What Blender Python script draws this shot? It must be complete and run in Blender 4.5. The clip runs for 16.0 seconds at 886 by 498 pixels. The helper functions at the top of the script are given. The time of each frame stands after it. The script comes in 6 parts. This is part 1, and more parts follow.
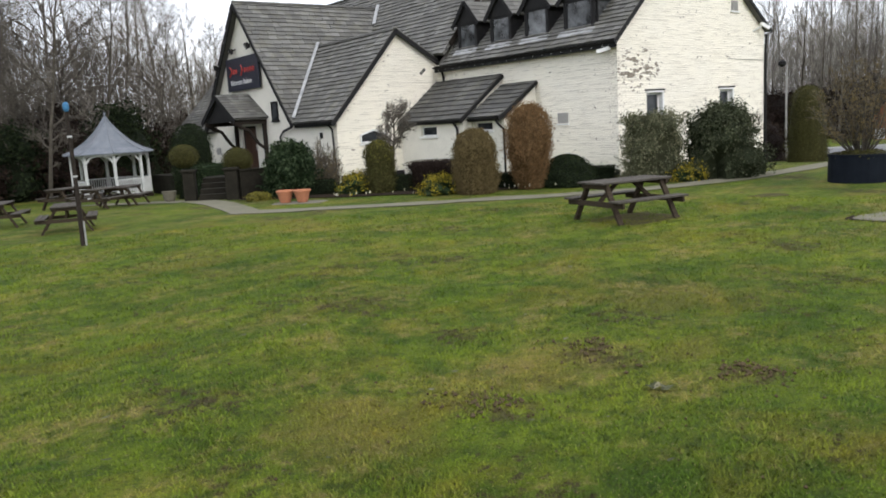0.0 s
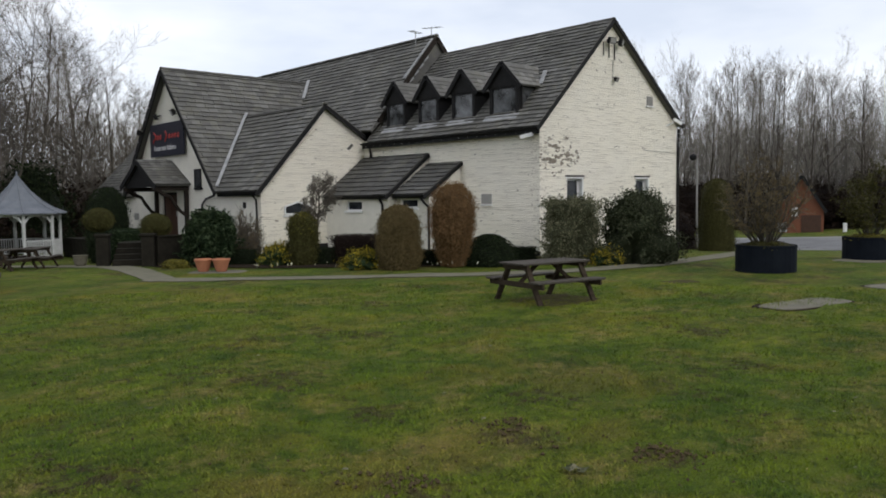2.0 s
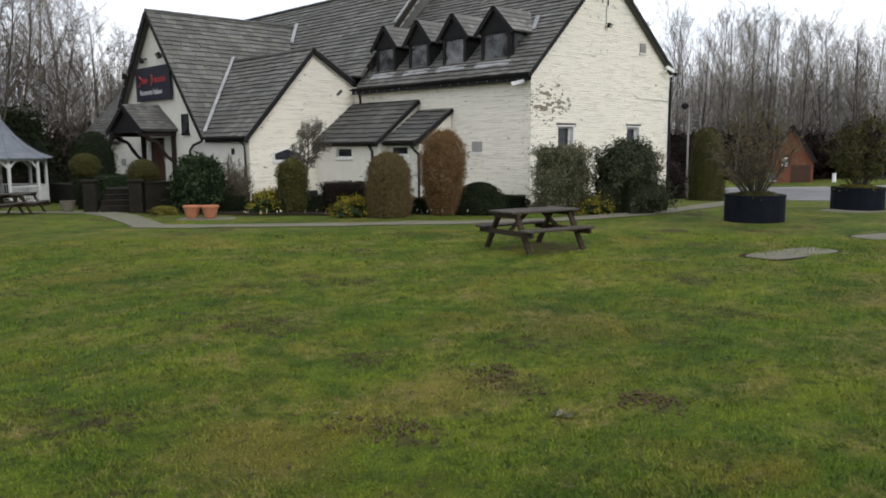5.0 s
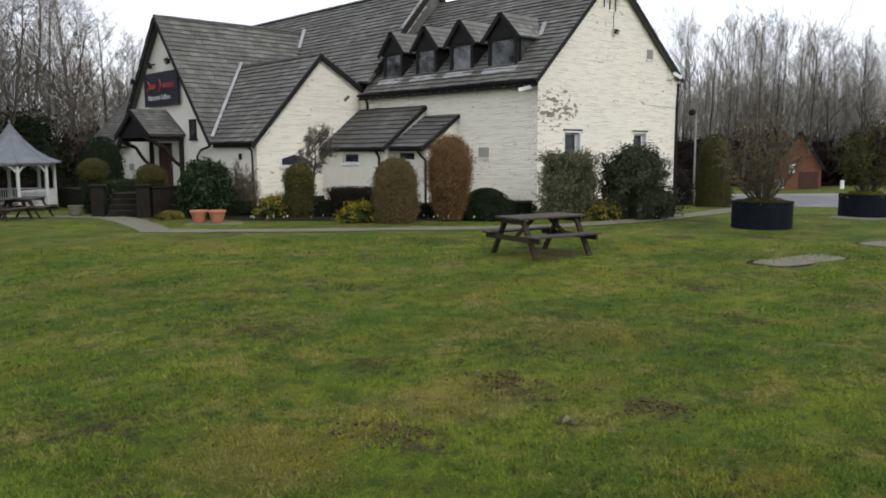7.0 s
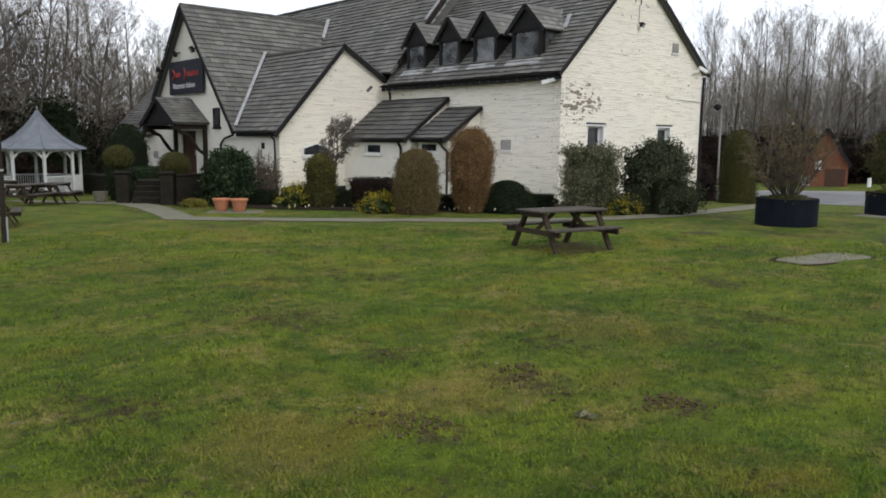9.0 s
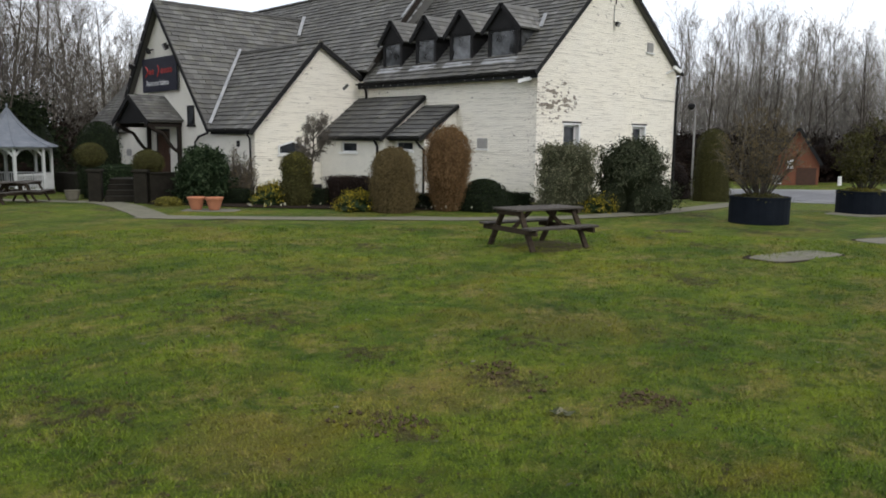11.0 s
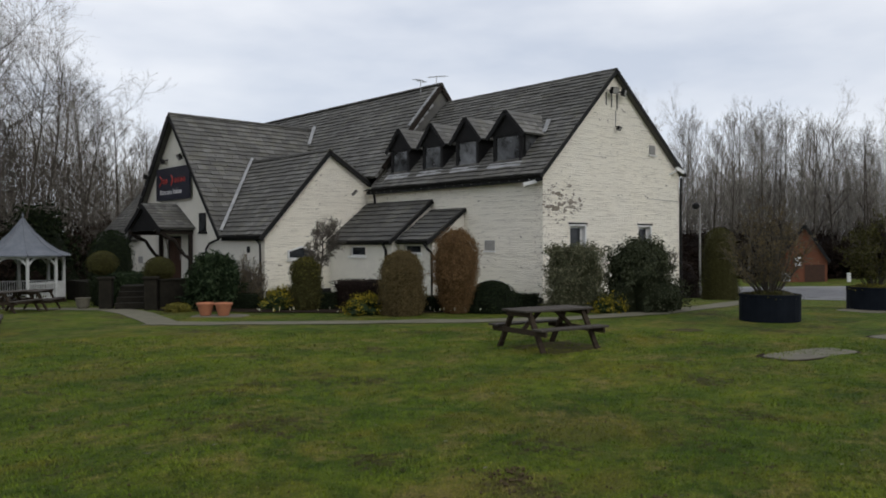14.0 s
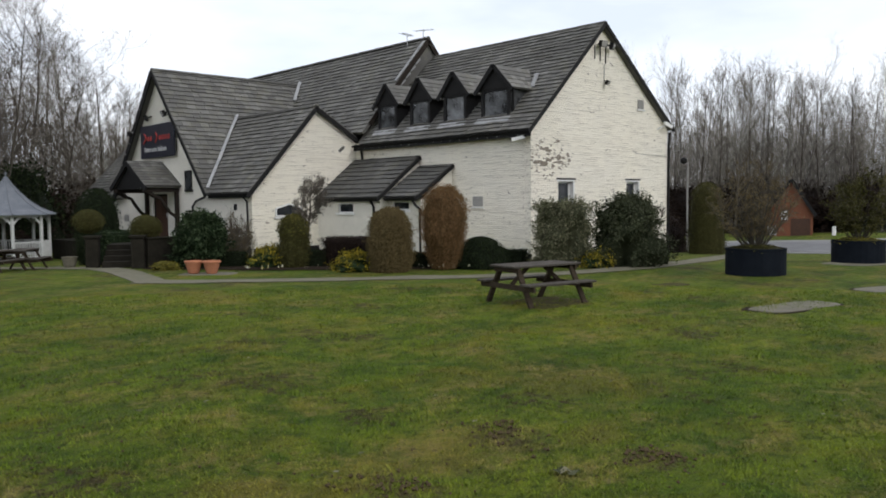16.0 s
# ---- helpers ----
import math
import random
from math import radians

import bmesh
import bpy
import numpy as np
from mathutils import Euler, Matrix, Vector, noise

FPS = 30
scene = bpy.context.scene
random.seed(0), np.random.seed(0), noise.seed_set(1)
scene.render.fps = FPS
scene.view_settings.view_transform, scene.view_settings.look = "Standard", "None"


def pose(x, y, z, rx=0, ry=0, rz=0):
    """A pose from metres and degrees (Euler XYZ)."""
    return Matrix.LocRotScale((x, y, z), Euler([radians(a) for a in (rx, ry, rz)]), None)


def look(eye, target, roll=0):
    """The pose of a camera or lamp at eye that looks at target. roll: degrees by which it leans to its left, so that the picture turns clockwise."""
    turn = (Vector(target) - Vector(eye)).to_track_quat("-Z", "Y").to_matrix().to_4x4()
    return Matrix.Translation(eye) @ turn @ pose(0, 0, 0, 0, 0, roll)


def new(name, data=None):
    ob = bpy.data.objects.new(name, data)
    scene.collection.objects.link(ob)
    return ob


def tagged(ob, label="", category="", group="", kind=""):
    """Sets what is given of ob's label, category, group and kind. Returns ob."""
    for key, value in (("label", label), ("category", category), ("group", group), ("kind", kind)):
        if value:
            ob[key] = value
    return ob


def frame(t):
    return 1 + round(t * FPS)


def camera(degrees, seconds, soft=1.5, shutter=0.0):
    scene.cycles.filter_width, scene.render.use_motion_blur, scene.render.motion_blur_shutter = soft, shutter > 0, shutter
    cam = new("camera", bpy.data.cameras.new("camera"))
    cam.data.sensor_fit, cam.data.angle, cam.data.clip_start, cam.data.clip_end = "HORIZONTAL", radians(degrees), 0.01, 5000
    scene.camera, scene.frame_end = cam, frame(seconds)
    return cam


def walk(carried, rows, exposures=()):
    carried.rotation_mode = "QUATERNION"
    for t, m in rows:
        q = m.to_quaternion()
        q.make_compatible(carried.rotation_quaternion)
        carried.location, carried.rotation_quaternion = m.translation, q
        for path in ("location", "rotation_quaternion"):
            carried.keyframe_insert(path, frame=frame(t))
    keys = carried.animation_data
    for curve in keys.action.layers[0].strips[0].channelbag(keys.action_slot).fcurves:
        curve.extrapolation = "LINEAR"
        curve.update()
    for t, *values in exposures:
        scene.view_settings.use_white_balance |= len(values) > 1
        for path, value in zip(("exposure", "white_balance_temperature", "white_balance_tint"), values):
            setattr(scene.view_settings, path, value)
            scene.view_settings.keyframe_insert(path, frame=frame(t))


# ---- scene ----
from collections import defaultdict

cam = camera(59.0, 16.0, soft=1.8)
EYE = 2.05
# seconds, yaw, pitch, roll of a camera that turns where it stands
ROWS = [
    (0.0, -37.4, -9.06, 3.35), (0.5, -37.91, -5.61, 2.16), (1.0, -40.06, -4.07, 1.39), (1.5, -41.84, -3.84, 1.12),
    (2.0, -42.83, -3.69, 0.72), (2.5, -43.38, -3.74, 0.7), (3.0, -43.46, -5.41, 0.16), (3.5, -43.69, -6.73, -0.07),
    (3.7, -43.7, -7.2, -0.0), (5.8, -43.5, -7.58, 0.33), (6.0, -43.29, -7.53, 0.11), (6.5, -43.1, -7.3, 0.19),
    (7.0, -43.05, -7.09, 0.19), (7.5, -43.05, -7.29, 0.21), (8.0, -42.42, -7.69, -0.38), (8.5, -41.97, -7.63, -0.58),
    (8.7, -41.54, -7.6, -0.51), (10.8, -41.7, -8.33, -1.3), (11.0, -43.16, -7.79, -0.7), (11.5, -50.32, -6.58, -0.6),
    (12.0, -51.66, -6.83, -1.3), (12.5, -56.34, -7.04, -2.97), (13.0, -57.42, -4.29, -0.76), (13.5, -49.11, -4.09, -1.11),
    (14.0, -42.59, -0.32, 0.19), (14.5, -42.77, 0.28, 0.42), (15.0, -43.05, -0.98, 0.54), (15.5, -43.28, -1.92, 0.55),
    (16.0, -43.46, -3.52, 0.55),
]
EXPO = [(0.0, 1.15), (0.3, 0.75), (0.5, 0.5), (0.8, 0.35), (1.5, 0.3), (2.5, 0.32), (3.0, 0.55), (3.5, 0.72), (7.0, 0.72), (8.7, 0.72), (10.8, 0.75), (11.5, 0.5), (12.5, 0.5), (13.0, -0.08), (13.5, 0.22), (14.0, 0.02), (14.5, 0.0), (15.2, 0.18), (16.0, 0.5)]
walk(cam, [(t, pose(0, 0, EYE, 90 + p, r, y)) for t, y, p, r in ROWS], EXPO)

# ---------------------------------------------------------------- light
world = bpy.data.worlds.new("overcast_sky")
scene.world = world
world.use_nodes = True
nt = world.node_tree
nt.nodes.clear()
out = nt.nodes.new("ShaderNodeOutputWorld")
bg = nt.nodes.new("ShaderNodeBackground")
sky = nt.nodes.new("ShaderNodeTexSky")
sky.sky_type, sky.sun_disc, sky.sun_elevation, sky.sun_rotation = "NISHITA", False, radians(38), radians(200)
tc = nt.nodes.new("ShaderNodeTexCoord")
mp = nt.nodes.new("ShaderNodeMapping")
mp.inputs["Scale"].default_value = (1.6, 1.6, 5.0)
cl = nt.nodes.new("ShaderNodeTexNoise")
cl.inputs["Scale"].default_value, cl.inputs["Detail"].default_value, cl.inputs["Roughness"].default_value = 1.6, 5, 0.5
rp = nt.nodes.new("ShaderNodeValToRGB")
rp.color_ramp.elements[0].position, rp.color_ramp.elements[0].color = 0.3, (0.58, 0.63, 0.73, 1)
rp.color_ramp.elements[1].position, rp.color_ramp.elements[1].color = 0.68, (0.94, 0.95, 0.98, 1)
sc = nt.nodes.new("ShaderNodeVectorMath")
sc.operation = "SCALE"
sc.inputs["Scale"].default_value = 0.10
mx = nt.nodes.new("ShaderNodeMix")
mx.data_type = "RGBA"
mx.inputs[0].default_value = 0.88
nt.links.new(tc.outputs["Generated"], mp.inputs["Vector"])
nt.links.new(mp.outputs["Vector"], cl.inputs["Vector"])
nt.links.new(cl.outputs["Fac"], rp.inputs["Fac"])
nt.links.new(sky.outputs["Color"], sc.inputs[0])
nt.links.new(sc.outputs["Vector"], mx.inputs[6])
nt.links.new(rp.outputs["Color"], mx.inputs[7])
nt.links.new(mx.outputs[2], bg.inputs["Color"])
nt.links.new(bg.outputs["Background"], out.inputs["Surface"])
bg.inputs["Strength"].default_value = 1.08

sun = new("sun", bpy.data.lights.new("sun", "SUN"))
sun.data.energy, sun.data.angle, sun.data.color = 0.7, radians(25), (1.0, 0.96, 0.9)
sun.matrix_world = look((8, -30, 30), (12, 12, 0))


# ---------------------------------------------------------------- materials
class Mat:
    """A small node-graph writer."""

    def __init__(self, name, rough=0.8, metal=0.0, spec=0.3):
        self.m = bpy.data.materials.new(name)
        self.m.use_nodes = True
        self.t = self.m.node_tree
        self.b = self.t.nodes["Principled BSDF"]
        self.b.inputs["Roughness"].default_value = rough
        self.b.inputs["Metallic"].default_value = metal
        self.b.inputs["Specular IOR Level"].default_value = spec
        self.co = self.t.nodes.new("ShaderNodeTexCoord").outputs["Object"]

    def put(self, socket, v):
        if isinstance(v, (int, float)):
            socket.default_value = v
        elif isinstance(v, tuple):
            socket.default_value = (*v, 1) if len(socket.default_value) == 4 and len(v) == 3 else v
        else:
            self.t.links.new(v, socket)

    def noise(self, scale, detail=4, rough=0.6, vec=None, stretch=None):
        if stretch:
            mpn = self.t.nodes.new("ShaderNodeMapping")
            mpn.inputs["Scale"].default_value = stretch
            self.t.links.new(vec or self.co, mpn.inputs["Vector"])
            vec = mpn.outputs["Vector"]
        n = self.t.nodes.new("ShaderNodeTexNoise")
        n.inputs["Scale"].default_value, n.inputs["Detail"].default_value, n.inputs["Roughness"].default_value = scale, detail, rough
        self.t.links.new(vec or self.co, n.inputs["Vector"])
        return n.outputs["Fac"]

    def ramp(self, fac, *stops):
        r = self.t.nodes.new("ShaderNodeValToRGB")
        e = r.color_ramp.elements
        while len(e) < len(stops):
            e.new(0.5)
        for k, (p, c) in zip(e, stops):
            k.position = p
            k.color = (*c, 1) if isinstance(c, tuple) else (c, c, c, 1)
        self.t.links.new(fac, r.inputs["Fac"])
        return r.outputs["Color"]

    def mix(self, fac, a, b, how="MIX"):
        n = self.t.nodes.new("ShaderNodeMix")
        n.data_type, n.blend_type = "RGBA", how
        self.put(n.inputs[0], fac)
        self.put(n.inputs[6], a)
        self.put(n.inputs[7], b)
        return n.outputs[2]

    def math(self, op, a, b=0.0, c=0.0):
        n = self.t.nodes.new("ShaderNodeMath")
        n.operation = op
        for s, v in zip(n.inputs, (a, b, c)):
            self.put(s, v)
        return n.outputs[0]

    def xyz(self):
        n = self.t.nodes.new("ShaderNodeSeparateXYZ")
        self.t.links.new(self.co, n.inputs[0])
        return n.outputs

    def rnd(self):
        return self.t.nodes.new("ShaderNodeObjectInfo").outputs["Random"]

    def island(self):
        return self.t.nodes.new("ShaderNodeNewGeometry").outputs["Random Per Island"]

    def bump(self, h, strength=0.4, dist=0.02):
        n = self.t.nodes.new("ShaderNodeBump")
        n.inputs["Strength"].default_value, n.inputs["Distance"].default_value = strength, dist
        self.t.links.new(h, n.inputs["Height"])
        self.t.links.new(n.outputs["Normal"], self.b.inputs["Normal"])
        return self

    def col(self, c):
        self.put(self.b.inputs["Base Color"], c)
        return self

    def rough(self, c):
        self.put(self.b.inputs["Roughness"], c)
        return self


def two_tone(name, a, b, scale=6.0, rough=0.8, metal=0.0, spec=0.3, fine=60.0, bump=0.25, dist=0.01, stretch=None):
    m = Mat(name, rough, metal, spec)
    n = m.noise(scale, 5, 0.6, stretch=stretch)
    f = m.noise(fine, 3, 0.6, stretch=stretch)
    c = m.mix(m.ramp(n, (0.3, 0.0), (0.7, 1.0)), a, b)
    m.col(m.mix(0.35, c, m.ramp(f, (0.3, 0.25), (0.7, 0.95)), "MULTIPLY"))
    return m.bump(f, bump, dist).m


# worn places in the lawn: x, y, half-widths
MUDDY = ((5.0, 4.5, 0.34, 0.5), (3.5, 4.2, 0.3, 0.42), (5.37, 3.27, 0.3, 0.26))
STRAWY = ((8.0, 16.3, 0.75, 2.1), (4.4, 12.8, 0.8, 0.5), (5.6, 4.0, 0.4, 0.3), (4.1, 4.7, 0.9, 0.5), (2.6, 4.6, 0.6, 0.8), (7.0, 5.2, 0.9, 0.5))


def spot(m, cx, cy, rx, ry, wob):
    """A worn place with a ragged edge: one inside it, nought outside."""
    x, y, z = m.xyz()
    a = m.math("POWER", m.math("ABSOLUTE", m.math("MULTIPLY", m.math("SUBTRACT", x, cx), 1 / rx)), 2.0)
    b = m.math("POWER", m.math("ABSOLUTE", m.math("MULTIPLY", m.math("SUBTRACT", y, cy), 1 / ry)), 2.0)
    return m.ramp(m.math("MULTIPLY", m.math("ADD", m.math("ADD", a, b), m.math("MULTIPLY", wob, 2.4)), 0.25), (0.36, 1.0), (0.62, 0.0))


def grass_colour(m):
    big = m.noise(0.2, 4, 0.55)
    mid = m.noise(0.75, 6, 0.68, stretch=(1.0, 1.25, 1))
    fine = m.noise(6.0, 6, 0.75)
    tiny = m.noise(55.0, 4, 0.75)
    wob = m.noise(3.2, 5, 0.7)
    c = m.mix(m.ramp(big, (0.36, 0.0), (0.64, 1.0)), (0.081, 0.130, 0.008), (0.119, 0.158, 0.011))
    c = m.mix(m.ramp(mid, (0.47, 0.0), (0.70, 0.75)), c, (0.20, 0.172, 0.032))
    c = m.mix(m.ramp(fine, (0.36, 0.8), (0.50, 0.0)), c, (0.038, 0.064, 0.008))
    moss = m.noise(0.5, 5, 0.62, stretch=(1, 1.4, 1))
    c = m.mix(m.ramp(moss, (0.53, 0.0), (0.70, 0.75)), c, (0.168, 0.138, 0.016))
    lush = m.noise(1.15, 5, 0.6, stretch=(1.2, 0.9, 1))
    c = m.mix(m.ramp(lush, (0.55, 0.0), (0.66, 0.7)), c, (0.044, 0.090, 0.007))
    tone = m.noise(0.42, 5, 0.58, stretch=(0.8, 1.5, 1))
    c = m.mix(1.0, c, m.ramp(tone, (0.34, (0.66, 0.74, 0.7)), (0.52, (1.0, 1.0, 1.0)), (0.68, (1.34, 1.22, 1.2))), "MULTIPLY")
    tuft = m.noise(2.4, 5, 0.66, stretch=(0.9, 1.3, 1))
    c = m.mix(1.0, c, m.ramp(tuft, (0.36, (0.7, 0.76, 0.7)), (0.5, (1.0, 1.0, 1.0)), (0.66, (1.25, 1.18, 1.2))), "MULTIPLY")
    straw = m.math("MULTIPLY", mid, fine)
    c = m.mix(m.ramp(straw, (0.28, 0.0), (0.37, 0.7)), c, (0.23, 0.185, 0.068))
    for q in STRAWY:
        c = m.mix(m.math("MULTIPLY", spot(m, *q, wob), 0.36), c, (0.215, 0.165, 0.038))
    mud = m.math("MULTIPLY", m.noise(0.6, 3, 0.5, stretch=(1.3, 0.9, 1)), m.noise(7.0, 6, 0.78))
    c = m.mix(m.ramp(mud, (0.318, 0.0), (0.36, 0.85)), c, (0.052, 0.037, 0.018))
    # dead flecks and dark gaps between the tufts
    c = m.mix(m.ramp(m.noise(21.0, 4, 0.72), (0.60, 0.0), (0.66, 0.65)), c, (0.030, 0.034, 0.010))
    c = m.mix(m.ramp(m.noise(30.0, 3, 0.7, stretch=(1, 1.3, 1)), (0.62, 0.0), (0.68, 0.65)), c, (0.27, 0.23, 0.11))
    for q in MUDDY:
        c = m.mix(m.math("MULTIPLY", spot(m, *q, wob), m.ramp(fine, (0.42, 0.8), (0.56, 0.05))), c, (0.085, 0.060, 0.030))
    return m.mix(0.65, c, m.ramp(tiny, (0.28, 0.2), (0.7, 1.1)), "MULTIPLY"), fine, tiny


m = Mat("lawn_grass", 0.9, 0, 0.15)
c, fine, tiny = grass_colour(m)
LAWN = m.col(c).bump(m.math("ADD", fine, m.math("MULTIPLY", tiny, 0.6)), 0.9, 0.07).m
m = Mat("grass_blade", 0.8, 0, 0.2)
c, fine, tiny = grass_colour(m)
BLADE = m.col(m.mix(m.ramp(m.island(), (0.0, 0.75), (1.0, 1.0)), (0.062, 0.098, 0.010), m.mix(1.0, c, (1.5, 1.5, 1.4), "MULTIPLY"))).m

# soil of beds and tubs, also the painted shadow rims of lawn slabs
SOIL_AND_SHADE = two_tone("soil_and_rim_shade", (0.022, 0.016, 0.012), (0.042, 0.031, 0.022), 4, 0.95, spec=0.05, fine=40, bump=0.8, dist=0.04)
LITTER = two_tone("leaf_litter", (0.030, 0.028, 0.016), (0.055, 0.047, 0.028), 0.8, 0.95, spec=0.05, fine=12, bump=0.7, dist=0.05)
WORN = two_tone("worn_turf", (0.055, 0.05, 0.022), (0.085, 0.072, 0.036), 5, 0.95, spec=0.05, fine=40, bump=0.6, dist=0.03)
PATHM = two_tone("path_concrete", (0.115, 0.108, 0.072), (0.175, 0.165, 0.115), 2.2, 0.9, fine=50, bump=0.4)
SLABM = two_tone("slab_concrete", (0.11, 0.10, 0.075), (0.18, 0.168, 0.125), 3.0, 0.9, fine=40, bump=0.5)
m = Mat("asphalt", 0.7, 0, 0.4)
a1, a2 = m.noise(0.12, 4, 0.6, stretch=(0.5, 1.6, 1)), m.noise(60, 3, 0.7)
ASPH = m.col(m.mix(0.3, m.ramp(a1, (0.40, (0.085, 0.085, 0.088)), (0.60, (0.22, 0.218, 0.215))), m.ramp(a2, (0.3, 0.4), (0.7, 1.0)), "MULTIPLY")).rough(
    m.ramp(a1, (0.35, 0.5), (0.65, 0.85))).bump(a2, 0.3, 0.01).m

# white-painted brick: courses as relief and painted shadow, grime, peeled paint near the corner
m = Mat("painted_brick", 0.75, 0, 0.25)
x, y, z = m.xyz()
comb = m.t.nodes.new("ShaderNodeCombineXYZ")
m.t.links.new(m.math("ADD", x, y), comb.inputs[0])
m.t.links.new(z, comb.inputs[1])
wob = m.noise(1.3, 3, 0.5)
m.t.links.new(m.math("ADD", z, m.math("MULTIPLY", wob, 0.05)), comb.inputs[1])
bk = m.t.nodes.new("ShaderNodeTexBrick")
bk.inputs["Scale"].default_value = 1.0
bk.inputs["Brick Width"].default_value, bk.inputs["Row Height"].default_value = 0.23, 0.078
bk.inputs["Mortar Size"].default_value, bk.inputs["Mortar Smooth"].default_value = 0.009, 0.3
bk.inputs["Color1"].default_value, bk.inputs["Color2"].default_value = (1, 1, 1, 1), (0.55, 0.55, 0.55, 1)
bk.inputs["Mortar"].default_value = (0, 0, 0, 1)
m.t.links.new(comb.outputs[0], bk.inputs["Vector"])
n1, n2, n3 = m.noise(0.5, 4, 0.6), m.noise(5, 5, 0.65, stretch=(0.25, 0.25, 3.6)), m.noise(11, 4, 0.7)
base = m.mix(m.ramp(n1, (0.35, 0.0), (0.7, 1.0)), (0.83, 0.78, 0.67), (0.785, 0.745, 0.655))
# shadows of uneven courses, painted into the wall colour as thin dark lines
course_shade = m.math("MULTIPLY", m.ramp(n2, (0.48, 0.0), (0.60, 1.0)), m.ramp(bk.outputs["Color"], (0.0, 1.0), (0.5, 0.15)))
base = m.mix(m.math("MULTIPLY", course_shade, 0.62), base, (0.22, 0.185, 0.135))
flake = m.noise(1.0, 4, 0.6, stretch=(3.8, 3.8, 8.5))
far = m.math("ADD", m.math("POWER", m.math("ABSOLUTE", m.math("MULTIPLY", m.math("SUBTRACT", x, 22.2), 0.66)), 2.0), m.math("POWER", m.math("ABSOLUTE", m.math("MULTIPLY", m.math("SUBTRACT", z, 3.55), 1.1)), 2.0))
near = m.math("MULTIPLY", m.math("LESS_THAN", m.math("ABSOLUTE", m.math("SUBTRACT", y, 17.79)), 0.05), m.ramp(far, (0.1, 1.0), (1.0, 0.0)))
near = m.ramp(m.math("ADD", flake, m.math("MULTIPLY", near, 0.17)), (0.665, 0.0), (0.695, 1.0))
base = m.mix(m.math("MULTIPLY", near, 0.92), base, m.ramp(n3, (0.35, (0.10, 0.08, 0.06)), (0.65, (0.26, 0.22, 0.17))))
du2 = m.math("ABSOLUTE", m.math("SUBTRACT", m.math("ADD", x, y), 38.95))
edge = m.math("MULTIPLY", m.math("LESS_THAN", du2, 0.35), m.math("LESS_THAN", m.math("ABSOLUTE", m.math("SUBTRACT", z, 2.7)), 1.6))
base = m.mix(m.math("MULTIPLY", m.math("MULTIPLY", edge, m.ramp(n3, (0.57, 0.0), (0.63, 1.0))), 0.8), base, (0.25, 0.19, 0.14))
dirt = m.ramp(m.math("ADD", z, m.math("MULTIPLY", n3, 0.8)), (0.35, 0.55), (0.95, 0.0))
base = m.mix(dirt, base, (0.42, 0.40, 0.31))
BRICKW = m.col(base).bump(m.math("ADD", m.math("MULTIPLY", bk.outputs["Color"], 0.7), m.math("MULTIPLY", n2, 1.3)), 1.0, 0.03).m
RENDERW = two_tone("white_render", (0.80, 0.765, 0.68), (0.72, 0.69, 0.615), 1.2, 0.8, fine=35, bump=0.25, dist=0.01)


def slate_mat(name, rnd_kind, dark=1.0):
    m = Mat(name, 0.7, 0, 0.15 if dark >= 1.0 else 0.35)
    r = m.rnd() if rnd_kind == "object" else m.island()
    c = m.ramp(r, (0.0, tuple(v * dark for v in (0.105, 0.103, 0.097))), (0.6, tuple(v * dark for v in (0.142, 0.139, 0.13))), (1.0, tuple(v * dark for v in (0.195, 0.19, 0.178))))
    lich = m.noise(2.2, 5, 0.65)
    c = m.mix(m.ramp(lich, (0.48, 0.0), (0.7, 0.6)), c, (0.20, 0.19, 0.145))
    c = m.mix(m.ramp(m.noise(0.55, 4, 0.6), (0.42, 0.0), (0.62, 0.55)), c, (0.085 * dark, 0.082 * dark, 0.076 * dark))
    g = m.noise(28, 4, 0.7)
    c = m.mix(0.5, c, m.ramp(g, (0.3, 0.3), (0.7, 1.0)), "MULTIPLY")
    return m.col(c).bump(g, 0.35, 0.01).m


SLATE, SLATE_ONE, SLATE_DARK = slate_mat("slate", "island"), slate_mat("slate_single", "object"), slate_mat("slate_dark", "island", 0.62)
SLATE_PALE = slate_mat("slate_mossy", "island", 1.3)
BLACKP = two_tone("black_paint", (0.012, 0.012, 0.013), (0.02, 0.019, 0.019), 5, 0.7, spec=0.15, fine=40, bump=0.2)
TIMBER = two_tone("dark_timber", (0.02, 0.016, 0.013), (0.036, 0.029, 0.024), 4, 0.85, spec=0.1, fine=30, bump=0.4, stretch=(1, 1, 6))
LEAD = two_tone("lead_flashing", (0.24, 0.25, 0.26), (0.40, 0.40, 0.40), 3, 0.6, fine=20)
UPVC = two_tone("white_frame", (0.80, 0.80, 0.79), (0.73, 0.73, 0.72), 3, 0.45, spec=0.5, fine=30, bump=0.05)
GREYP = two_tone("grey_plastic", (0.28, 0.27, 0.26), (0.34, 0.33, 0.31), 5, 0.6)
METAL = two_tone("galvanised", (0.42, 0.42, 0.42), (0.52, 0.52, 0.52), 8, 0.4, metal=0.7)
WOOD = two_tone("weathered_wood", (0.03, 0.022, 0.015), (0.06, 0.046, 0.032), 3, 0.9, spec=0.1, fine=26, bump=0.5, stretch=(1, 7, 7))
WOODT = two_tone("weathered_top", (0.045, 0.038, 0.031), (0.085, 0.075, 0.062), 3, 0.8, spec=0.2, fine=26, bump=0.5, stretch=(7, 1, 7))
GAZW = two_tone("gazebo_white", (0.62, 0.63, 0.62), (0.5, 0.51, 0.5), 3, 0.7, fine=22)
FELT = two_tone("gazebo_roof_felt", (0.13, 0.145, 0.17), (0.19, 0.205, 0.23), 2, 0.7, fine=30)
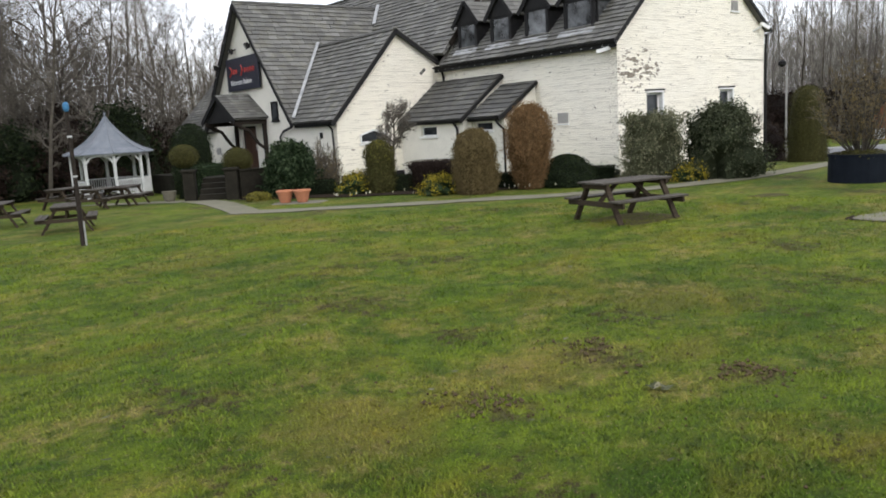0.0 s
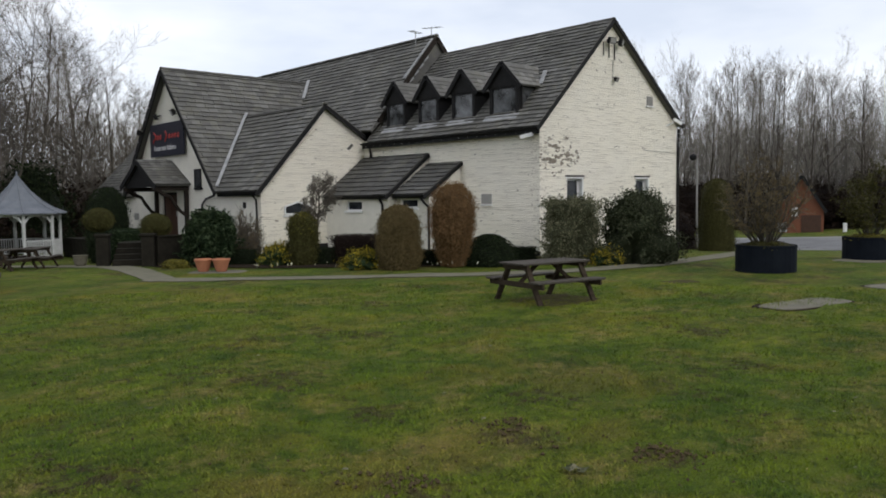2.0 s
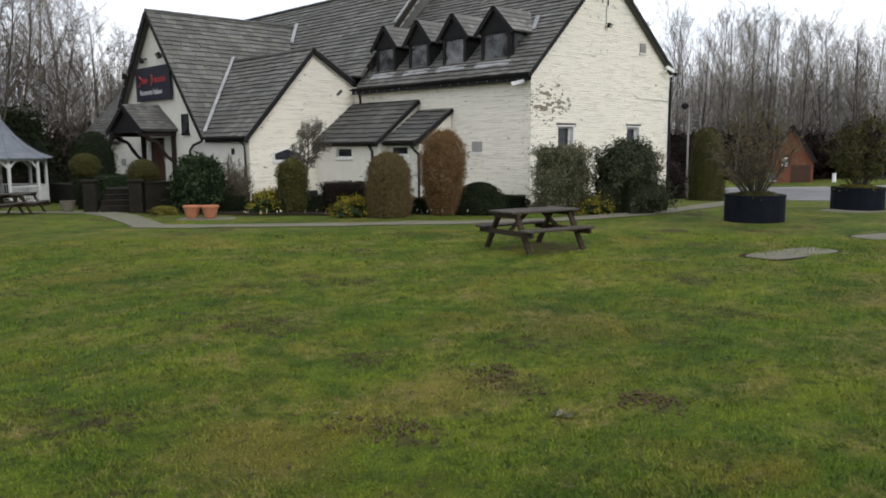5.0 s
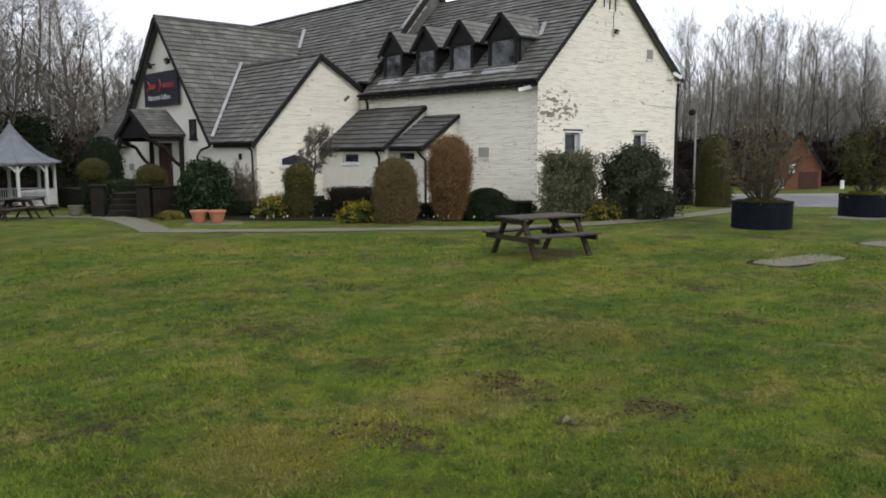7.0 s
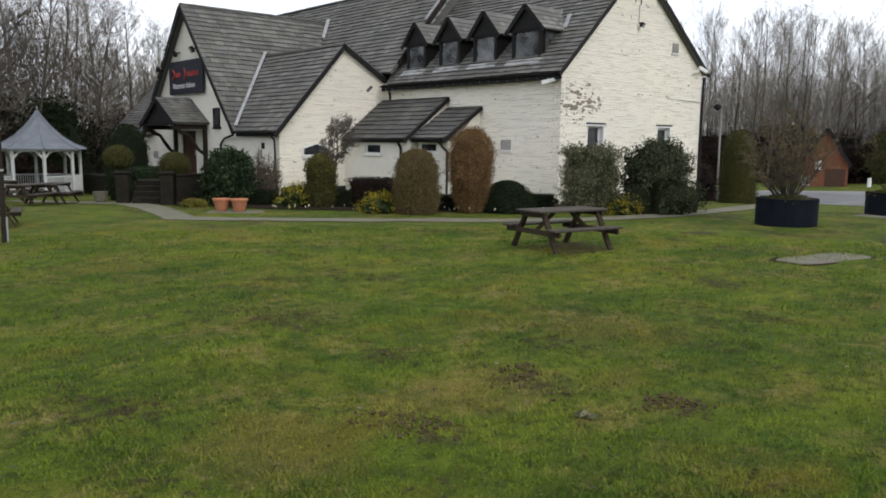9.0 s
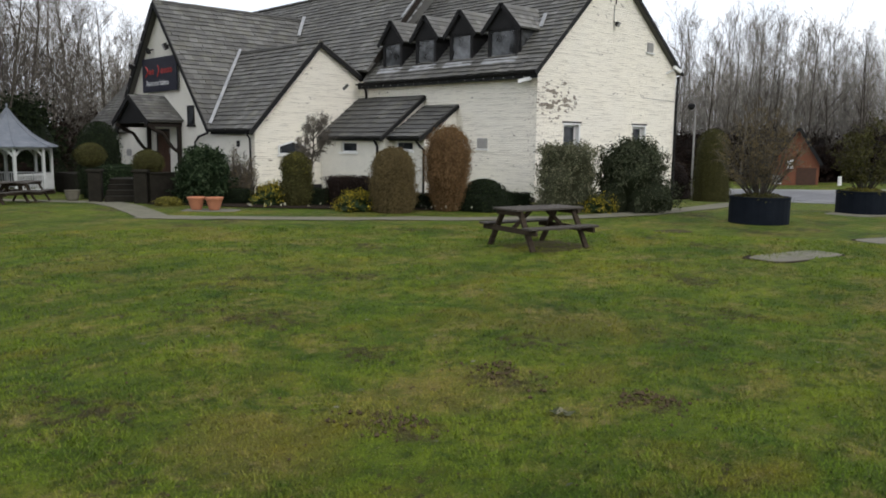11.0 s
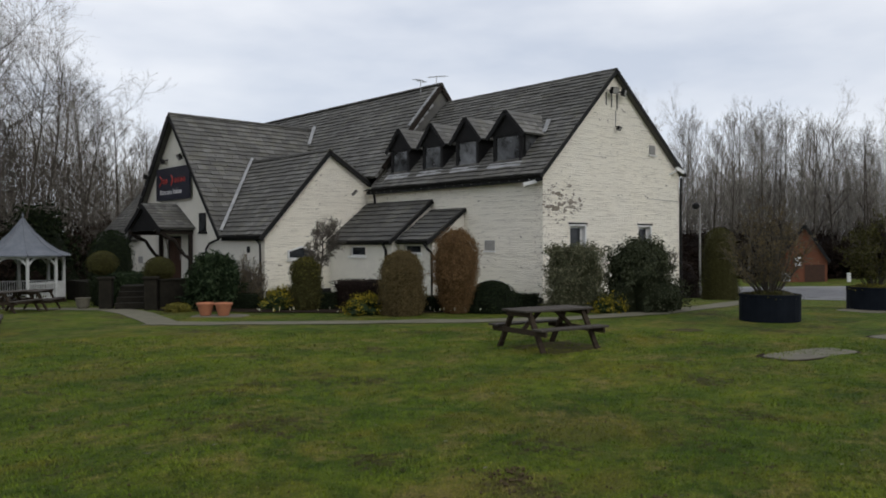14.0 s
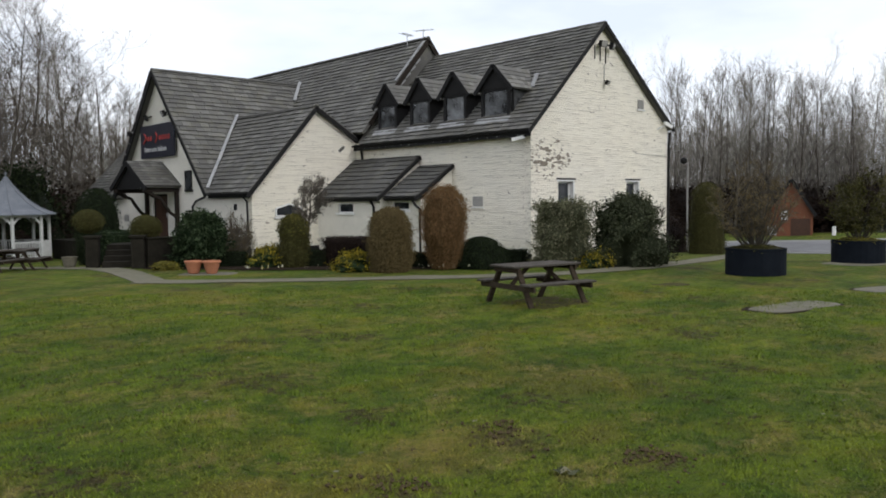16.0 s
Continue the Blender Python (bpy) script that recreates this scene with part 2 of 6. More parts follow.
PLANTM = two_tone("planter_blue_black", (0.004, 0.006, 0.010), (0.009, 0.012, 0.017), 3, 0.9, spec=0.1, fine=30)
TERRA = two_tone("terracotta", (0.42, 0.17, 0.085), (0.34, 0.14, 0.08), 6, 0.85, fine=40)
BARK = two_tone("bark", (0.05, 0.042, 0.034), (0.10, 0.088, 0.07), 5, 0.95, fine=30, bump=0.6)
BARKG = two_tone("bark_grey", (0.13, 0.12, 0.105), (0.21, 0.195, 0.17), 5, 0.95, fine=30, bump=0.6)
TWIG = two_tone("twigs_dark", (0.092, 0.08, 0.065), (0.145, 0.127, 0.104), 0.3, 0.95)
TWIGG = two_tone("twigs_grey", (0.21, 0.19, 0.165), (0.32, 0.292, 0.256), 0.3, 0.95, spec=0.05)
TWIGP = two_tone("poplar_twigs", (0.24, 0.225, 0.19), (0.32, 0.30, 0.26), 0.3, 0.95)
REDBR = two_tone("red_brick", (0.21, 0.08, 0.042), (0.155, 0.062, 0.038), 3, 0.9, fine=20)
STONE = two_tone("gate_stone", (0.013, 0.012, 0.009), (0.027, 0.024, 0.018), 4, 0.95, spec=0.1, fine=20, bump=0.6)
SIGNM = two_tone("sign_navy", (0.018, 0.019, 0.032), (0.026, 0.027, 0.042), 3, 0.45)
REDL = two_tone("sign_red", (0.45, 0.06, 0.05), (0.38, 0.05, 0.045), 3, 0.5)
WHITEL = two_tone("sign_white", (0.65, 0.65, 0.66), (0.58, 0.58, 0.6), 3, 0.5)
FENCEM = two_tone("green_fence", (0.012, 0.02, 0.014), (0.02, 0.03, 0.02), 2, 0.7)


SHADED_CORE = {}


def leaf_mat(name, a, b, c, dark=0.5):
    # the second copy halves the colour to paint shade among the inner leaves
    for k, tag in ((1.0, ""), (0.5, "_inner_shade")):
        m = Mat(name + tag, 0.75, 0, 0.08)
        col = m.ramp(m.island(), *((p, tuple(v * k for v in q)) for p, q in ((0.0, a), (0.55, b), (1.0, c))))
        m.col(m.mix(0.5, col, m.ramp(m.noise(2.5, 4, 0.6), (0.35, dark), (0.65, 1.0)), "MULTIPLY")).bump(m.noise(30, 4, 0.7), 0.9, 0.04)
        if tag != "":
            SHADED_CORE[made.name] = m.m
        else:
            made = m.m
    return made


LEAF_DARK = leaf_mat("leaf_dark_green", (0.0086, 0.0173, 0.0072), (0.022, 0.038, 0.015), (0.075, 0.105, 0.052))
LEAF_OPEN = leaf_mat("leaf_dull_green", (0.024, 0.032, 0.016), (0.05, 0.06, 0.03), (0.11, 0.115, 0.07))
LEAF_YEW = leaf_mat("leaf_yew", (0.0086, 0.0144, 0.0065), (0.0158, 0.0238, 0.0101), (0.0288, 0.0396, 0.0144))
LEAF_MID = leaf_mat("leaf_grey_green", (0.06, 0.068, 0.034), (0.12, 0.125, 0.07), (0.24, 0.225, 0.15))
LEAF_OLIVE = leaf_mat("leaf_olive", (0.046, 0.047, 0.0155), (0.070, 0.067, 0.021), (0.100, 0.091, 0.031))
LEAF_GOLD = leaf_mat("leaf_gold_tip", (0.08, 0.08, 0.015), (0.15, 0.135, 0.025), (0.22, 0.19, 0.04))
LEAF_RUST = leaf_mat("leaf_rust", (0.145, 0.085, 0.038), (0.20, 0.120, 0.054), (0.275, 0.175, 0.088))
LEAF_BROWN = leaf_mat("leaf_brown_olive", (0.11, 0.081, 0.036), (0.155, 0.117, 0.052), (0.21, 0.165, 0.08))
LEAF_YEL = leaf_mat("blossom_yellow", (0.05, 0.06, 0.012), (0.16, 0.14, 0.02), (0.55, 0.42, 0.04))
LEAF_MAROON = leaf_mat("leaf_maroon", (0.0130, 0.0086, 0.0072), (0.0230, 0.0144, 0.0108), (0.0360, 0.0259, 0.0173))
PETAL = leaf_mat("petal_pale", (0.4, 0.38, 0.3), (0.6, 0.55, 0.35), (0.7, 0.7, 0.65), 0.8)

m = Mat("window_glass", 0.06, 0, 0.2)
g = m.noise(1.8, 3, 0.5)
GLASS = m.col(m.ramp(g, (0.4, (0.012, 0.014, 0.017)), (0.6, (0.035, 0.038, 0.042)))).m
m = Mat("dormer_glass", 0.04, 0, 0.6)
m.b.inputs["IOR"].default_value = 1.6
DGLASS = m.col(m.ramp(m.noise(2.2, 4, 0.6), (0.38, (0.018, 0.019, 0.02)), (0.66, (0.095, 0.10, 0.105)))).m


# ---------------------------------------------------------------- mesh helpers
def mesh_of(bm, name, mat):
    me = bpy.data.meshes.new(name)
    bm.to_mesh(me)
    bm.free()
    for k in (mat if isinstance(mat, (list, tuple)) else [mat]):
        me.materials.append(k)
    return me


def part(name, bm, material, parent, label=""):
    ob = new(name, mesh_of(bm, name, material))
    ob.parent = parent
    return tagged(ob, label)


def thing(name, label, category, group="", kind="", at=(0, 0, 0), rz=0.0):
    ob = new(name)
    ob.matrix_basis = pose(*at, 0, 0, rz)
    return tagged(ob, label, category, group, kind)


def solid(name, bm, mat, label, category, group="", kind="", at=None, rz=0.0):
    ob = new(name, mesh_of(bm, name, mat))
    if at:
        ob.matrix_basis = pose(*at, 0, 0, rz)
    return tagged(ob, label, category, group, kind)


def box(bm, a, b, bevel=0.0, m=None):
    v = [bm.verts.new((x, y, z)) for x in (a[0], b[0]) for y in (a[1], b[1]) for z in (a[2], b[2])]
    fs = [bm.faces.new([v[i] for i in q]) for q in ((0, 1, 3, 2), (4, 6, 7, 5), (0, 4, 5, 1), (2, 3, 7, 6), (0, 2, 6, 4), (1, 5, 7, 3))]
    if bevel:
        es = list({e for f in fs for e in f.edges})
        r = bmesh.ops.bevel(bm, geom=es, offset=bevel, segments=1, affect="EDGES")
        v = list({w for f in r["faces"] for w in f.verts} | {w for w in v if w.is_valid})
    if m is not None:
        for w in v:
            w.co = m @ w.co
    return bm


def bar(bm, p, q, w, d=None, up=(0, 0, 1)):
    """A square bar from p to q."""
    p, q = Vector(p), Vector(q)
    n = (q - p).normalized()
    s = n.cross(Vector(up))
    s = s.normalized() if s.length > 1e-4 else Vector((1, 0, 0))
    u = s.cross(n)
    d = d or w
    vs = [bm.verts.new(e + s * (i * w / 2) + u * (j * d / 2)) for e in (p, q) for i, j in ((-1, -1), (1, -1), (1, 1), (-1, 1))]
    for k in range(4):
        bm.faces.new((vs[k], vs[(k + 1) % 4], vs[4 + (k + 1) % 4], vs[4 + k]))
    bm.faces.new(vs[3::-1])
    bm.faces.new(vs[4:])
    return bm


def tube(bm, pts, radii, n=8, cap=True):
    rings = []
    for i, p in enumerate(pts):
        p = Vector(p)
        d = (Vector(pts[min(i + 1, len(pts) - 1)]) - Vector(pts[max(i - 1, 0)])).normalized()
        s = d.cross(Vector((0.31, 0.2, 0.93) if abs(d.z) < 0.9 else (1, 0, 0))).normalized()
        u = s.cross(d)
        r = radii[i] if isinstance(radii, (list, tuple)) else radii
        rings.append([bm.verts.new(p + (s * math.cos(a) + u * math.sin(a)) * r) for a in (2 * math.pi * k / n for k in range(n))])
    for a, b in zip(rings, rings[1:]):
        for k in range(n):
            bm.faces.new((a[k], a[(k + 1) % n], b[(k + 1) % n], b[k]))
    if cap:
        bm.faces.new(rings[0][::-1])
        bm.faces.new(rings[-1])
    return bm


def lathe(bm, prof, n=20, at=(0, 0, 0)):
    rings = [[bm.verts.new((at[0] + r * math.cos(2 * math.pi * k / n), at[1] + r * math.sin(2 * math.pi * k / n), at[2] + z)) for k in range(n)] for r, z in prof]
    for a, b in zip(rings, rings[1:]):
        for k in range(n):
            bm.faces.new((a[k], a[(k + 1) % n], b[(k + 1) % n], b[k]))
    bm.faces.new(rings[0][::-1])
    bm.faces.new(rings[-1])
    return bm


def prism(bm, poly, axis, a, b):
    """A polygon of (u, z) extruded along x or y from a to b."""
    def P(u, z, w):
        return (w, u, z) if axis == "x" else (u, w, z)
    A = [bm.verts.new(P(u, z, a)) for u, z in poly]
    B = [bm.verts.new(P(u, z, b)) for u, z in poly]
    n = len(poly)
    bm.faces.new(A)
    bm.faces.new(B[::-1])
    for k in range(n):
        bm.faces.new((A[k], B[k], B[(k + 1) % n], A[(k + 1) % n]))
    bmesh.ops.recalc_face_normals(bm, faces=bm.faces[:])
    return bm


def holed(bm, axis, w0, w1, u0, u1, z0, z1, holes=()):
    """A wall slab with rectangular openings (u0, u1, z0, z1) right through it."""
    us = sorted({u0, u1, *(h[i] for h in holes for i in (0, 1))})
    zs = sorted({z0, z1, *(h[i] for h in holes for i in (2, 3))})
    for a, b in zip(us, us[1:]):
        for c, d in zip(zs, zs[1:]):
            um, zm = (a + b) / 2, (c + d) / 2
            if any(h[0] < um < h[1] and h[2] < zm < h[3] for h in holes):
                continue
            if axis == "x":
                box(bm, (w0, a, c), (w1, b, d))
            else:
                box(bm, (a, w0, c), (b, w1, d))
    return weld(bm)


def weld(bm):
    """Joins touching cells into one shell and drops the faces between them."""
    bmesh.ops.remove_doubles(bm, verts=bm.verts[:], dist=1e-4)
    bm.verts.index_update()
    seen = defaultdict(list)
    for f in bm.faces:
        seen[frozenset(v.index for v in f.verts)].append(f)
    bmesh.ops.delete(bm, geom=[f for fs in seen.values() if len(fs) > 1 for f in fs], context="FACES_ONLY")
    return bm


def ground_z(x, y):
    r = math.hypot(x, y)
    s = min(max((r - 25) / 17, 0), 1)
    z = -0.55 * s * s * (3 - 2 * s)
    if r > 46:
        s, a = min((r - 46) / 22, 1), math.degrees(math.atan2(x, y))
        z -= 0.75 * s * s * (3 - 2 * s) * min(max((a - 45) / 8, 0), 1) * min(max((79 - a) / 12, 0), 1)
    return z


def lump(x, y):
    """The unevenness of the lawn, with low mounds at the muddy places."""
    r = math.hypot(x, y)
    k = 1.0 if r < 11 else max(0.35, 1 - (r - 11) / 8 * 0.65)
    h = 0.10 * noise.noise(Vector((x * 0.35, y * 0.35, 3))) + 0.045 * noise.noise(Vector((x * 1.1, y * 1.1, 7))) + 0.02 * noise.noise(Vector((x * 2.7, y * 2.7, 9)))
    for cx, cy, rx, ry in MUDDY:
        h += 0.035 * math.exp(-((x - cx) / rx) ** 2 - ((y - cy) / ry) ** 2)
    return h * k


# ---------------------------------------------------------------- ground
bm = bmesh.new()
rad = [0.0] + [0.8 * 1.03 ** i for i in range(138)] + [60, 80, 110, 160, 240, 400, 800, 2000]
rad = sorted(set(round(r, 3) for r in rad))
SEG = 320
rings = []
for r in rad:
    if r == 0:
        rings.append([bm.verts.new((0, 0, 0))])
        continue
    ring = []
    for k in range(SEG):
        a = 2 * math.pi * k / SEG
        xx, yy = r * math.cos(a), r * math.sin(a)
        ring.append(bm.verts.new((xx, yy, ground_z(xx, yy) + lump(xx, yy) * min(1, r / 4) * (1 if r < 19 else max(0, (24 - r) / 5)))))
    rings.append(ring)
for k in range(SEG):
    bm.faces.new((rings[0][0], rings[1][k], rings[1][(k + 1) % SEG]))
for a, b in zip(rings[1:], rings[2:]):
    for k in range(SEG):
        bm.faces.new((a[k], b[k], b[(k + 1) % SEG], a[(k + 1) % SEG]))
for f in bm.faces:
    f.smooth = True
solid("ground", bm, LAWN, "mown winter lawn with mossy and muddy patches", "lawn", kind="structure")


def strip(name, centre, widths, mat, label, category, lift=0.006, step=0.5, thick=0.05):
    """A flat band that follows the ground along a line of plan points."""
    pts = []
    for (p, wa), (q, wb) in zip(zip(centre, widths), list(zip(centre, widths))[1:]):
        n = max(1, int(math.dist(p, q) / step))
        pts += [((p[0] + (q[0] - p[0]) * i / n, p[1] + (q[1] - p[1]) * i / n), wa + (wb - wa) * i / n) for i in range(n)]
    pts.append((centre[-1], widths[-1]))
    bm = bmesh.new()
    rows = []
    for i, (p, w) in enumerate(pts):
        a, b = pts[max(i - 1, 0)][0], pts[min(i + 1, len(pts) - 1)][0]
        d = Vector((b[0] - a[0], b[1] - a[1], 0)).normalized()
        s = Vector((-d.y, d.x, 0))
        row = []
        for k in (-1, -0.5, 0, 0.5, 1):
            q = Vector((*p, 0)) + s * (k * w / 2 * (1 + 0.06 * noise.noise(Vector((p[0], p[1], k)))))
            row.append(bm.verts.new((q.x, q.y, ground_z(q.x, q.y) + lift + max(0, lump(q.x, q.y)) * (math.hypot(q.x, q.y) < 24))))
        rows.append(row)
    for a, b in zip(rows, rows[1:]):
        for k in range(4):
            bm.faces.new((a[k], a[k + 1], b[k + 1], b[k]))
    bmesh.ops.recalc_face_normals(bm, faces=bm.faces[:])
    g = bmesh.ops.extrude_face_region(bm, geom=bm.faces[:])
    for v in g["geom"]:
        if isinstance(v, bmesh.types.BMVert):
            v.co.z += 0.012
    bmesh.ops.recalc_face_normals(bm, faces=bm.faces[:])
    return solid(name, bm, mat, label, category, kind="structure")

# ---------------------------------------------------------------- paths, beds, car park
strip("path", [(9.35, 26.2), (9.15, 23.6), (8.75, 21.4), (8.4, 19.6)], [1.0, 0.9, 0.85, 0.8], PATHM, "pale worn concrete path to the steps", "path")
strip("path", [(8.2, 20.3), (9.4, 19.0), (11.9, 16.95), (14.2, 15.1), (17.0, 13.5), (20.2, 12.75), (23.9, 12.95), (27.5, 13.9), (32, 15.4)],
      [0.9, 0.85, 0.8, 0.8, 0.8, 0.85, 0.9, 1.0, 1.0], PATHM, "narrow pale concrete path along the flower beds", "path", lift=0.012)
strip("path", [(9.2, 26.4), (7.9, 29.5), (7.4, 33)], [1.2, 1.1, 1.1], PATHM, "pale path towards the gazebo", "path", lift=0.009)
strip("flower_bed", [(10.4, 24.6), (13.1, 21.7), (15.8, 18.95), (18.6, 16.6), (21.8, 15.0), (25, 15.8)], [1.2, 2.5, 2.6, 2.4, 2.4, 1.6], SOIL_AND_SHADE, "dark soil of the planted bed", "flower bed", lift=0.02)
strip("car_park", [(46, 40), (40, 24), (37.2, 15.5), (38.9, 12.4), (42.9, 9.4), (45.6, 6.7), (48.2, 3.9), (55.5, -4.2), (63, -14), (70, -28)], [2.5] * 10, ASPH, "grey asphalt edge of the car park", "car park", lift=0.01)
strip("leaf_litter", [(117, -90), (117, 0), (114, 24), (104, 55), (94, 85)], [89, 89, 86, 80, 72], LITTER, "dark leaf litter under the far wood", "woodland floor", lift=0.012, step=2)
strip("car_park", [(71, -28), (67.5, -14), (63.5, -4), (59, 4), (55.5, 9), (52.5, 14), (53, 22), (58, 45)], [3, 9, 17, 22, 26, 30, 27, 25], ASPH, "grey asphalt car park with worn paler lanes", "car park", lift=0.02, step=2)

# ---------------------------------------------------------------- the restaurant building
house = thing("restaurant_building", "white-painted brick restaurant with steep dark slate roofs", "building")
KW, KB, KS, KG = 0.962, 0.7535, 1.15, 1.153    # slopes: wing front and back, main block, sign gable
X0, X1, Y0, YE = 21.1, 30.05, 17.79, 27.82      # wing
X2, XA, XE = 15.91, 25.25, 18.93                 # front of extension and sign gable; ridges of wing and extension
YC = 36.2                                        # ridge of the sign gable
YM, YL = 27.09, 44.3                             # main block


def wall(name, bm, mat=None):
    weld(bm)
    return part(name, bm, mat or BRICKW, house)


# wing: gable wall, front wall, back wall
bm = holed(bmesh.new(), "y", Y0, Y0 + 0.3, X0, X1, -0.8, 4.55, [(22.62, 23.5, 1.45, 2.72), (27.0, 27.85, 1.45, 2.74)])
prism(bm, [(X0, 4.55), (X1, 4.55), (X1, 4.98), (XA, 8.6), (X0, 4.6)], "y", Y0, Y0 + 0.3)
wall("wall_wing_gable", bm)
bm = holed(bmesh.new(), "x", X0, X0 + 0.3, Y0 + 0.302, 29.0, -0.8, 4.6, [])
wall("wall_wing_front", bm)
wall("wall_wing_back", box(bmesh.new(), (X1 - 0.3, Y0 + 0.302, -0.8), (X1, 44, 4.9)))
# main block gable, above the wing roof
bm = prism(bmesh.new(), [(20.9, 4.6), (29.2, 4.6), (24.81, 9.35)], "y", YM + 0.05, YM + 0.3)
wall("wall_main_gable", bm, SLATE_DARK)
wall("wall_main_end", prism(bmesh.new(), [(17, -0.8), (30, -0.8), (30, 3.5), (24.81, 9.3), (17, 2.5)], "y", YL - 0.4, YL - 0.1))
# extension gable
bm = holed(bmesh.new(), "y", YE, YE + 0.3, X2, X0 - 0.002, -0.8, 2.45, [(16.98, 18.2, 1.46, 1.8)])
prism(bm, [(X2, 2.45), (X0 - 0.002, 2.45), (X0 - 0.002, 4.62), (XE, 5.93), (15.95, 2.6)], "y", YE, YE + 0.3)
wall("wall_extension_gable", bm)
# long front with door and sign gable
bm = holed(bmesh.new(), "x", X2, X2 + 0.3, YE + 0.302, 45.6, -0.8, 2.5, [(35.55, 37.2, 0.38, 2.5), (42.8, 43.7, 1.15, 1.8)])
prism(bm, [(31.35, 2.5), (41.05, 2.5), (YC, 8.05)], "x", X2, X2 + 0.3)
wall("wall_front", bm, RENDERW)
wall("wall_left_end", prism(bmesh.new(), [(X2 + 0.302, -0.8), (22.3, -0.8), (22.3, 2.5), (19.2, 5.9), (X2 + 0.302, 2.5)], "y", 45.3, 45.6), RENDERW)
# lean-tos on the wing's front
YA, YB = 23.55, 21.66
bm = holed(bmesh.new(), "x", 19.05, 19.3, YA + 0.08, YE - 0.002, -0.8, 2.2, [(25.35, 26.4, 1.6, 2.0)])
prism(bm, [(19.302, -0.8), (X0 - 0.002, -0.8), (X0 - 0.002, 3.74), (19.302, 2.36)], "y", YA + 0.08, YA + 0.3)
wall("wall_lean_to", bm, RENDERW)
bm = holed(bmesh.new(), "x", 19.45, 19.68, YB + 0.08, YA + 0.078, -0.8, 2.13, [(22.4, 23.4, 1.72, 2.04)])
prism(bm, [(19.682, -0.8), (X0 - 0.002, -0.8), (X0 - 0.002, 3.36), (19.682, 2.08)], "y", YB + 0.08, YB + 0.3)
wall("wall_lean_to", bm, RENDERW)

# slates ------------------------------------------------------------
SINGLES = []


def roof(name, O, U, V, length, rise, clip=None, mat=SLATE, singles=False, w=0.3, e=0.205, board=True):
    """A slope of overlapping slates. O: the eave's start, U: unit along the eave, V: unit up the slope."""
    O, U, V = Vector(O), Vector(U).normalized(), Vector(V).normalized()
    N = U.cross(V).normalized()
    if N.z < 0:
        N = -N
    rng = random.Random(name + str(O.x) + str(O.y))
    bm = bmesh.new()
    if board:
        if clip is None:
            vs = [bm.verts.new(O + U * u + V * v + N * k) for k in (-0.14, -0.03) for u, v in ((0, 0), (length, 0), (length, rise), (0, rise))]
            for q in ((3, 2, 1, 0), (4, 5, 6, 7), (0, 1, 5, 4), (1, 2, 6, 5), (2, 3, 7, 6), (3, 0, 4, 7)):
                bm.faces.new([vs[i] for i in q])
    verts, faces = [], []
    for r in range(int(rise / e) + 1):
        v0 = r * e
        u = -w * (0.5 if r % 2 else 0.0) - rng.random() * 0.05
        while u < length:
            ww = w * rng.uniform(0.75, 1.2)
            a, b = max(u, 0.0), min(u + ww - 0.012, length)
            u += ww
            if b - a < 0.05:
                continue
            vt = min(v0 + e * 1.25, rise)
            mid = O + U * ((a + b) / 2) + V * (v0 + e / 2)
            if clip and not clip(mid):
                continue
            j, th, sk = rng.uniform(-0.02, 0.012) + 0.02 * math.sin(u * 0.9 + r * 1.7), 0.042 + rng.uniform(0, 0.026), rng.uniform(-0.03, 0.03)
            low = -0.022 + j
            q = [O + U * a + V * (v0 + low) + N * (th + 0.006), O + U * b + V * (v0 + low + sk * 0.5) + N * (th + 0.006), O + U * b + V * vt + N * 0.004, O + U * a + V * vt + N * 0.004]
            p = [k - N * 0.034 for k in q]
            if singles and singles(mid) and len(SINGLES) < 300:
                SINGLES.append((q, p))
                continue
            i = len(verts)
            verts += q + p
            faces += [(i, i + 1, i + 2, i + 3), (i, i + 4, i + 5, i + 1), (i + 1, i + 5, i + 6, i + 2), (i + 3, i + 7, i + 4, i), (i + 4, i + 7, i + 6, i + 5)]
            if clip:
                d = [k - N * 0.1 for k in p]
                i = len(verts)
                verts += p + d
                faces += [(i, i + 4, i + 5, i + 1), (i + 4, i + 7, i + 6, i + 5), (i + 1, i + 5, i + 6, i + 2), (i + 3, i + 7, i + 4, i)]
    me = bpy.data.meshes.new(name)
    me.from_pydata(verts, [], faces)
    bm.from_mesh(me)
    bpy.data.meshes.remove(me)
    ob = part(name, bm, mat, house)
    return tagged(ob, kind="stuff")


SW, SS = math.hypot(1, KW), math.hypot(1, KS)
xe = X0 - 0.3
roof("roof_wing_front", (xe, Y0 - 0.2, 4.5), (0, 1, 0), (1, 0, KW), YM - Y0 + 0.3, (XA - xe) * SW, w=0.34, e=0.225, singles=lambda p: p.y < 20.4 and p.z > 4.6)
roof("roof_wing_back", (30.2, Y0 - 0.2, 5.05), (0, 1, 0), (-1, 0, KB), YM - Y0 + 0.3, 4.95 * math.hypot(1, KB))
roof("roof_main_front", (20.2, YM - 0.05, 9.54 - KS * 4.61), (0, 1, 0), (1, 0, KS), YL - YM, 4.61 * SS, w=0.38, e=0.26, clip=lambda p: p.x > 20.95 or p.y > YE + 0.1)
roof("roof_main_back", (29.4, YM - 0.05, 9.54 - KS * 4.59), (0, 1, 0), (-1, 0, KS), YL - YM, 4.59 * SS)
KE = 1.107
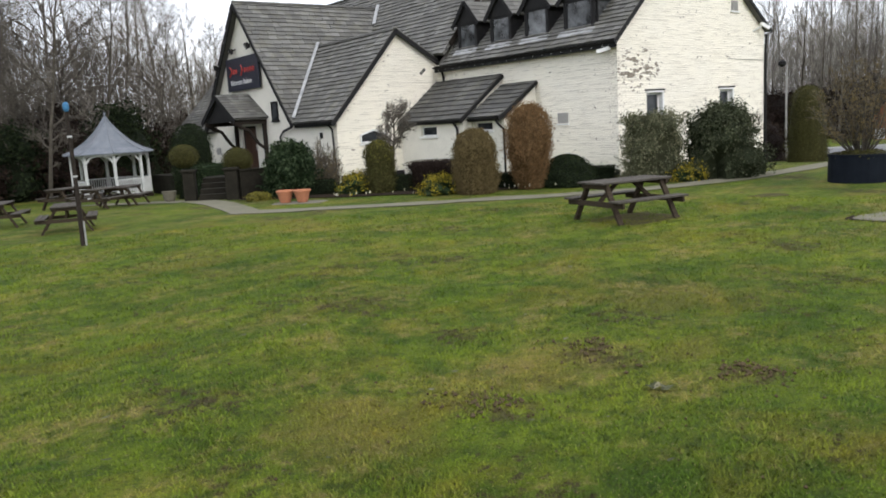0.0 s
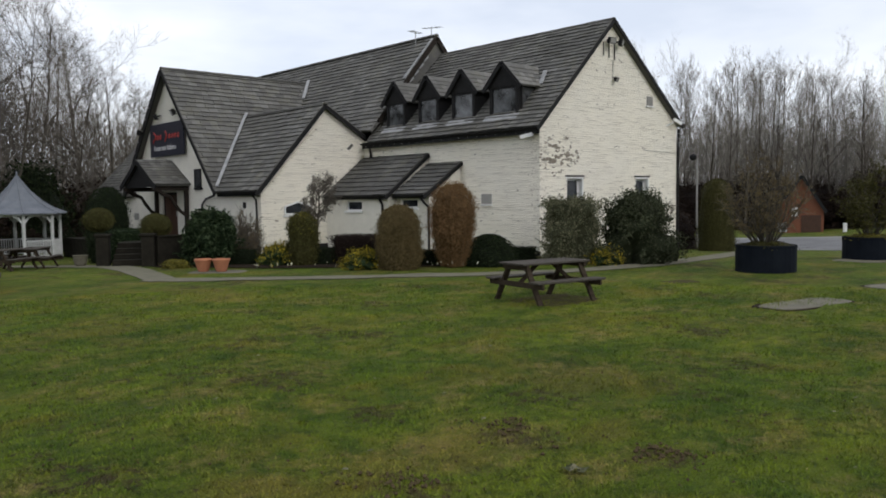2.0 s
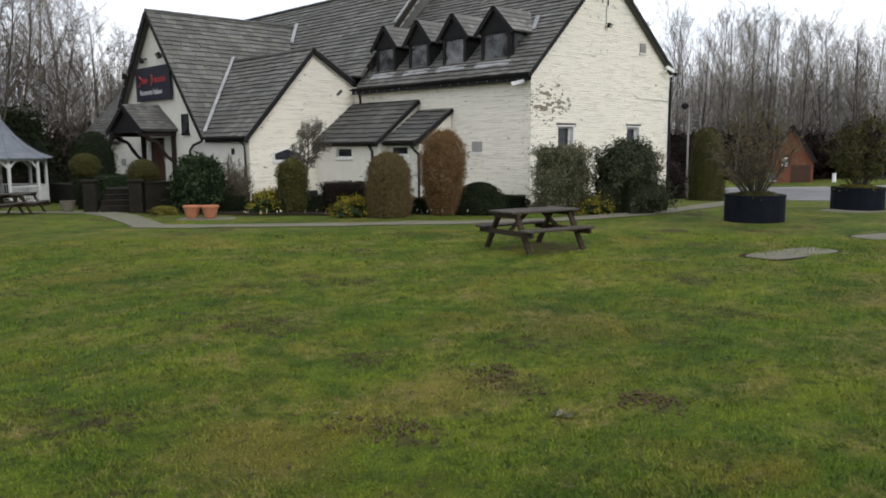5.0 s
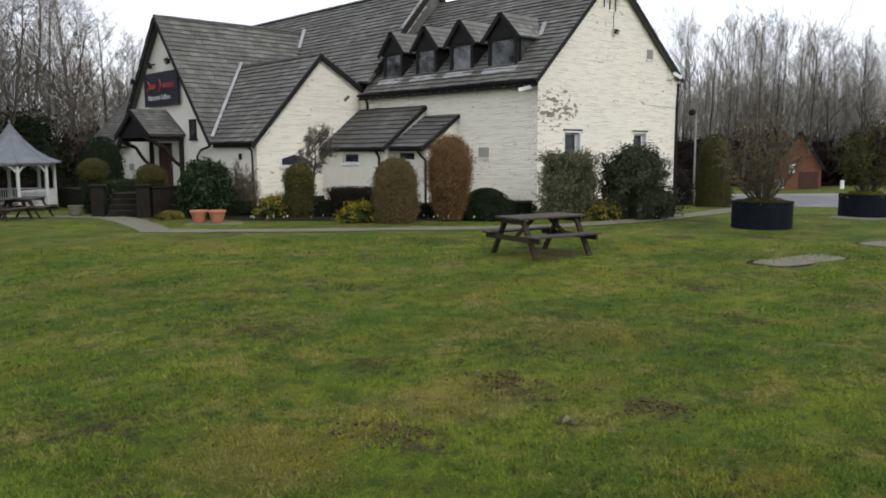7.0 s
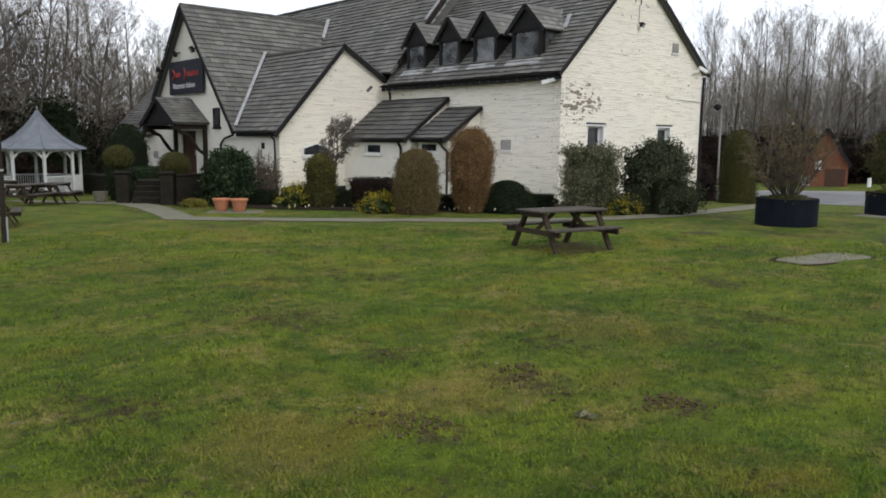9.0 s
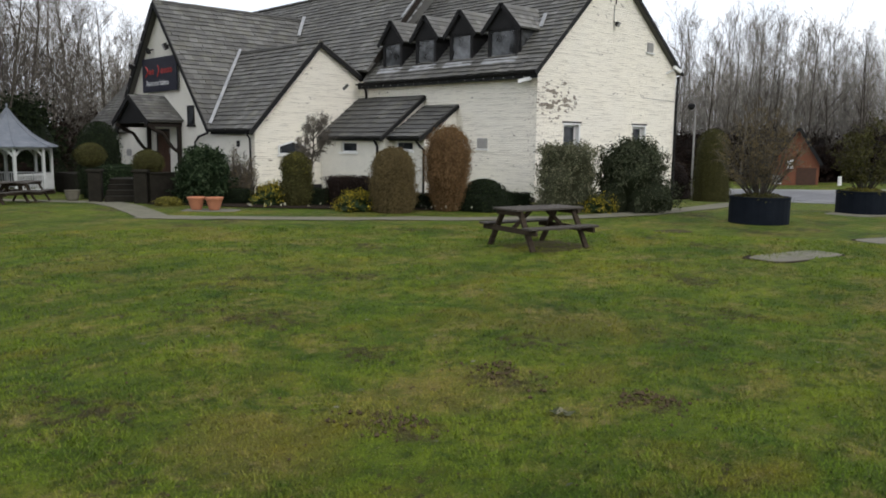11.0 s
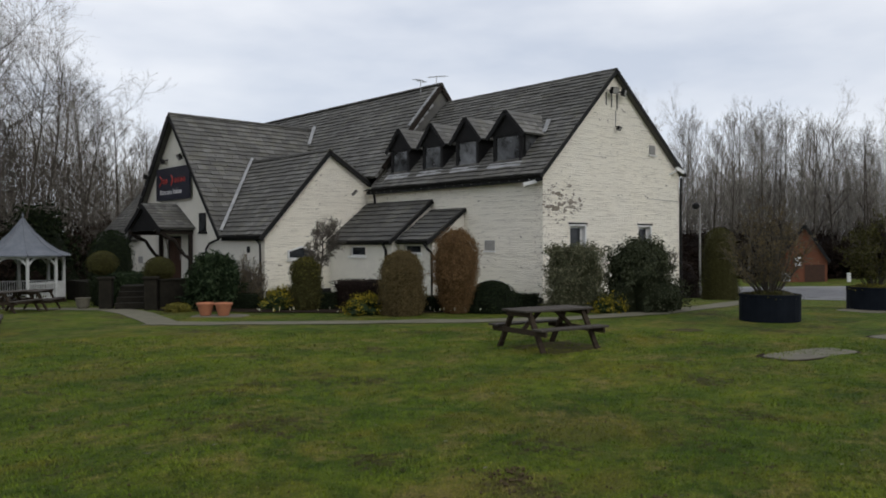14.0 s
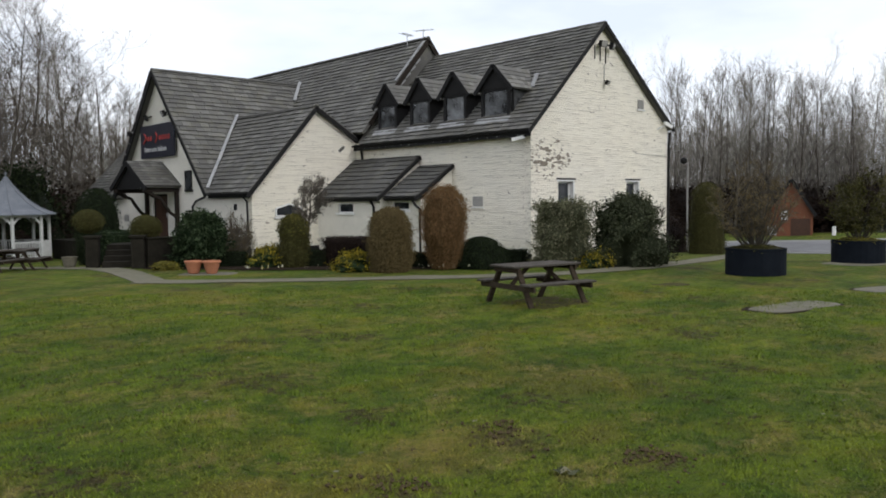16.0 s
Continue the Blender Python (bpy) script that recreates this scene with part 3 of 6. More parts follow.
roof("roof_extension_front", (15.66, YE - 0.2, 2.46), (0, 1, 0), (1, 0, KE), 6.9, 3.27 * math.hypot(1, KE), w=0.38, e=0.25,
     clip=lambda p: p.z > 2.26 + KG * (p.y - YC + 5.08))
roof("roof_extension_back", (21.0, YE - 0.2, 4.84), (0, 1, 0), (-1, 0, 0.6), 9.0, 2.07 * math.hypot(1, 0.6))
roof("roof_sign_right", (15.6, YC - 5.08, 2.46), (1, 0, 0), (0, 1, KG), 8.3, 5.08 * math.hypot(1, KG), w=0.42, e=0.29)
roof("roof_sign_left", (15.6, YC + 5.08, 2.46), (1, 0, 0), (0, -1, KG), 8.3, 5.08 * math.hypot(1, KG), w=0.42, e=0.29)
roof("roof_left_front", (15.66, 40.4, 2.36), (0, 1, 0), (1, 0, 1.06), 6.0, 3.57 * math.hypot(1, 1.06))
roof("roof_left_back", (22.5, 40.4, 2.5), (0, 1, 0), (-1, 0, 1.06), 6.0, 3.3 * math.hypot(1, 1.06))
K1 = 1.68 / 2.2
roof("roof_lean_to", (18.85, YA, 2.2), (0, 1, 0), (1, 0, K1), YE - YA - 0.05, 2.2 * math.hypot(1, K1), mat=SLATE_DARK, w=0.5, e=0.3)
K2 = 1.27 / 1.95
roof("roof_lean_to", (19.13, YB, 2.2), (0, 1, 0), (1, 0, K2), YA - YB - 0.02, 1.95 * math.hypot(1, K2), mat=SLATE_DARK, w=0.5, e=0.3)


def ridge_line(p, q, n, r=0.11):
    """Ridge tiles along a ridge, one piece each."""
    p, q = Vector(p), Vector(q)
    d = (q - p) / n
    s = d.normalized().cross(Vector((0, 0, 1)))
    bm = bmesh.new()
    for i in range(n):
        a, b = p + d * i, p + d * (i + 0.97)
        k = 0.004 * (i % 3)
        ring = [[bm.verts.new(e + s * (r * 1.25 * math.cos(t)) + Vector((0, 0, r * math.sin(t) - 0.03 + k))) for t in (0, 0.8, 1.57, 2.34, 3.14)] for e in (a, b)]
        for j in range(4):
            bm.faces.new((ring[0][j], ring[0][j + 1], ring[1][j + 1], ring[1][j]))
        bm.faces.new(ring[0])
        bm.faces.new(ring[1][::-1])
    part("ridge_tiles", bm, SLATE_DARK, house)


ridge_line((XA, Y0 - 0.2, 8.73), (XA, YM, 8.73), 22)
ridge_line((24.81, YM - 0.05, 9.57), (24.81, YL, 9.57), 40)
ridge_line((XE, YE - 0.2, 6.06), (XE, 34.4, 6.06), 18)
ridge_line((15.6, YC, 8.3), (23.75, YC, 8.3), 20)

# barge boards, fascias, gutters, pipes ------------------------------
def board(name, p, q, w=0.05, d=0.24, mat=None):
    return part(name, bar(bmesh.new(), p, q, w, d), mat or BLACKP, house)


yb = Y0 - 0.2
board("barge_board", (xe - 0.05, yb, 4.38), (XA, yb, 8.69), d=0.14)
board("barge_board", (30.26, yb, 4.93), (XA, yb, 8.69), d=0.14)
board("barge_board", (15.6, YE - 0.2, 2.27), (XE, YE - 0.2, 5.96), d=0.17)
board("barge_board", (21.05, YE - 0.2, 4.71), (XE, YE - 0.2, 5.98), d=0.15)
board("barge_board", (15.58, YC - 5.12, 2.3), (15.58, YC, 8.2), d=0.14)
board("barge_board", (15.58, YC + 5.16, 2.16), (15.58, YC, 8.12), d=0.32)
board("barge_board", (21.3, YM - 0.06, 5.4), (24.81, YM - 0.06, 9.45), d=0.22, mat=TIMBER)
board("barge_board", (29.3, YM - 0.06, 4.3), (24.81, YM - 0.06, 9.45), d=0.22, mat=TIMBER)
board("barge_board", (18.8, YA - 0.02, 2.09), (X0, YA - 0.02, 3.8), d=0.13)
board("barge_board", (19.08, YB - 0.02, 2.09), (X0, YB - 0.02, 3.4), d=0.13)
board("fascia", (xe + 0.05, Y0 - 0.2, 4.38), (xe + 0.05, YE - 0.2, 4.38), 0.04, 0.26)
board("fascia", (15.72, YE - 0.2, 2.36), (15.72, 31.1, 2.36), 0.04, 0.22)
board("fascia", (15.72, 42.4, 2.26), (15.72, 45.8, 2.26), 0.04, 0.22)
board("fascia", (18.9, YA, 2.12), (18.9, YE - 0.05, 2.12), 0.04, 0.13)
board("fascia", (19.18, YB, 2.13), (19.18, YA - 0.04, 2.13), 0.04, 0.12)


def gutter(p, q, r=0.06):
    bm = bmesh.new()
    p, q = Vector(p), Vector(q)
    s = (q - p).normalized().cross(Vector((0, 0, 1)))
    ring = [[bm.verts.new(e + s * (k * math.cos(a)) + Vector((0, 0, -k * math.sin(a)))) for k in (r, r - 0.008) for a in (0, 0.78, 1.57, 2.36, 3.14)] for e in (p, q)]
    for o in (0, 5):
        for j in range(4):
            bm.faces.new([ring[0][o + j], ring[0][o + j + 1], ring[1][o + j + 1], ring[1][o + j]])
    part("gutter", bm, BLACKP, house)


gutter((xe - 0.05, Y0 - 0.2, 4.46), (xe - 0.05, YE - 0.2, 4.46))
gutter((15.6, YE - 0.2, 2.42), (15.6, 31.1, 2.42))
gutter((18.8, YA - 0.05, 2.18), (18.8, YE - 0.05, 2.18))
gutter((19.08, YB - 0.05, 2.18), (19.08, YA - 0.1, 2.18))


def pipe(*pts, r=0.042):
    part("drainpipe", tube(bmesh.new(), pts, r, 8), BLACKP, house)


pipe((15.6, 28.0, 2.3), (15.78, 27.98, 2.1), (15.84, 27.97, -0.1))
pipe((18.8, 23.98, 2.14), (18.92, 23.96, 1.95), (18.98, 23.95, 1.85), (18.98, 23.95, -0.1), r=0.05)
pipe((19.08, 21.8, 2.08), (19.2, 21.72, 1.88), (19.38, 21.7, 1.75), (19.38, 21.7, 1.35), r=0.05)
pipe((19.38, 21.7, 1.4), (19.38, 21.7, -0.1), r=0.045)
pipe((X1 + 0.06, Y0 - 0.07, 4.85), (X1 + 0.03, Y0 - 0.06, 4.3), (X1 + 0.03, Y0 - 0.06, -0.3), r=0.05)
pipe((20.86, 27.2, 4.4), (20.96, 27.25, 4.2), (21.04, 27.3, 4.05), (21.04, 27.3, 3.62), r=0.05)
pipe((15.6, 31.2, 2.3), (15.8, 32.4, 2.15), (15.82, 32.8, 1.9), (15.82, 32.8, -0.1), r=0.05)
# lead flashings
for name_, p, q, w_ in (("flashing", (XE - 0.02, 34.22, 6.26), (15.72, 31.16, 2.7), 0.13), ("flashing", (22.9, YM + 0.1, 7.45), (24.6, YM + 0.05, 9.4), 0.12),
                        ("flashing", (23.75, 36.15, 8.5), (22.75, 35.15, 7.36), 0.16)):
    part(name_, bar(bmesh.new(), p, q, w_, 0.05), LEAD, house, "pale lead flashing strip")
for k in range(6):
    part("flashing", bar(bmesh.new(), (22.5 + 0.3 * k, YM - 0.02, 6.62 + 0.34 * k), (22.75 + 0.3 * k, YM - 0.03, 6.85 + 0.34 * k), 0.05, 0.13), LEAD, house)

# ---------------------------------------------------------------- windows, doors, dormers, porch
def window_x(x, y0, y1, z0, z1, name="window", sill=True, bars=0, recess=0.12, fr=0.06, glass=None, deep=0.03):
    """A window in a wall that faces -x."""
    w = new(name)
    w.parent = house
    bm = bmesh.new()
    xa = x + recess
    for a, b in (((xa, y0, z0), (xa + 0.06, y1, z0 + fr)), ((xa, y0, z1 - fr), (xa + 0.06, y1, z1)),
                 ((xa, y0, z0 + fr), (xa + 0.06, y0 + fr, z1 - fr)), ((xa, y1 - fr, z0 + fr), (xa + 0.06, y1, z1 - fr))):
        box(bm, a, b)
    for k in range(bars):
        yy = y0 + (y1 - y0) * (k + 1) / (bars + 1)
        box(bm, (xa, yy - 0.025, z0 + fr), (xa + 0.055, yy + 0.025, z1 - fr))
    part("window_frame", bm, UPVC, w)
    part("pane", box(bmesh.new(), (xa + 0.025, y0 + fr, z0 + fr), (xa + 0.04, y1 - fr, z1 - fr)), glass or GLASS, w)
    if sill:
        part("window_sill", box(bmesh.new(), (x - 0.07, y0 - 0.08, z0 - 0.09), (x + recess, y1 + 0.08, z0 - 0.003), 0.012), UPVC, w)
    return w


def window_y(y, x0, x1, z0, z1, recess=0.16, fr=0.07):
    w = new("window")
    w.parent = house
    bm = bmesh.new()
    ya = y + recess
    for a, b in (((x0, ya, z0), (x1, ya + 0.06, z0 + fr)), ((x0, ya, z1 - fr), (x1, ya + 0.06, z1)),
                 ((x0, ya, z0 + fr), (x0 + fr, ya + 0.06, z1 - fr)), ((x1 - fr, ya, z0 + fr), (x1, ya + 0.06, z1 - fr))):
        box(bm, a, b)
    part("window_frame", bm, UPVC, w)
    part("pane", box(bmesh.new(), (x0 + fr, ya + 0.025, z0 + fr), (x1 - fr, ya + 0.04, z1 - fr)), GLASS, w)
    bm = bmesh.new()
    box(bm, (x1 - 0.004, y - 0.02, z0), (x1 + 0.06, y + recess, z1 + 0.06))
    box(bm, (x0 - 0.06, y - 0.02, z1), (x1 - 0.006, y + recess, z1 + 0.06))
    part("surround", bm, UPVC, w, "white painted reveal")
    part("lintel", box(bmesh.new(), (x0 - 0.1, y - 0.03, z1 + 0.062), (x1 + 0.12, y + 0.02, z1 + 0.12)), BLACKP, w)
    return w


window_y(Y0, 22.62, 23.5, 1.45, 2.72)
window_y(Y0, 27.0, 27.85, 1.45, 2.74)
window_x(19.05, 25.35, 26.4, 1.6, 2.0, recess=0.08, fr=0.05)
window_x(19.45, 22.4, 23.4, 1.72, 2.04, recess=0.08, fr=0.04)
window_x(X2, 42.8, 43.7, 1.15, 1.8, recess=0.1, fr=0.05)
# dark five-sided window in the extension gable
w = new("window")
w.parent = house
shape = [(16.98, 1.5), (18.22, 1.5), (18.22, 1.8), (17.6, 1.98), (16.98, 1.8)]
part("pane", prism(bmesh.new(), shape, "y", YE - 0.02, YE - 0.004), GLASS, w)
bm = bmesh.new()
for (a, b), (c, d) in zip(shape, shape[1:] + shape[:1]):
    bar(bm, (a, YE - 0.03, b), (c, YE - 0.03, d), 0.06, 0.06, up=(0, 1, 0))
part("window_frame", bm, UPVC, w)
part("window_sill", box(bmesh.new(), (16.9, YE - 0.1, 1.38), (18.3, YE - 0.01, 1.45), 0.012), UPVC, w)
# upstairs casement beside the sign
w = new("window")
w.parent = house
bm = bmesh.new()
for a, b in (((15.86, 32.95, 2.64), (15.905, 33.6, 2.71)), ((15.86, 32.95, 3.44), (15.905, 33.6, 3.51)), ((15.86, 32.95, 2.71), (15.905, 33.02, 3.44)), ((15.86, 33.53, 2.71), (15.905, 33.6, 3.44))):
    box(bm, a, b)
part("window_frame", bm, BLACKP, w)
part("pane", box(bmesh.new(), (15.88, 33.02, 2.71), (15.9, 33.53, 3.44)), GLASS, w)
part("window_sill", box(bmesh.new(), (15.82, 32.85, 2.58), (15.905, 33.6, 2.66)), BLACKP, w)
# small wall boxes and vents
part("wall_vent", box(bmesh.new(), (X0 - 0.03, 20.1, 1.83), (X0 - 0.003, 20.62, 2.2), 0.01), GREYP, house, "grey louvred wall vent")
part("vent_ledge", box(bmesh.new(), (X0 - 0.06, 20.05, 1.76), (X0 - 0.003, 20.67, 1.81)), UPVC, house)
vent = part("wall_vent", box(bmesh.new(), (27.75, Y0 - 0.03, 5.7), (28.18, Y0 - 0.003, 6.06), 0.01), GREYP, house, "small grey gable vent")
for k in range(4):
    part("slat", box(bmesh.new(), (27.78, Y0 - 0.05, 5.74 + 0.08 * k), (28.15, Y0 - 0.031, 5.78 + 0.08 * k)), GREYP, vent)
part("vent_ledge", box(bmesh.new(), (27.68, Y0 - 0.06, 5.63), (28.25, Y0 - 0.003, 5.68)), UPVC, house)
part("meter_box", box(bmesh.new(), (X2 - 0.05, 40.1, 1.15), (X2 - 0.003, 40.65, 1.5), 0.02), GREYP, house)
part("wall_vent", box(bmesh.new(), (X2 - 0.03, 29.0, 1.75), (X2 - 0.003, 29.25, 2.0), 0.01), BLACKP, house)
part("plinth", box(bmesh.new(), (X2 - 0.03, YE + 0.1, -0.6), (X2 - 0.003, 35.4, 0.22)), BLACKP, house)
part("plinth", box(bmesh.new(), (X0 - 0.03, Y0 - 0.03, -0.6), (X0 - 0.003, 21.6, 0.16)), BLACKP, house)
part("plinth", box(bmesh.new(), (X2 + 0.02, YE - 0.03, -0.6), (X0 - 0.1, YE - 0.003, 0.22)), BLACKP, house)
# front door
d = new("door_1")
d.parent = house
bm = bmesh.new()
box(bm, (X2 + 0.08, 35.55, 0.38), (X2 + 0.16, 35.65, 2.5))
box(bm, (X2 + 0.08, 37.1, 0.38), (X2 + 0.16, 37.2, 2.5))
box(bm, (X2 + 0.08, 35.65, 2.4), (X2 + 0.16, 37.1, 2.5))
part("door_frame", bm, BLACKP, d)
DOORM = two_tone("door_brown", (0.05, 0.025, 0.016), (0.075, 0.035, 0.02), 4, 0.5, fine=20)
bm = box(bmesh.new(), (X2 + 0.1, 35.65, 0.38), (X2 + 0.15, 37.1, 2.4))
for a, b in ((35.75, 36.3), (36.42, 37.0)):
    for c_, e_ in ((0.55, 1.2), (1.35, 2.25)):
        box(bm, (X2 + 0.085, a, c_), (X2 + 0.1, b, e_))
part("door_leaf", bm, DOORM, d)
part("door_handle", bar(bmesh.new(), (X2 + 0.07, 35.82, 1.35), (X2 + 0.07, 35.82, 1.6), 0.03), METAL, d)

# porch canopy over the door
porch = new("porch")
porch.parent = house
PC, PH, PX = 36.0, 1.8, 14.3
bm = prism(bmesh.new(), [(PC - PH, 2.72), (PC + PH, 2.72), (PC, 3.86)], "x", PX + 0.05, PX + 0.12)
part("porch_gable", bm, BLACKP, porch)
for sgn in (-1, 1):
    bm = bmesh.new()
    rng = random.Random(sgn)
    O, V = Vector((PX - 0.1, PC + sgn * (PH + 0.15), 2.86)), Vector((0, -sgn * (PH + 0.15), 1.14))
    L = V.length
    V.normalize()
    N = Vector((0, sgn * 1.14, PH + 0.15)).normalized()
    q = [O + Vector((1.72 * i, 0, 0)) + V * (L * j) + N * k for k in (-0.1, 0) for i, j in ((0, 0), (1, 0), (1, 1), (0, 1))]
    vs = [bm.verts.new(p) for p in q]
    for f in ((0, 1, 2, 3), (4, 5, 6, 7), (0, 1, 5, 4), (1, 2, 6, 5), (2, 3, 7, 6), (3, 0, 4, 7)):
        bm.faces.new([vs[i] for i in f])
    for r in range(9):
        u = -0.1 * (r % 2)
        while u < 1.72:
            w_ = rng.uniform(0.22, 0.34)
            a, b = max(u, 0), min(u + w_ - 0.01, 1.72)
            u += w_
            if b - a > 0.04:
                lo, hi = L * r / 9 - 0.02, L * (r + 1.1) / 9
                t_ = 0.03 + rng.uniform(0, 0.012)
                k = [bm.verts.new(p) for p in (O + Vector((a, 0, 0)) + V * lo + N * t_, O + Vector((b, 0, 0)) + V * lo + N * t_, O + Vector((b, 0, 0)) + V * hi + N * 0.006,
                                               O + Vector((a, 0, 0)) + V * hi + N * 0.006, O + Vector((a, 0, 0)) + V * lo, O + Vector((b, 0, 0)) + V * lo)]
                bm.faces.new(k[:4])
                bm.faces.new((k[0], k[4], k[5], k[1]))
    bmesh.ops.recalc_face_normals(bm, faces=bm.faces[:])
    part("porch_roof", bm, SLATE, porch)
    part("barge_board", bar(bmesh.new(), (PX - 0.08, PC + sgn * (PH + 0.22), 2.7), (PX - 0.08, PC, 3.9), 0.05, 0.22), BLACKP, porch)
    yy = PC + sgn * (PH - 0.15)
    part("post", bar(bmesh.new(), (X2 - 0.1, yy, 0.5), (X2 - 0.1, yy, 2.7), 0.16), TIMBER, porch)
    part("beam", bar(bmesh.new(), (PX - 0.05, yy, 2.66), (X2, yy, 2.66), 0.18, 0.2), TIMBER, porch)
    part("brace", tube(bmesh.new(), [(PX + 0.15, yy, 2.6), (PX + 0.4, yy, 2.42), (PX + 0.75, yy, 2.28), (PX + 0.95, yy, 1.95), (PX + 1.2, yy, 1.62), (X2 - 0.1, yy, 1.42)], [0.09, 0.1, 0.075, 0.085, 0.075, 0.09], 7), TIMBER, porch)

# dormers ------------------------------------------------------------
XD = 21.42
for yc, hw in ((26.0, 0.61), (23.92, 0.61), (21.9, 0.63), (19.77, 0.71)):
    dm = new("dormer")
    dm.parent = house
    top, ez, zb = 7.0, 6.21, 4.96
    xr = xe + (ez - 4.5) / KW      # where the cheeks meet the slope
    bm = bmesh.new()
    prism(bm, [(yc - hw - 0.12, ez - 0.08), (yc + hw + 0.12, ez - 0.08), (yc, top - 0.06)], "x", XD - 0.02, XD + 0.05)
    part("dormer_gable", bm, BLACKP, dm)
    bm = bmesh.new()
    z1, z0, fr = ez - 0.08, zb, 0.13
    box(bm, (XD, yc - hw, z0), (XD + 0.1, yc + hw, z0 + 0.1))
    box(bm, (XD, yc - hw, z1 - 0.08), (XD + 0.1, yc + hw, z1))
    for a, b in ((yc - hw, yc - hw + fr), (yc + hw - fr, yc + hw)):
        box(bm, (XD, a, z0 + 0.1), (XD + 0.1, b, z1 - 0.08))
    wn = part("window_frame", bm, BLACKP, dm)
    part("pane", box(bmesh.new(), (XD + 0.05, yc - hw + fr, z0 + 0.1), (XD + 0.07, yc + hw - fr, z1 - 0.08)), DGLASS, wn)
    for s in (-1, 1):
        yy = yc + s * (hw - 0.03)
        bm = bmesh.new()
        prism(bm, [(XD + 0.1, zb - 0.1), (xr + 0.1, ez - 0.02), (XD + 0.1, ez - 0.02)], "y", yy - 0.03, yy + 0.03)
        part("dormer_cheek", bm, (DGLASS if (s < 0 and yc < 20) else BLACKP), dm)
        if s < 0 and yc < 20:
            part("cheek_frame", bar(bmesh.new(), (XD + 0.14, yy - 0.04, zb), (XD + 0.14, yy - 0.04, ez), 0.05, 0.16, up=(0, 1, 0)), BLACKP, dm)
        # slated slopes
        bm = bmesh.new()
        rise = top - ez + 0.12
        run = hw + 0.2
        L = math.hypot(rise, run)
        V = Vector((0, -s * run, rise)) / L
        N = Vector((0, s * rise, run)).normalized()
        O = Vector((XD - 0.14, yc + s * run, ez - 0.1))
        back = xe + (top - 4.5) / KW + 0.15
        blen = back - XD + 0.14
        slen = xe + (ez - 4.5) / KW - XD + 0.14
        def pt(u, v, n=0.0):
            full = slen + (blen - slen) * v
            return O + Vector((full * u, 0, 0)) + V * (L * v) + N * n
        q = [bm.verts.new(pt(u, v, n)) for n in (-0.05, 0.0) for u, v in ((0, 0), (1, 0), (1, 1), (0, 1))]
        for f in ((0, 1, 2, 3), (4, 5, 6, 7), (0, 1, 5, 4), (1, 2, 6, 5), (2, 3, 7, 6), (3, 0, 4, 7)):
            bm.faces.new([q[i] for i in f])
        for r in range(5):
            nn = 7
            for k in range(nn):
                a, b = (k + 0.3 * (r % 2)) / nn, min(1, (k + 0.97 + 0.3 * (r % 2)) / nn)
                lo, hi = max(0, r / 5 - 0.02), min(1, (r + 1.15) / 5)
                k4 = [bm.verts.new(p) for p in (pt(a, lo, 0.03), pt(b, lo, 0.03), pt(b, hi, 0.006), pt(a, hi, 0.006), pt(a, lo, 0.0), pt(b, lo, 0.0))]
                bm.faces.new(k4[:4])
                bm.faces.new((k4[0], k4[4], k4[5], k4[1]))
        bmesh.ops.recalc_face_normals(bm, faces=bm.faces[:])
        part("dormer_roof", bm, SLATE_PALE, dm)
        part("barge_board", bar(bmesh.new(), (XD - 0.12, yc + s * (run + 0.03), ez - 0.2), (XD - 0.12, yc, top - 0.02), 0.04, 0.16), BLACKP, dm)
    za = 4.54 + KW * (XD - 0.17 - xe)
    part("apron_flashing", bar(bmesh.new(), (XD - 0.17, yc - hw - 0.12, za), (XD - 0.17, yc + hw + 0.12, za), 0.3, 0.03, up=(-KW, 0, 1)), LEAD, dm, "pale lead apron flashing")
    if yc < 20:
        part("flashing", bar(bmesh.new(), (22.5, yc - hw - 0.16, 6.22), (22.82, yc - hw - 0.12, 6.74), 0.15, 0.05), LEAD, dm)

# ---------------------------------------------------------------- sign and fixtures on the walls
def text_mesh(text, size):
    cu = bpy.data.curves.new("text_shape", "FONT")
    cu.body, cu.size, cu.extrude = text, size, 0.006
    tmp = new("text_shape", cu)
    me = bpy.data.meshes.new_from_object(tmp.evaluated_get(bpy.context.evaluated_depsgraph_get()))
    bpy.data.objects.remove(tmp)
    return me


def letters(text, size, mat, parent, m, squash=1.0):
    """Each letter as a part of its own, in its place in the line."""
    def right(t):
        return max(v.co.x for v in text_mesh(t, size).vertices)
    for i, ch in enumerate(text):
        if ch == " ":
            continue
        me = text_mesh(ch, size)
        me.transform(Matrix.Translation((right(text[:i + 1]) - max(v.co.x for v in me.vertices), 0, 0)))
        me.transform(m @ Matrix.Diagonal((squash, 1, 1, 1)))
        me.materials.clear()
        me.materials.append(mat)
        ob = new("letter", me)
        ob.parent = parent


sign = thing("sign_board", "dark navy painted sign board on the gable wall", "sign")
part("board", box(bmesh.new(), (15.72, 34.27, 4.22), (15.80, 37.95, 5.77), 0.012), SIGNM, sign)
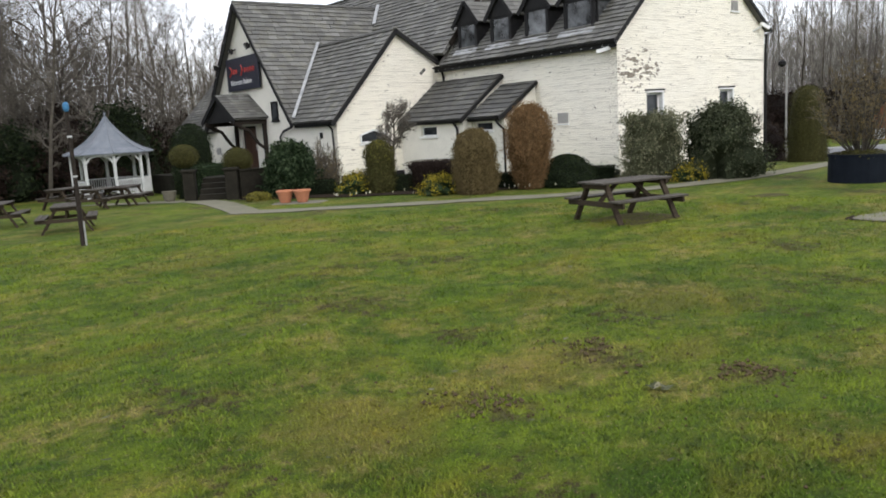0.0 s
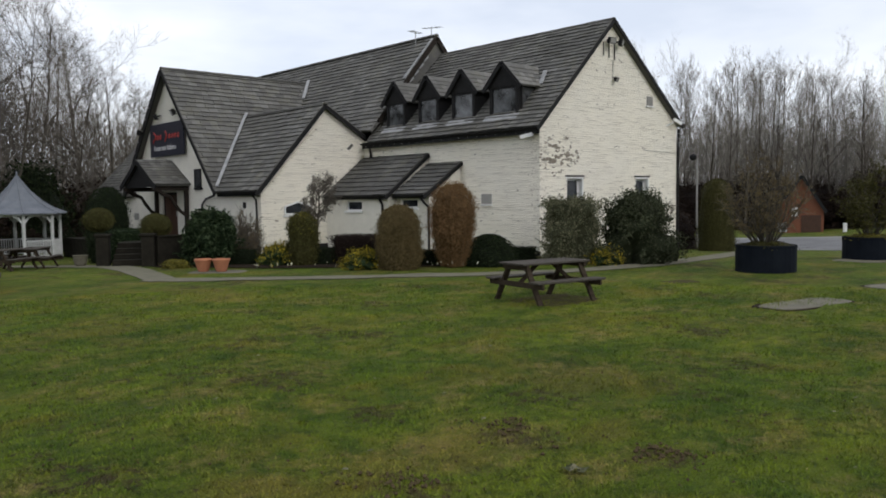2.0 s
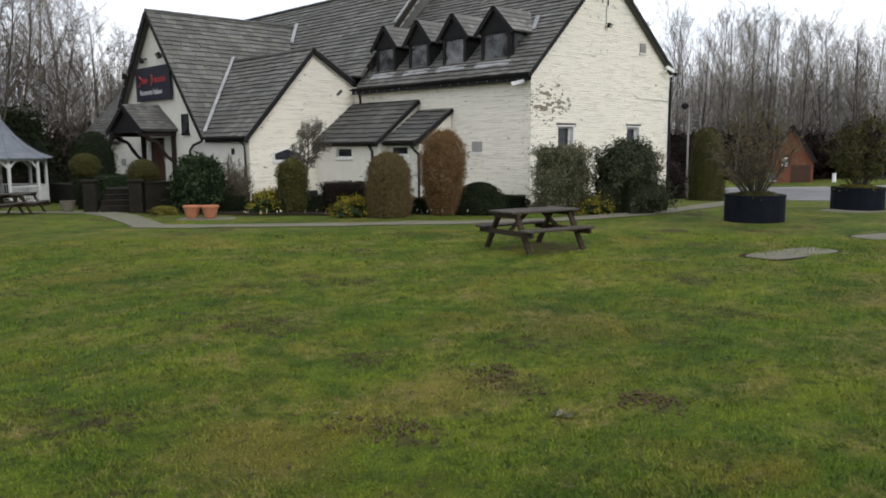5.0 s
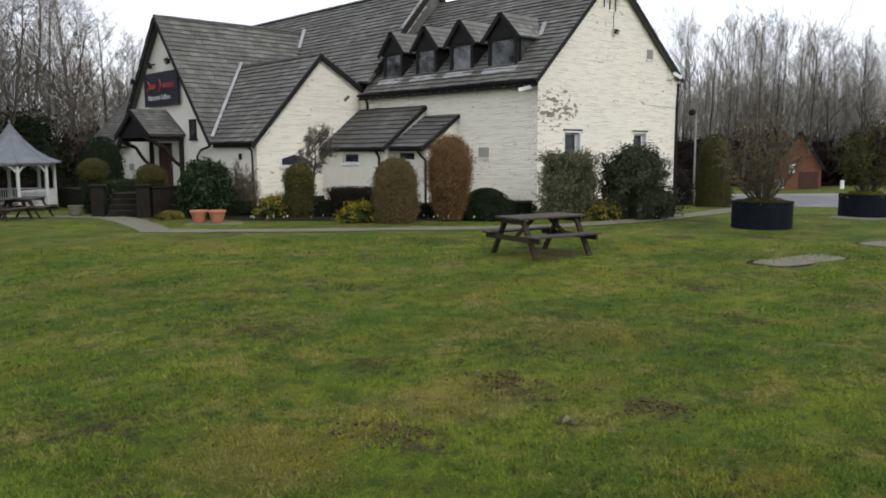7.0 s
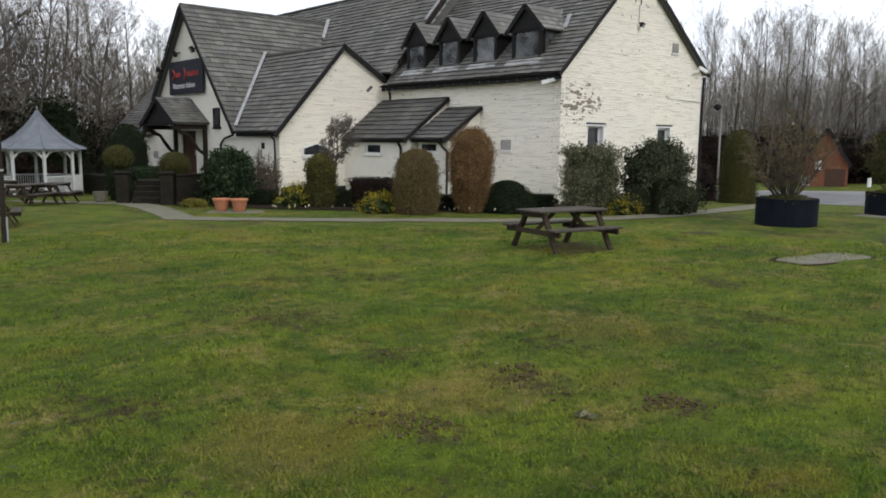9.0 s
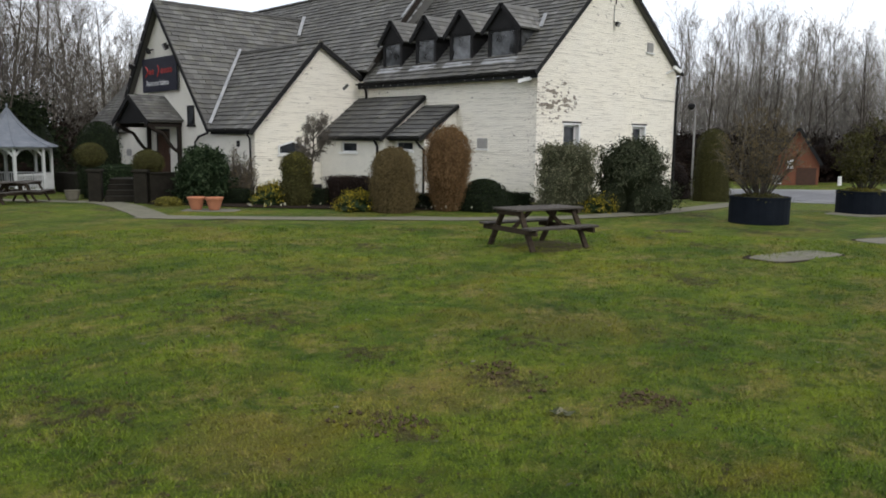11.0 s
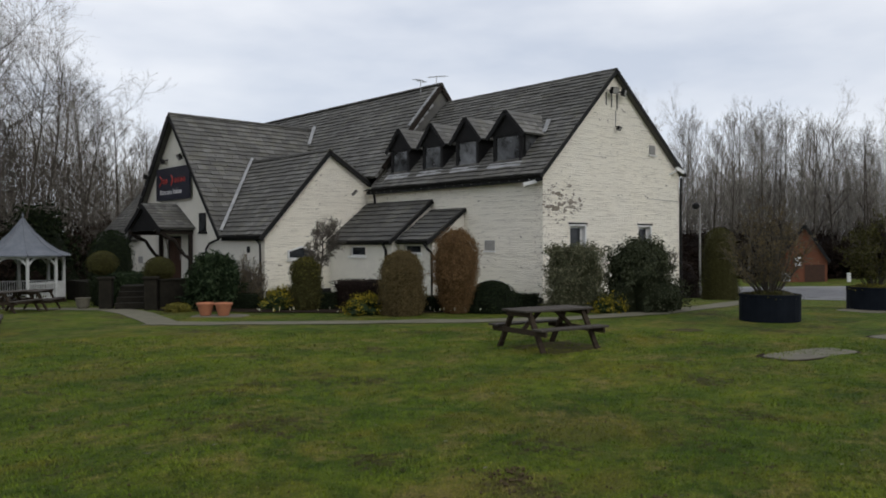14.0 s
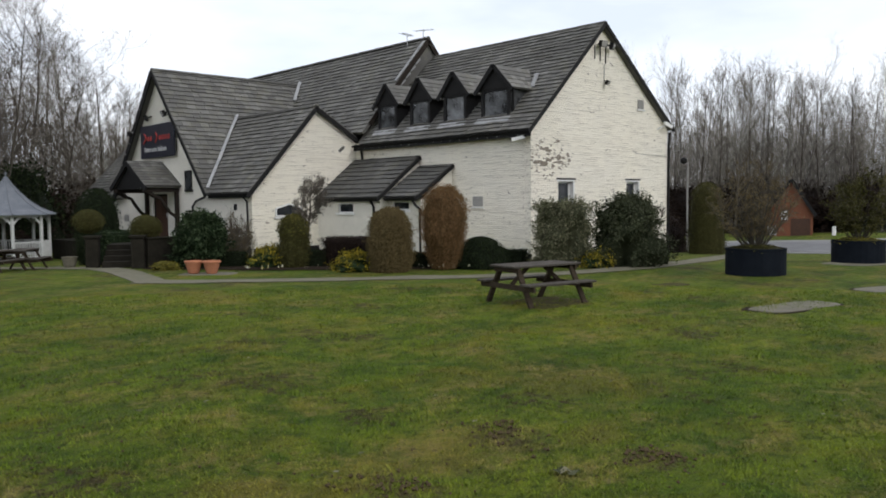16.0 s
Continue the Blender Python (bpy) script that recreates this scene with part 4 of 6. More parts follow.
# the name is drawn as plain red shapes of its size
yy = 37.6
for k, w_ in enumerate((0.42, 0.26, 0.26, 0, 0.46, 0.28, 0.28, 0.28, 0.3)):
    if w_:
        hgt = 0.52 if k in (0, 4) else 0.25
        z_ = 4.93 if k in (0, 4) else 5.0
        bm = bmesh.new()
        if k in (0, 4):
            tube(bm, [(15.71, yy - w_ * (0.5 - 0.42 * math.cos(q * 0.8) * (1 if k == 0 else 0.5)), z_ - 0.04 + hgt * q / 7) for q in range(8)], [0.02, 0.035, 0.045, 0.045, 0.045, 0.045, 0.035, 0.02], 5)
        else:
            ring = [(15.71, yy - w_ * 0.5 + w_ * 0.3 * math.cos(a), z_ + hgt * (0.5 + 0.42 * math.sin(a))) for a in (0.785 * q for q in range(9))]
            tube(bm, ring, 0.026, 5)
        part("emblem_shape", bm, REDL, sign, "red painted shape")
    yy -= (w_ or 0.2) + 0.03
letters("Ristorante Italiano", 0.36, WHITEL, sign, Matrix(((0, 0, -1, 15.712), (-1, 0, 0, 37.5), (0, 1, 0, 4.5), (0, 0, 0, 1))), 0.92)


def floodlight(p, aim, s=1.0):
    ob = thing("floodlight", "small black floodlight fixed to the wall", "floodlight", "floodlights", at=p)
    a = Vector(aim).normalized()
    q = Vector((0, 0, 0)) + a * 0.16 * s
    part("lamp_head", bar(bmesh.new(), q, q + a * 0.12 * s, 0.26 * s, 0.2 * s), BLACKP, ob)
    part("bracket", bar(bmesh.new(), (0, 0, 0), q, 0.05 * s), BLACKP, ob)
    part("lamp_glass", bar(bmesh.new(), q + a * 0.12 * s, q + a * 0.13 * s, 0.22 * s, 0.16 * s), GREYP, ob)
    return ob


floodlight((15.88, 36.95, 6.2), (-0.7, 0.5, -0.3), 1.2)
floodlight((15.88, 34.95, 6.3), (-0.8, 0.2, -0.4), 1.4)
floodlight((15.6, 38.3, 5.4), (-0.5, 0.9, 0.2), 1.2)
floodlight((25.05, Y0 - 0.02, 7.95), (-0.2, -0.9, -0.2), 1.2)
floodlight((25.5, Y0 - 0.02, 7.95), (0.4, -0.9, -0.25), 1.2)
floodlight((25.42, Y0 - 0.02, 6.6), (0.1, -0.8, -0.5), 0.8)
for k, xx in enumerate((24.8, 25.15, 25.5)):
    part("cable", tube(bmesh.new(), [(xx, Y0 - 0.03, 7.85), (xx, Y0 - 0.03, 7.35 - 0.05 * k)], 0.022, 5), BLACKP, house)
part("cable", tube(bmesh.new(), [(25.42, Y0 - 0.02, 7.2), (25.42, Y0 - 0.02, 6.6)], 0.015, 5), GREYP, house)
part("cable", tube(bmesh.new(), [(27.5, Y0 - 0.012, 3.9), (28.6, Y0 - 0.012, 3.86), (30.0, Y0 - 0.012, 3.84)], 0.007, 5), BLACKP, house)
cc = thing("security_camera", "white bullet security camera under the eaves", "security camera", at=(20.95, 17.95, 4.25))
part("housing", bar(bmesh.new(), (-0.05, -0.05, 0.0), (-0.3, 0.33, -0.1), 0.12, 0.12), UPVC, cc)
part("bracket", bar(bmesh.new(), (0.12, -0.1, 0.05), (-0.08, 0.0, 0.0), 0.05), BLACKP, cc)
cc = thing("security_camera", "white camera on a wall bracket at the gable", "security camera", at=(29.5, Y0 - 0.05, 5.1))
part("housing", bar(bmesh.new(), (-0.1, -0.2, 0.12), (0.22, -0.36, -0.06), 0.12, 0.12), UPVC, cc)
part("bracket", bar(bmesh.new(), (-0.25, 0.05, -0.15), (0.0, -0.25, 0.05), 0.05), UPVC, cc)
# fairy lights along eaves
bm = bmesh.new()
for k in range(20):
    box(bm, (20.74, 18.1 + 0.48 * k, 4.3), (20.758, 18.118 + 0.48 * k, 4.325))
for k in range(9):
    box(bm, (15.53, 37.1 + 0.45 * k, 7.08 - 0.52 * k), (15.55, 37.14 + 0.45 * k, 7.12 - 0.52 * k))
solid("string_lights", bm, UPVC, "string of small white eave lights", "string lights", kind="stuff")


def aerial(at, yawd):
    ob = thing("tv_aerial", "thin metal television aerial on the ridge", "aerial", "aerials", at=at, rz=yawd)
    part("mast", tube(bmesh.new(), [(0, 0, -0.6), (0, 0, 0.5)], 0.02, 6), METAL, ob)
    part("boom", tube(bmesh.new(), [(-0.6, 0, 0.42), (0.5, 0, 0.5)], 0.014, 5), METAL, ob)
    for k in range(6):
        xx = -0.55 + 0.2 * k
        part("element", tube(bmesh.new(), [(xx, -0.2, 0.43 + 0.012 * k), (xx, 0.2, 0.43 + 0.012 * k)], 0.009, 4), METAL, ob)


aerial((24.6, 28.3, 9.42), 25)
aerial((24.8, 27.4, 9.5), 100)

# ---------------------------------------------------------------- plants
def mesh_np(name, verts, faces, mat, smooth=False):
    me = bpy.data.meshes.new(name)
    me.from_pydata(verts if isinstance(verts, list) else verts.tolist(), [], faces if isinstance(faces, list) else faces.tolist())
    me.materials.append(mat)
    return me


def sub(name, me, parent, label="", kind=""):
    ob = new(name, me)
    ob.parent = parent
    return tagged(ob, label, kind=kind)


def leaves(name, P, N, size, mat, rs, slim=0.55, spread=0.9):
    """A mesh of small folded leaves at the points P, facing about along N."""
    n = len(P)
    D = N + rs.normal(0, spread, (n, 3))
    D /= np.linalg.norm(D, axis=1, keepdims=True) + 1e-9
    A = np.cross(D, rs.normal(0, 1, (n, 3)))
    A /= np.linalg.norm(A, axis=1, keepdims=True) + 1e-9
    B = np.cross(D, A)
    s = (size * rs.uniform(0.6, 1.35, n))[:, None]
    V = np.stack([P - A * s * 0.5, P + B * s * slim * 0.5 + D * s * 0.12, P + A * s * 0.5, P - B * s * slim * 0.5 + D * s * 0.12], 1).reshape(-1, 3)
    i = np.arange(n)[:, None] * 4
    F = np.concatenate([i + [0, 1, 2], i + [0, 2, 3]], 1).reshape(-1, 3)
    return mesh_np(name, V, F, mat)


def radius_at(shape, h):
    """The outline of a clipped shrub: share of its radius at the share h of its height."""
    if shape == "column":
        return (0.86 + 0.14 * min(1, h * 4)) if h < 0.62 else math.sqrt(max(0.0, 1 - ((h - 0.62) / 0.38) ** 2.4))
    if shape == "vase":
        return (0.42 + 0.58 * min(1, h / 0.5) ** 0.8) if h < 0.6 else math.sqrt(max(0.0, 1 - ((h - 0.6) / 0.4) ** 2.2))
    if shape == "ball":
        return math.sqrt(max(0.0, 1 - (2 * h - 1) ** 2))
    if shape == "dome":
        return math.sqrt(max(0.0, 1 - h ** 2.2))
    if shape == "cone":
        return (1 - 0.25 * h) if h < 0.75 else (0.81 * math.sqrt(max(0.0, 1 - ((h - 0.75) / 0.25) ** 2)))
    return 1.0 if h < 0.92 else math.sqrt(max(0.0, 1 - ((h - 0.92) / 0.08) ** 2)) * 0.25 + 0.75   # hedge


def shrub(name, label, category, at, w, h, shape, mat, count, size, deep=None, rough=0.12, core=None, lift=0.0, seed=1, tip=None, group="", slim=0.55, shoots=0, shoot=0.25):
    rs = np.random.RandomState(seed)
    ob = thing(name, label, category, group, at=(at[0], at[1], at[2] if len(at) > 2 else ground_z(at[0], at[1])), rz=at[3] if len(at) > 3 else 0)
    d = (deep or w) / 2
    w = w / 2
    # inner mass, by default in the leaf colour darkened for inner shade
    bm = bmesh.new()
    n, rows = 18, 9
    rings = []
    for j in range(rows + 1):
        q = j / rows
        ring = []
        for k in range(n):
            a = 2 * math.pi * k / n
            r = radius_at(shape, min(q, 0.985)) * 0.9 * (1 + rough * 1.1 * noise.noise(Vector((math.cos(a) * 2, math.sin(a) * 2, q * 3 + seed))))
            sx, sy = math.cos(a), math.sin(a)
            if shape == "hedge":
                m_ = max(abs(sx), abs(sy)) ** 0.75
                sx, sy = sx / m_, sy / m_
            ring.append(bm.verts.new((sx * r * w, sy * r * d, lift + q * 0.95 * h)))
        rings.append(ring)
    for a, b in zip(rings, rings[1:]):
        for k in range(n):
            bm.faces.new((a[k], a[(k + 1) % n], b[(k + 1) % n], b[k]))
    bm.faces.new(rings[-1])
    bm.faces.new(rings[0][::-1])
    part("inner_growth", bm, core or SHADED_CORE.get(mat.name, mat), ob)
    q = rs.uniform(0, 1, count) ** 0.9
    a = rs.uniform(0, 2 * math.pi, count)
    P, N = np.zeros((count, 3)), np.zeros((count, 3))
    for i in range(count):
        r = radius_at(shape, q[i])
        bumpy = 1 + rough * noise.noise(Vector((math.cos(a[i]) * 2, math.sin(a[i]) * 2, q[i] * 3 + seed))) + rough * 0.6 * noise.noise(Vector((math.cos(a[i]) * 7, math.sin(a[i]) * 7, q[i] * 9 + seed)))
        r *= bumpy * rs.uniform(0.86, 1.0 + 0.2 * rs.uniform() ** 2) if rs.uniform() > 0.25 or q[i] < 0.55 else rs.uniform(0, 1) ** 0.5
        sx, sy = math.cos(a[i]), math.sin(a[i])
        if shape == "hedge":
            m_ = max(abs(sx), abs(sy)) ** 0.75
            sx, sy = sx / m_, sy / m_
        zz = q[i]
        if r < radius_at(shape, q[i]) * 0.8:
            zz = min(1.0, max(q[i], 0.93) * (1 + rough * 0.5 * noise.noise(Vector((sx * r * 6, sy * r * 6, seed)))))
            lim = 1.0
            while radius_at(shape, min(lim, 0.999)) < r and lim > 0.3:
                lim -= 0.02
            zz = lim * rs.uniform(0.95, 1.02)
        P[i] = (sx * r * w, sy * r * d, lift + zz * h)
        N[i] = (sx, sy, 0.25 + (zz > 0.75) * 0.8)
    if shoots:
        # loose shoots that break the outline, a row of leaves on each
        pick = rs.choice(count, shoots)
        D = N[pick] / np.linalg.norm(N[pick], axis=1, keepdims=True) + rs.normal(0, 0.45, (shoots, 3)) + [0, 0, 0.35]
        D /= np.linalg.norm(D, axis=1, keepdims=True)
        L = shoot * rs.uniform(0.3, 1.0, shoots)[:, None]
        P = np.concatenate([P] + [P[pick] + D * L * t + rs.normal(0, size * 0.3, (shoots, 3)) for t in (0.15, 0.3, 0.45, 0.6, 0.75, 0.9)])
        N = np.concatenate([N] + [D + rs.normal(0, 0.6, (shoots, 3)) for _ in range(6)])
    sub("foliage", leaves("foliage", P, N, size, mat, rs, slim), ob, kind="stuff")
    if tip:
        k = int(count * 0.2)
        sel = rs.choice(count, k, replace=False)
        sel = sel[P[sel][:, 2] > lift + h * 0.6]
        sub("sunlit_tips", leaves("tips", P[sel] * [1.02, 1.02, 1.01], N[sel], size, tip, rs), ob, kind="stuff")
    return ob


def grow(rs, h, spread, limbs, up, start=0.15, levels=4, kids=(7, 6, 5), trunk_r=None, bend=0.25, limb_r=0.5, reach=None):
    """Segments of a bare tree: (from, to, radius, radius, level)."""
    segs = []
    tr = trunk_r or h * 0.014

    def path(p, dvec, length, r0, lev, n):
        pts = [p]
        dvec = dvec / np.linalg.norm(dvec)
        for i in range(n):
            dvec = dvec + rs.normal(0, bend * (0.5 if lev else min(0.16, 0.05 / bend)), 3) + np.array([0, 0, up * 0.25 * (lev > 0)])
            dvec /= np.linalg.norm(dvec)
            q = pts[-1] + dvec * length / n
            ra, rb = r0 * (1 - 0.75 * i / n), r0 * (1 - 0.75 * (i + 1) / n)
            segs.append((pts[-1], q, ra, rb, lev))
            pts.append(q)
        return pts

    def branch(p, dvec, length, r0, lev):
        n = 3 if lev < 2 else (2 if lev < 3 else 1)
        pts = path(p, dvec, length, r0, lev, n)
        if lev >= levels:
            return
        for k in range(kids[lev - 1]):
            t = rs.uniform(0.25, 1.0)
            i = min(int(t * n), n - 1)
            q = pts[i] + (pts[i + 1] - pts[i]) * (t * n - i)
            dd = pts[-1] - pts[0]
            dd = dd / np.linalg.norm(dd)
            side = np.cross(dd, rs.normal(0, 1, 3))
            side /= np.linalg.norm(side) + 1e-9
            branch(q, dd * 0.75 + side * rs.uniform(0.45, 0.9), length * rs.uniform(0.35, 0.6), max(r0 * 0.5, 0.008), lev + 1)

    tp = path(np.zeros(3), np.array([rs.normal(0, 0.03), rs.normal(0, 0.03), 1.0]), h * 0.93, tr, 0, 7)
    for k in range(limbs):
        t = start + (1 - start) * (k + rs.uniform(0, 1)) / limbs
        t = min(t, 0.985)
        i = min(int(t * 7), 6)
        q = tp[i] + (tp[i + 1] - tp[i]) * (t * 7 - i)
        a = rs.uniform(0, 2 * math.pi)
        env = (reach(t) if reach else math.sin(math.pi * min(1, 0.25 + 0.75 * (1 - t) + 0.1)) ** 0.7)
        branch(q, np.array([math.cos(a), math.sin(a), up + 0.4 * t]), h * spread * env * rs.uniform(0.75, 1.15), tr * (1 - 0.8 * t) * limb_r + 0.008, 1)
    return segs


def seg_mesh(name, segs, mat, sides=3, thin=1.0):
    V, F = [], []
    ang = [2 * math.pi * k / sides for k in range(sides)]
    for p, q, ra, rb, lev in segs:
        d = q - p
        L = np.linalg.norm(d)
        if L < 1e-5:
            continue
        d = d / L
        s = np.cross(d, (0.3, 0.9, 0.2) if abs(d[2]) > 0.9 else (0, 0, 1.0))
        s /= np.linalg.norm(s)
        u = np.cross(s, d)
        i = len(V)
        V += [p + (s * math.cos(a) + u * math.sin(a)) * ra * thin for a in ang]
        V += [q + (s * math.cos(a) + u * math.sin(a)) * rb * thin for a in ang]
        F += [(i + k, i + (k + 1) % sides, i + sides + (k + 1) % sides, i + sides + k) for k in range(sides)]
    return mesh_np(name, [tuple(v) for v in V], F, mat)


TREES = {}


def tree_kind(key, seed, bark, twig, thin=0.6, **kw):
    rs = np.random.RandomState(seed)
    segs = grow(rs, **kw)
    TREES[key] = (seg_mesh("trunk", [s for s in segs if s[4] == 0], bark, 7), seg_mesh("limb", [s for s in segs if s[4] in (1, 2)], bark, 4), seg_mesh("crown", [s for s in segs if s[4] > 2], twig, 3, thin))


def tree(key, name, label, theta, r, scale, rz, group="", wide=1.0, base=None):
    x, y = r * math.sin(radians(theta)), r * math.cos(radians(theta))
    ob = thing(name, label, "tree", group, at=(x, y, ground_z(x, y) - 0.05), rz=rz)
    ob.scale = (scale * wide, scale * wide, scale)
    tk, lb, cr = TREES[key]
    sub("trunk", tk, ob)
    sub("limb", lb, ob, kind="stuff")
    sub("crown", cr, ob, kind="stuff")
    return ob


tree_kind("spread", 11, BARK, TWIG, thin=0.52, h=10, spread=0.38, limbs=22, up=0.35, start=0.12, levels=4, kids=(8, 6, 5), trunk_r=0.085, bend=0.38)
tree_kind("spread2", 23, BARK, TWIGG, thin=0.5, h=10, spread=0.33, limbs=20, up=0.55, start=0.14, levels=4, kids=(7, 5, 4), trunk_r=0.075, bend=0.34)
tree_kind("slim", 5, BARKG, TWIGG, thin=0.45, h=10, spread=0.27, limbs=30, up=1.2, start=0.2, levels=4, kids=(7, 4, 3), trunk_r=0.075, bend=0.06, limb_r=0.2, reach=lambda t: 1.15 - 0.75 * t)
tree_kind("slim2", 8, BARK, TWIGG, thin=0.45, h=10, spread=0.26, limbs=26, up=0.95, start=0.24, levels=4, kids=(7, 4, 3), trunk_r=0.075, bend=0.07, limb_r=0.2, reach=lambda t: 1.1 - 0.7 * t)
tree_kind("poplar", 31, TWIGP, TWIGP, thin=0.5, h=10, spread=0.33, limbs=64, up=2.3, start=0.04, levels=4, kids=(6, 4, 2), trunk_r=0.085, bend=0.05, limb_r=0.22, reach=lambda t: 1.05 - 0.72 * t)
tree_kind("thicket", 41, BARK, TWIG, thin=1.0, h=10, spread=0.42, limbs=20, up=0.9, start=0.03, levels=4, kids=(6, 4, 2), trunk_r=0.06, bend=0.3, reach=lambda t: 1.1 - 0.6 * t)

rt = random.Random(77)
lab_l = "leafless dark woodland tree with dense fine twigs"
lab_r = "tall leafless grey tree in the wood"
# wood beyond the gazebo
for th, r, hh, key, wd in ((-3, 40, 17, "spread", 1.0), (1.5, 47, 19, "spread2", 1.0), (5, 43, 17.5, "spread", 1.0), (8.5, 48, 18.5, "spread2", 1.0), (10.5, 42, 13.0, "spread", 0.9),
                        (12.2, 52, 14.5, "spread", 0.9), (14.2, 47, 13, "spread2", 0.9), (15.4, 58, 15.5, "spread2", 0.85), (17.3, 53, 11, "spread", 0.85), (18.2, 66, 15.5, "slim", 1.4), (20.0, 70, 13.5, "slim2", 1.4),
                        (21.6, 74, 13, "slim", 1.4), (-7, 44, 18, "spread2", 1.0), (3.2, 60, 19, "slim2", 1.5), (7, 62, 19, "slim", 1.5), (11, 68, 19, "slim2", 1.5), (13.5, 66, 17, "slim", 1.5),
                        (16.5, 74, 16, "slim2", 1.5), (23.2, 78, 12.5, "slim2", 1.4), (9.5, 57, 15, "slim2", 1.3), (6, 52, 14, "slim", 1.3), (19.2, 60, 10.5, "spread2", 0.9), (-1, 56, 18, "slim", 1.5)):
    tree(key, "tree", lab_l, th, r, hh / 10, rt.uniform(0, 360), "wood behind the gazebo", wd)
# tops behind the roofs, wood beyond the car park
for th, r, hh, key, wd in ((47.6, 82, 16.1, "slim", 0.8), (49.8, 84, 17.5, "slim2", 0.8), (56.2, 82, 17.5, "slim", 0.8), (57.9, 76, 14.3, "slim2", 1.0), (59.2, 80, 14.3, "spread2", 0.7), (60.6, 84, 16.4, "slim", 1.0),
                        (61.6, 78, 13.8, "slim2", 1.0), (62.7, 82, 16.4, "slim", 1.0), (63.9, 78, 15.3, "slim", 1.0), (64.9, 82, 15.9, "slim2", 1.0), (66.0, 84, 16.0, "slim", 1.0), (67.0, 78, 14.1, "slim2", 1.0), (68.0, 80, 14.5, "slim2", 1.0),
                        (69.1, 82, 13.2, "spread2", 0.75), (70.2, 84, 12.6, "slim", 1.0), (71.4, 86, 11.9, "spread2", 0.8), (72.6, 90, 12.2, "slim2", 1.0), (73.8, 88, 12.0, "spread2", 0.85), (75.0, 90, 12.2, "slim", 1.0),
                        (76.0, 92, 9.4, "spread2", 0.9), (77.4, 86, 9.4, "spread", 0.8), (78.6, 86, 8.6, "spread", 0.9), (80.0, 88, 8.2, "spread2", 0.9), (85.0, 96, 10.1, "spread2", 0.9), (87, 98, 10.1, "spread", 0.9),
                        (62.1, 100, 17.5, "slim2", 1.0), (64.4, 102, 17.9, "slim", 1.0), (67.5, 104, 17.0, "slim2", 1.0), (70.9, 108, 15.0, "slim", 1.0), (74.3, 110, 14.2, "slim2", 1.0), (89.5, 90, 10.9, "spread2", 0.9),
                        (63.2, 88, 16.8, "slim2", 1.1), (65.4, 86, 16.5, "slim2", 1.1), (67.6, 88, 15.8, "slim", 1.1), (69.6, 86, 14.8, "slim", 1.1), (71.0, 80, 13.2, "slim2", 1.1), (72.0, 84, 13.2, "slim", 1.1)):
    tree(key, "tree", lab_r, th, r, hh / 10, rt.uniform(0, 360), "wood beyond the car park", wd)
for k in range(17):
    th = 58.8 + 1.4 * k + rt.uniform(-0.3, 0.3)
    top = 0.95 if th < 68.5 else (0.8 if th < 75 else 0.58)
    tree(("slim", "slim2")[k % 2], "tree", lab_r, th, 74 + (k * 29 % 17), rt.uniform(1.25, 1.75) * top, rt.uniform(0, 360), "wood beyond the car park", rt.uniform(0.7, 1.0))
for th, r, hh, wd in ((76.55, 86, 14.8, 1.25), (80.5, 93, 15.4, 1.2), (81.2, 92, 17.4, 1.3), (81.9, 94, 17.2, 1.3), (82.7, 92, 18.6, 1.3), (83.3, 95, 13.5, 0.9), (85.3, 92, 20.0, 1.0), (87.6, 96, 24, 1.0), (88.8, 96, 23, 1.0), (90.2, 97, 24, 1.0)):
    tree("poplar", "poplar_tree", "tall narrow leafless Lombardy poplar", th, r, hh / 10, rt.uniform(0, 360), "row of poplars", wd)

# brushwood between the trunks
for k in range(21):
    th = -6 + 1.42 * k
    tree("thicket", "thicket_tree", "leafless brown brushwood in the wood", th, (46 if th < 18 else 64) + (k * 13 % 17), rt.uniform(0.7, 1.05), rt.uniform(0, 360), "brushwood behind the gazebo", 1.25)
for k in range(12):
    th = 57.5 + 2.76 * k
    tree("thicket", "thicket_tree", "leafless brown brushwood in the wood", th, 84 + (k * 13 % 19), rt.uniform(0.75, 1.1), rt.uniform(0, 360), "brushwood beyond the car park", 1.25)
for th, r, s in ((76.2, 77, 0.78), (77.3, 78, 0.62), (78.4, 77, 0.66), (79.5, 78, 0.55), (80.6, 77, 0.36), (82.0, 77, 0.3), (83.6, 77, 0.26)):
    tree("thicket", "thicket_tree", "leafless brown brushwood in the wood", th, r, s, rt.uniform(0, 360), "brushwood beyond the car park", 1.1)



